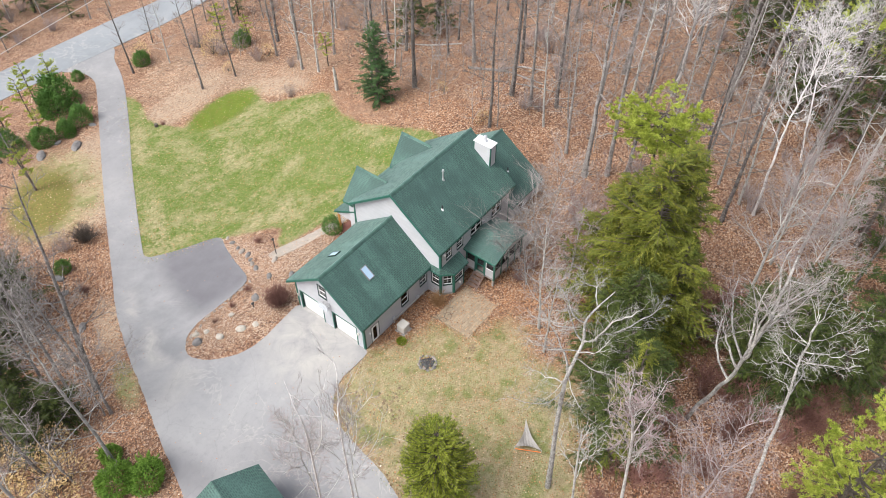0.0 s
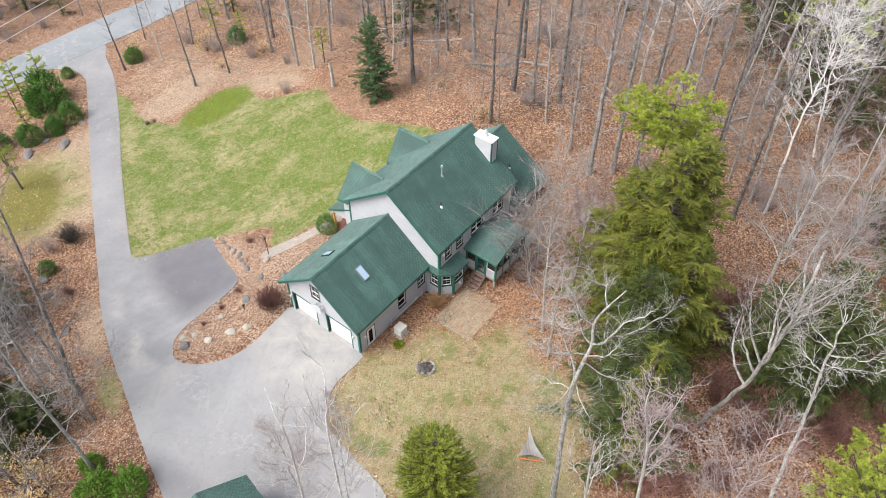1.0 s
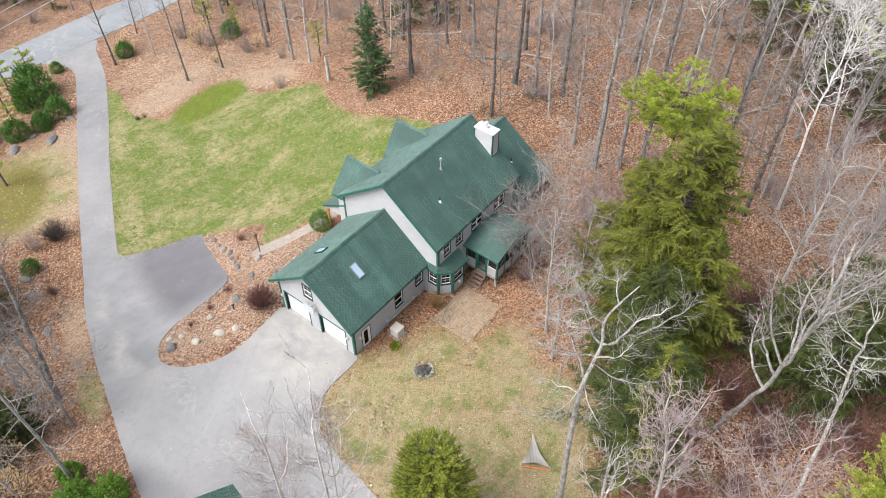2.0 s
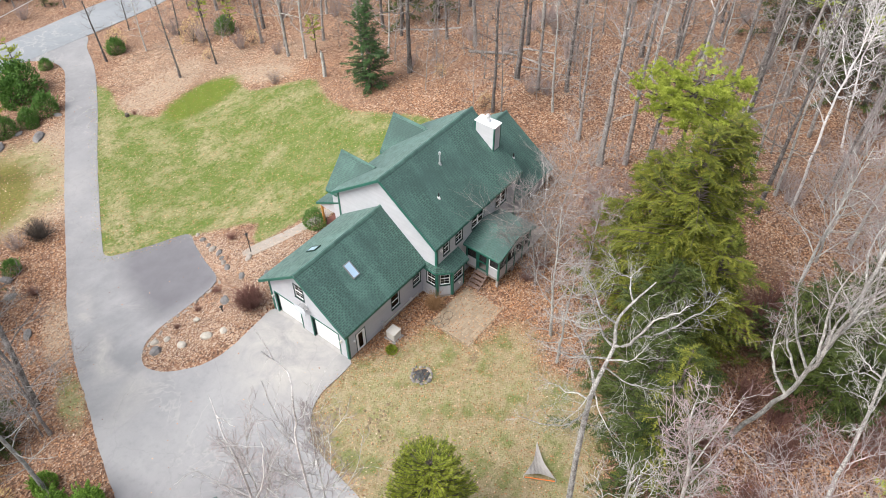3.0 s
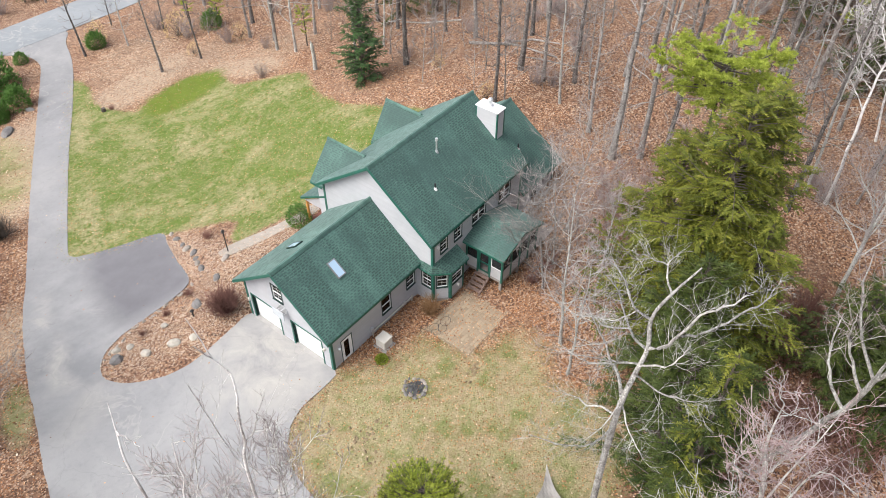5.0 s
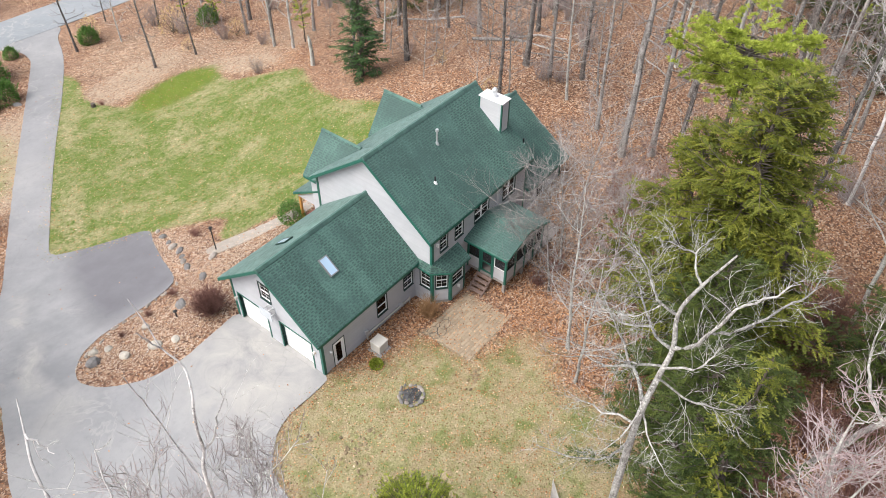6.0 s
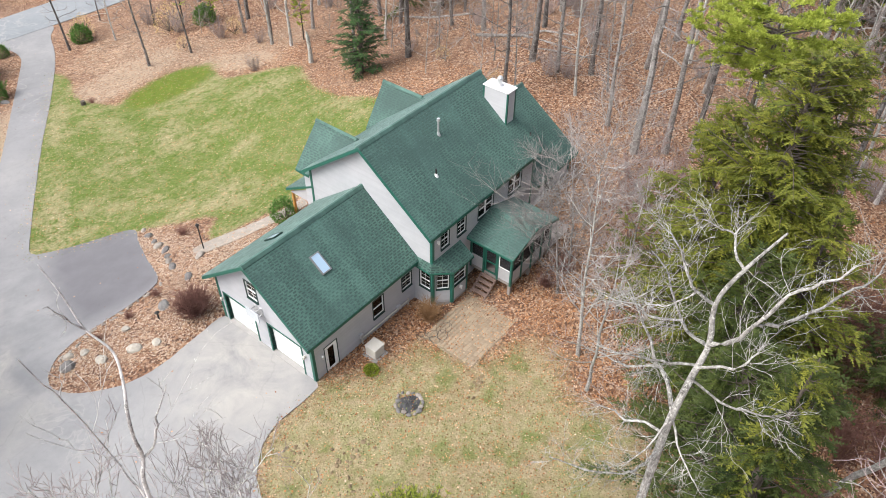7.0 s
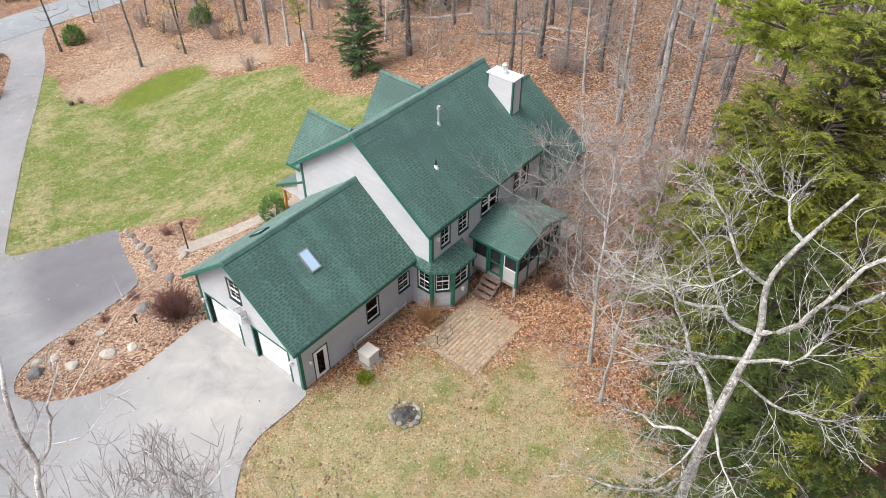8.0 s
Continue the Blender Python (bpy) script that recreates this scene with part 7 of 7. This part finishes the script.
put(bare_tree(136, 7.5, 0.08, 0.22, 22, 4.0, 8, 6, 0.35, 0.36, 0.12, (-0.6, 1.0), BARK, DARKTWIG, 0.007, "low wide-branching bare tree beside the screened porch"), 13.2, -6.4, 40)
sapling = put(bare_tree(137, 6.2, 0.035, 0.12, 16, 1.5, 5, 4, 0.8, 0.36, 0.1, (0.1, 0.1), REDTWIG, TWIG, 0.008, "thin reddish leafless sapling standing in leaf litter", "saplings behind the porch"), 19.5, -6.2, 0)
rng = random.Random(58)
for k in range(17):
    again(sapling, rng.uniform(16.5, 26), rng.uniform(-11, -6.0), rng.uniform(0, 360), rng.uniform(0.55, 1.15), (rng.gauss(0, 4), rng.gauss(0, 4)))
put(bare_tree(141, 20, 0.27, 0.45, 17, 3.4, 6, 5, 0.6, 0.32, 0.06, (0.0, 0.0), BARK, TWIG, 0.011, "tall grey forest tree with a pale foot"), 26.7, -3.9, 0)

for k, (x, y, h, s) in enumerate([(-14.3, 18.2, 13.5, 20), (-17.3, 17.6, 13.0, 150), (-15.6, 25.4, 12.0, 280), (-12.4, 30.6, 11.0, 60), (-15.6, 11.6, 9.0, 200)]):
    put(bare_tree(160 + k, h, 0.13, 0.3, 16, 3.6, 7, 5, 0.5, 0.42, 0.1, (-0.4, 0.5), BARK, BARK, 0.013, "grey leafless tree with wide twiggy limbs", "grey trees beyond the drive"), x, y, s)

# evergreens
put(hemlock(201, 17.2, 5.2, 400, HEMLOCK, "tall olive-green hemlock with dense drooping boughs", power=0.52), 14.4, -15.2, 0)
put(hemlock(206, 17.0, 4.6, 330, HEMLOCK, "tall olive-green hemlock with dense drooping boughs", power=0.52), 16.1, -15.9, 0)
put(hemlock(202, 13.2, 3.9, 270, HEMLOCK, "tall olive-green hemlock with dense drooping boughs", power=0.55), 15.6, -12.4, 0)
put(hemlock(205, 12.2, 3.3, 210, HEMLOCK, "olive-green hemlock in the thick of the evergreens", power=0.5), 13.2, -18.0, 0)
put(hemlock(203, 11.5, 3.7, 240, SHADEDHEMLOCK, "shaded dark green hemlock at the yard's edge", power=0.55), 10.0, -16.4, 0)
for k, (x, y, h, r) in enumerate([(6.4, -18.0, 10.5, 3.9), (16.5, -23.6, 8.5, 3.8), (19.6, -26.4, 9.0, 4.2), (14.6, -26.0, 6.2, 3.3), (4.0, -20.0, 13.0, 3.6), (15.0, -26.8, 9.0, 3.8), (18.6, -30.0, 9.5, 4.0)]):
    put(hemlock(210 + k, h, r, 170, SHADEDHEMLOCK, "dark hemlock growing under bare trees", group="understory hemlocks", power=0.55), x, y, 40 * k)
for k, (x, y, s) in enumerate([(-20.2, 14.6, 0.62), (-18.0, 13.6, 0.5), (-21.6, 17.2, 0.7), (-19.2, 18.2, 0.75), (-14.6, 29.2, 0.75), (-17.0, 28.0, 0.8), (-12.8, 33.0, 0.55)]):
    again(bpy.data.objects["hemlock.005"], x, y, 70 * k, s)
put(hemlock(207, 14.2, 1.5, 90, HEMLOCK, "slim hemlock with a bright yellow-green tip", power=0.5), 3.2, -19.8, 0)
put(pine(220, 15.5, 4.3, 0.76, PINE, "white pine with a bright yellow-green crown", 56, whorls=4, brush=28, thick=0.03), 20.3, -11.9, 0)
put(pine(221, 13.0, 4.4, 0.25, PINE, "bright green young pine in the woods' edge", 64, brush=18, thick=0.04), 6.6, -32.6, 0)
again(bpy.data.objects["pine.001"], 12.5, -36.0, 70, 0.95)
put(hemlock(223, 9.0, 3.1, 640, CEDARLEAF, "bushy olive-green cedar at the edge of the yard", "cedar", 0.27, 0.1, 0.02, lift=0.35, fine=4, gap=0.24, width=0.7, globe=True), -6.2, -12.1, 0)
put(hemlock(224, 9.6, 2.5, 280, SPRUCE, "dark green pointed spruce at the edge of the lawn", "spruce", 0.5, -0.1, 0.03, power=0.5, gap=0.22, width=0.5), 26.7, 22.2, 0)

# the leafless woods
KINDS = [bare_tree(300 + k, h, r, c, n, L, 4, 3, up, 0.26, 0.05, (0, 0), b, FARTWIG, 0.017, lab, "trees of the bare woods", far=True)
         for k, (h, r, c, n, L, up, b, lab) in enumerate([
             (19, 0.19, 0.2, 23, 2.9, 0.3, BARK, "slim grey leafless forest tree"), (17, 0.14, 0.14, 24, 2.7, 0.25, PALEBARK, "slim grey leafless forest tree"),
             (21, 0.21, 0.25, 23, 3.2, 0.4, WOODBARK, "tall dark grey leafless forest tree"), (12, 0.08, 0.1, 24, 2.6, 0.25, BARK, "thin pale leafless forest tree"),
             (18, 0.15, 0.18, 23, 2.8, 0.3, WOODBARK, "slim dark grey leafless forest tree"), (9, 0.05, 0.08, 16, 2.2, 0.3, BARK, "thin pale leafless forest sapling")])]
WOODS = [(28.5, -0.8), (30.7, 3.2), (33.3, 8.9), (27.8, 6.9), (27.3, 7.5), (30.6, 15.9), (30.7, 20.2), (34.2, 26.3), (38.2, 27.8), (34.3, 3.9), (38.0, 0.9), (44.4, 1.3), (41.1, -1.4),
         (35.4, -12.3), (46.5, -9.9), (46.2, -12.8), (44.2, -4.5), (29.1, 34.4), (33.0, 28.4), (38.9, 31.3), (38.1, 17.3), (19.8, 46.0), (21.7, 55.4), (24.1, 44.7), (-3.6, 45.2),
         (-16.4, 16.0), (-14.9, 14.9), (-17.9, 7.6), (-15.2, 25.4), (17.3, 57.3), (28.0, -5.6), (29.6, -7.0)]
rng = random.Random(77)


def wooded(x, y):
    if (-2 < x < 27 and -32 < y < -9) or math.hypot(x - 22, y - 2) < 6 or not inside((x, y), WIDE) or inside((x, y), CLEAR) or 62.5 < y < 77:
        return False
    return True


WIDE = [(-34, 6), (-30, 30), (10, 102), (28, 92), (60, 36), (84, -10), (76, -26), (14, -44), (-16, -24)]
CLEAR = [(-26, -24), (-4, -24), (6, -15), (14, -8), (24, -9), (25, -3), (26, 6), (27, 16), (28, 24), (29, 33), (26, 44), (25, 58), (22, 64), (2, 64), (-3, 52), (-9, 40), (-14, 27), (-19, 14), (-22, 2)]
spots = list(WOODS)
tries = 0
while len(spots) < 228 and tries < 12000:
    tries += 1
    x, y = rng.uniform(-38, 84), rng.uniform(-40, 96)
    if x < 10 and (y < 30 and rng.random() < 0.5):
        continue
    gap = 2.5 + 0.02 * max(0, x - 30) + (1.0 if x < 15 else 0) + (0.8 if 40 < y < 77 else 0)
    if wooded(x, y) and math.hypot(x + 18, y + 22) > 9 and all((x - a) ** 2 + (y - b) ** 2 > gap * gap for a, b in spots):
        spots.append((x, y))
for k, (x, y) in enumerate(spots):
    kind = KINDS[k % 6] if k >= len(WOODS) else KINDS[(0, 2, 1, 4, 2)[k % 5]]
    near_road = y > 40 and x < 30
    s = rng.uniform(0.8, 1.15) * (0.62 if near_road else 1.0)
    tilt = (rng.gauss(0, 2.0), rng.gauss(0, 2.0))
    (put if k < 6 else again)(KINDS[k] if k < 6 else kind, x, y, rng.uniform(0, 360), s, tilt)
done = 0
while done < 70:
    x, y = rng.uniform(25, 62), rng.uniform(-14, 52)
    if wooded(x, y) and all((x - a) ** 2 + (y - b) ** 2 > 1.2 for a, b in spots):
        again(KINDS[5], x, y, rng.uniform(0, 360), rng.uniform(0.35, 0.75), (rng.gauss(0, 5), rng.gauss(0, 5)))
        done += 1

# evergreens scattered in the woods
wood_hemlock = put(hemlock(240, 12, 2.8, 90, SHADEDHEMLOCK, "young hemlock among bare trees", group="hemlocks in the woods", fine=3, gap=0.4, width=0.62), 44, 27, 0)
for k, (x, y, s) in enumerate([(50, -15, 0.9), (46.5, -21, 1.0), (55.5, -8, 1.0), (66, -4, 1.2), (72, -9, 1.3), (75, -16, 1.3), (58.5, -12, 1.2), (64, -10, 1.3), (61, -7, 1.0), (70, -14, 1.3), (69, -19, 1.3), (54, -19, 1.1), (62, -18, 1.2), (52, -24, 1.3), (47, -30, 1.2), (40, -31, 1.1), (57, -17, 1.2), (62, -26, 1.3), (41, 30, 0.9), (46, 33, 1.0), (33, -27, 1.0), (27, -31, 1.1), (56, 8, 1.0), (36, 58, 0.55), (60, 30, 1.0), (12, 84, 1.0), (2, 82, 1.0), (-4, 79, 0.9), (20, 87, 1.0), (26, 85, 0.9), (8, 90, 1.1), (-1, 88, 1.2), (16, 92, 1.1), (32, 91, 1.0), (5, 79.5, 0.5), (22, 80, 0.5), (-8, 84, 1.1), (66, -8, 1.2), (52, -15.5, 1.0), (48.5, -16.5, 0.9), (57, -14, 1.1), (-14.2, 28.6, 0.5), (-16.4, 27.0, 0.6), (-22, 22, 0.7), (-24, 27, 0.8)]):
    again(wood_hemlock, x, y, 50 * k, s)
wood_pine = put(pine(241, 12, 2.8, 0.3, PINE, "young bright pine among bare trees", 26, group="young pines in the woods", brush=6, thick=0.12), 55, -30, 0)
for k, (x, y, s) in enumerate([(49, -19, 1.2), (60, -33, 1.3), (53, -13, 0.9), (30.8, 34.4, 0.4), (44, -36, 1.0), (-0.5, 56.0, 0.55), (3.6, 58.5, 0.5), (8.4, 60.2, 0.5), (2.2, 53.2, 0.36), (29, 53, 0.5), (31, 50, 0.35), (5.8, 61.5, 0.5), (-3.6, 45.0, 0.5), (-24.0, 16.0, 0.6)]):
    again(wood_pine, x, y, 70 * k, s)

# low growth along the drive's outer edge
for k, (x, y, s) in enumerate([(-22.5, 20.0, 0.7), (-17.6, 24.6, 0.45), (-14.5, 31.0, 0.5), (-20.8, 12.6, 0.5)]):
    again(wood_hemlock, x, y, 80 * k, s)
for k, (x, y, s) in enumerate([(-16.0, 11.8, 0.7), (-17.4, 13.6, 0.8), (-15.0, 19.4, 0.8), (-13.4, 24.8, 0.8), (-18.0, 22.0, 0.9), (-12.6, 29.0, 0.7), (-20.5, 8.2, 0.9), (-16.4, 28.0, 0.9), (-19.6, 27.0, 1.0)]):
    again(KINDS[5 if k % 2 else 3], x, y, 77 * k, s)

# shrubs
put(leafy_shrub(401, 1.0, 1.4, SHRUBGREEN, "clipped dark green shrub by the porch", 1700, 0.14), 8.1, 11.35, 0)
ever = leafy_shrub(402, 1.5, 2.0, SHRUBGREEN, "rounded green shrub beside the drive", 2200, 0.2, group="evergreen shrubs by the drive", shoots=0.38)
put(ever, 6.9, 52.8, 0)
for k, (x, y, s) in enumerate([(4.5, 52.2, 0.8), (7.6, 59.2, 1.7), (6.0, 57.3, 1.4), (1.6, 52.4, 1.0), (19.4, 58.2, 0.85), (12.3, 62.3, 0.6), (-8.6, 31.0, 0.55), (30.4, 50.6, 0.9), (4.4, 51.4, 0.5), (-1.5, 55, 1.2)]):
    again(ever, x, y, 47 * k, s)
juniper = put(leafy_shrub(403, 1.35, 1.5, JUNIPERLEAF, "bright green juniper at the drive's edge", 3000, 0.17, "juniper", "junipers at the drive", 0.42), -17.2, 4.6, 0)
for k, (x, y, s) in enumerate([(-18.6, 6.0, 1.0), (-17.8, 8.0, 0.6)]):
    again(juniper, x, y, 100 * k, s)
put(twig_shrub(411, 1.5, 1.6, REDTWIG, "dense red-brown leafless shrub at the garage corner", 420, 9, 0.014), -0.95, 8.9, 0)
put(leafy_shrub(404, 0.4, 0.28, CEDARLEAF, "low yellow-green spreading shrub beside the heat pump", 900, 0.09, shoots=0.35), 2.3, -1.75, 0)
put(twig_shrub(416, 1.0, 1.3, STRAWSTEM, "dried orange-tan ornamental grass beside the bay window", 260, 5, 0.009, "ornamental_grass"), 7.1, -1.75, 0)
red = put(twig_shrub(412, 1.0, 1.1, REDTWIG, "low red-brown leafless shrub in leaf litter", 70, 7, 0.012, group="low red shrubs"), -9.1, 26.8, 0)
for k, (x, y, s) in enumerate([(-1.2, 12.6, 0.6), (-3.2, 12.4, 0.5), (-5.2, 12.2, 0.45), (3.6, 16.8, 0.7), (13.2, -5.6, 1.0), (14.8, -5.8, 1.1), (12.0, 43.6, 0.5)]):
    again(red, x, y, 33 * k, s)
put(twig_shrub(417, 2.0, 1.7, DARKBARK, "dense dark brown leafless shrub at the edge of the drive", 260, 9, 0.012), -5.0, 33.2, 0)
brush = put(twig_shrub(413, 1.9, 2.2, TWIG, "grey-brown leafless thicket of thin stems", 50, 5, 0.013, "thicket", group="leafless thickets"), -7.0, 33.5, 0)
redbrush = put(twig_shrub(414, 1.6, 2.4, REDTWIG, "reddish leafless thicket under the trees", 80, 5, 0.012, "thicket", group="leafless thickets"), 6.0, -21.5, 0)
for k, (x, y, s) in enumerate([(7.2, -20.6, 1.1), (4.6, -23.2, 1.2), (8.8, -21.6, 1.0), (2.8, -20.2, 1.0), (11.4, -19.4, 1.0), (2.0, -24.4, 1.2), (6.6, -25.6, 1.2), (0.2, -20.8, 0.9), (-0.6, -24.6, 1.1), (12.2, -22.6, 1.0), (17.5, -18.6, 1.1), (19.4, -16.4, 1.0)]):
    again(redbrush, x, y, 53 * k, s)
rng = random.Random(92)
for _ in range(34):
    again(redbrush, rng.uniform(2.0, 21), rng.uniform(-33, -19.5), rng.uniform(0, 360), rng.uniform(0.9, 1.5))
rng = random.Random(91)
done = 0
while done < 108:
    x, y = rng.uniform(-26, 60), rng.uniform(-38, 92)
    if 63 < y < 77 or (y > 62 and x > 40):
        continue
    if inside((x, y), CLEAR) and not (9 < x < 24 and -12 < y < -5.5) and not (24 < y and rng.random() < 0.25 and not inside((x, y), LAWN) and not inside((x, y), DRIVE)):
        continue
    if inside((x, y), DRIVE) or inside((x, y), LAWN) or (17 < x < 24 and -2 < y < 9) or math.hypot(x + 16, y + 4.4) < 6 or math.hypot(x + 16, y + 21) < 7:
        continue
    again(redbrush if (y < -17 and rng.random() < 0.6) else brush, x, y, rng.uniform(0, 360), rng.uniform(0.5, 1.2))
    done += 1
gold = put(leafy_shrub(415, 1.3, 2.6, YELLOWLEAF, "sapling holding pale old yellow leaves", 420, 0.16, "beech_sapling", "saplings with old leaves"), 20.5, 59.8, 0)
for k, (x, y, s) in enumerate([(26.5, 52.0, 1.3), (4.8, 54.0, 0.5), (27.6, 8.6, 0.6), (31.0, 16.5, 0.5), (-21.5, 10.5, 1.4), (-23, 13, 1.4), (-22, 7.5, 1.2), (-19.8, 12.0, 1.1), (-20.6, 9.0, 1.2), (-24, 10, 1.4), (-21.8, 14.6, 1.0), (30.0, 45.0, 0.8), (24.5, 46.5, 0.6)]):
    again(gold, x, y, 61 * k, s)

# snag and fallen logs
snag = thing("broken_snag", (26.7, 28.9, gz(26.7, 28.9)), "short broken pale tree stub at the lawn's edge", "snag")
t = Tubes()
t.tube([Vector((0, 0, -0.2)), Vector((0.05, 0, 1.2)), Vector((0.0, 0.06, 2.6)), Vector((-0.04, 0.1, 3.1))], [0.24, 0.19, 0.17, 0.05], 9)
t.make("stub", PALEBARK, snag)
for k, ((x0, y0), (x1, y1), r) in enumerate([((36.5, 16.9), (36.9, 7.3), 0.16), ((37.2, 13.3), (39.3, 8.4), 0.12), ((34.5, 12.0), (36.6, 5.0), 0.1), ((40, -13), (43.5, -7), 0.13), ((38, -9), (47, -14), 0.12), ((20, -18), (23, -12.5), 0.14), ((15.6, -19.9), (21.0, -21.9), 0.2), ((42, 22), (39, 30), 0.12)]):
    log = thing("fallen_log", ((x0 + x1) / 2, (y0 + y1) / 2, gz((x0 + x1) / 2, (y0 + y1) / 2)), "weathered fallen log lying in leaf litter", "log", "fallen logs")
    t = Tubes()
    ctr = log.location
    t.tube([Vector((x0, y0, gz(x0, y0) + r * 0.8)) - ctr, Vector(((x0 + x1) / 2 + 0.1, (y0 + y1) / 2, gz((x0 + x1) / 2, (y0 + y1) / 2) + r)) - ctr, Vector((x1, y1, gz(x1, y1) + r * 0.8)) - ctr], [r, r * 0.85, r * 0.5], 8)
    t.make("trunk", DARKBARK if r == 0.2 else BARK, log)
stump = part("stump", rod(rod(bmesh.new(), (0, 0, -0.2), (0, 0, 0.35), 0.25, 0.2, 10), (0.16, 0.1, -0.1), (0.05, 0.03, 0.2), 0.12, 0.06, 6), DARKBARK)
stump.matrix_basis = pose(11.3, 44.0, gz(11.3, 44))
tagged(stump, "small dark weathered stump at the lawn's edge", "stump")

# fallen leaves
def scatter(name, n, box_, size, label, seed, keep, mat=None, slim=1.0, category="leaves"):
    r = np.random.RandomState(seed)
    x, y = r.uniform(box_[0], box_[1], n), r.uniform(box_[2], box_[3], n)
    ok = r.rand(n) < keep(x, y)
    x, y = x[ok], y[ok]
    n = len(x)
    z = terrain(x, y) + r.uniform(0.03, 0.09, n)
    a, ln = r.uniform(0, 6.283, n), r.uniform(0.6, 1.4, n) * size
    w = ln * r.uniform(0.5, 0.8, n) * slim
    ca, sa = np.cos(a), np.sin(a)
    t1, t2 = r.uniform(-0.4, 0.4, n) * ln, r.uniform(-0.4, 0.4, n) * w
    quads = []
    for su, sv in ((-0.5, 0), (0, -0.5), (0.5, 0), (0, 0.5)):
        quads.append(np.stack([x + su * ln * ca - sv * w * sa, y + su * ln * sa + sv * w * ca, z + su * t1 + sv * t2], 1))
    v = np.stack(quads, 1).reshape(-1, 3)
    me = bpy.data.meshes.new(name)
    me.from_pydata(v.tolist(), [], np.arange(4 * n).reshape(-1, 4).tolist())
    me.materials.append(mat or LITTER)
    tagged(new(name, me), label, category, kind="stuff")


HOUSE = [(-0.1, 0.3), (7.6, 0.3), (7.6, -1.6), (17.5, -1.6), (22.5, -1.6), (22.5, 7.9), (17, 11), (8, 11), (7.6, 7.6), (-0.1, 7.6)]


def leaf_density(x, y):
    d = np.full(x.shape, 1.0)
    d -= 0.94 * weight(x, y, DRIVE, 0.25) ** 0.5
    d = d * (1 - 0.985 * weight(x, y, LAWN, 1.0)) * (1 - 0.93 * weight(x, y, YARD, 1.0)) * (1 - 0.45 * weight(x, y, [(5.8, -5.75), (11, -5.75), (11, -2.25), (5.8, -2.25)], 0.3))
    d[weight(x, y, HOUSE, 0.01) > 0.5] = 0
    d[(y > 66) & (y < 74)] = 0
    d = np.where((x > -9.5) & (x < 9) & (y > 6.5) & (y < 22), d * 0.1, d)
    return np.where(weight(x, y, DRIVE, 0.25) > 0.6, 0.005, d)


def forest_density(x, y):
    return leaf_density(x, y) * (1 - weight(x, y, [(-1, 1), (-1, -3), (4, -14), (16, -14), (18, 1)], 1.5))


scatter("fallen_leaves", 100000, (-24, 30, -40, 34), 0.1, "dry fallen leaves scattered over grass and litter", 1, leaf_density)
scatter("fallen_leaves", 100000, (-24, 62, -38, 62), 0.125, "dry fallen leaves carpeting the woods", 2, forest_density, BROWNLITTER)

def bank_density(x, y):
    d = (1 - weight(x, y, YARD, 1.0) * 0.9) * (1 - 0.75 * weight(x, y, [(5.8, -5.75), (11, -5.75), (11, -2.25), (5.8, -2.25)], 0.3))
    d[weight(x, y, HOUSE, 0.01) > 0.5] = 0
    return np.where(weight(x, y, DRIVE, 0.25) > 0.5, 0.0, d)


scatter("fallen_leaves", 26000, (0.3, 15, -14, 0.2), 0.085, "small orange-brown leaves banked along the house", 4, bank_density)


def bed_density(x, y):
    d = np.maximum.reduce([blob(x, y, -4.0, 10.6, 5.2, 2.3, -28), blob(x, y, 1.6, 15.0, 1.8, 5.6), blob(x, y, 0.6, 10.0, 2.6, 2.6), blob(x, y, 6.0, 10.6, 5.5, 1.8, -20)])
    d = d * (1 - weight(x, y, LAWN, 0.4)) * (1 - 0.8 * weight(x, y, WALKWAY, 0.3))
    d[weight(x, y, HOUSE, 0.01) > 0.5] = 0
    return np.where(weight(x, y, DRIVE, 0.25) > 0.55, 0.0, np.clip(1.3 * d, 0, 1))


scatter("fallen_leaves", 76000, (-9.5, 12, 6.5, 22), 0.07, "pale tan leaves and wood chips over the planted beds", 6, bed_density, PALELITTER, 0.8)


def grass_density(x, y):
    return 0.75 * weight(x, y, LAWN, 0.6) + weight(x, y, YARD, 0.6)


scatter("fallen_leaves", 40000, (-9, 26, -21, 54), 0.085, "small pale leaves scattered over the grass", 3, grass_density)

scatter("grass_tufts", 80000, (-9, 26, -21, 54), 0.11, "short green and straw-coloured blades of grass", 5, grass_density, GRASSTUFT, 0.4, "grass")

# patio pavers
rng = random.Random(31)
pav = []
for w in (0.21, 0.3, 0.39):
    bm = boxes(((0.009, 0.009, 0.0), (w - 0.009, 0.207, 0.05)), bevel=0.008)
    me = bpy.data.meshes.new("paver")
    bm.to_mesh(me)
    bm.free()
    me.materials.append(PAVER)
    pav.append((w, me))
for row in range(15):
    x = 0.03 + rng.uniform(0, 0.15)
    while x < 5.0:
        w, me = rng.choice(pav)
        if x + w > 5.18:
            break
        piece("paver", me, patio, pose(x, 0.06 + row * 0.225, 0.008 + rng.uniform(-0.006, 0.006), rng.gauss(0, 0.5), rng.gauss(0, 0.5), 0))
        x += w + 0.004
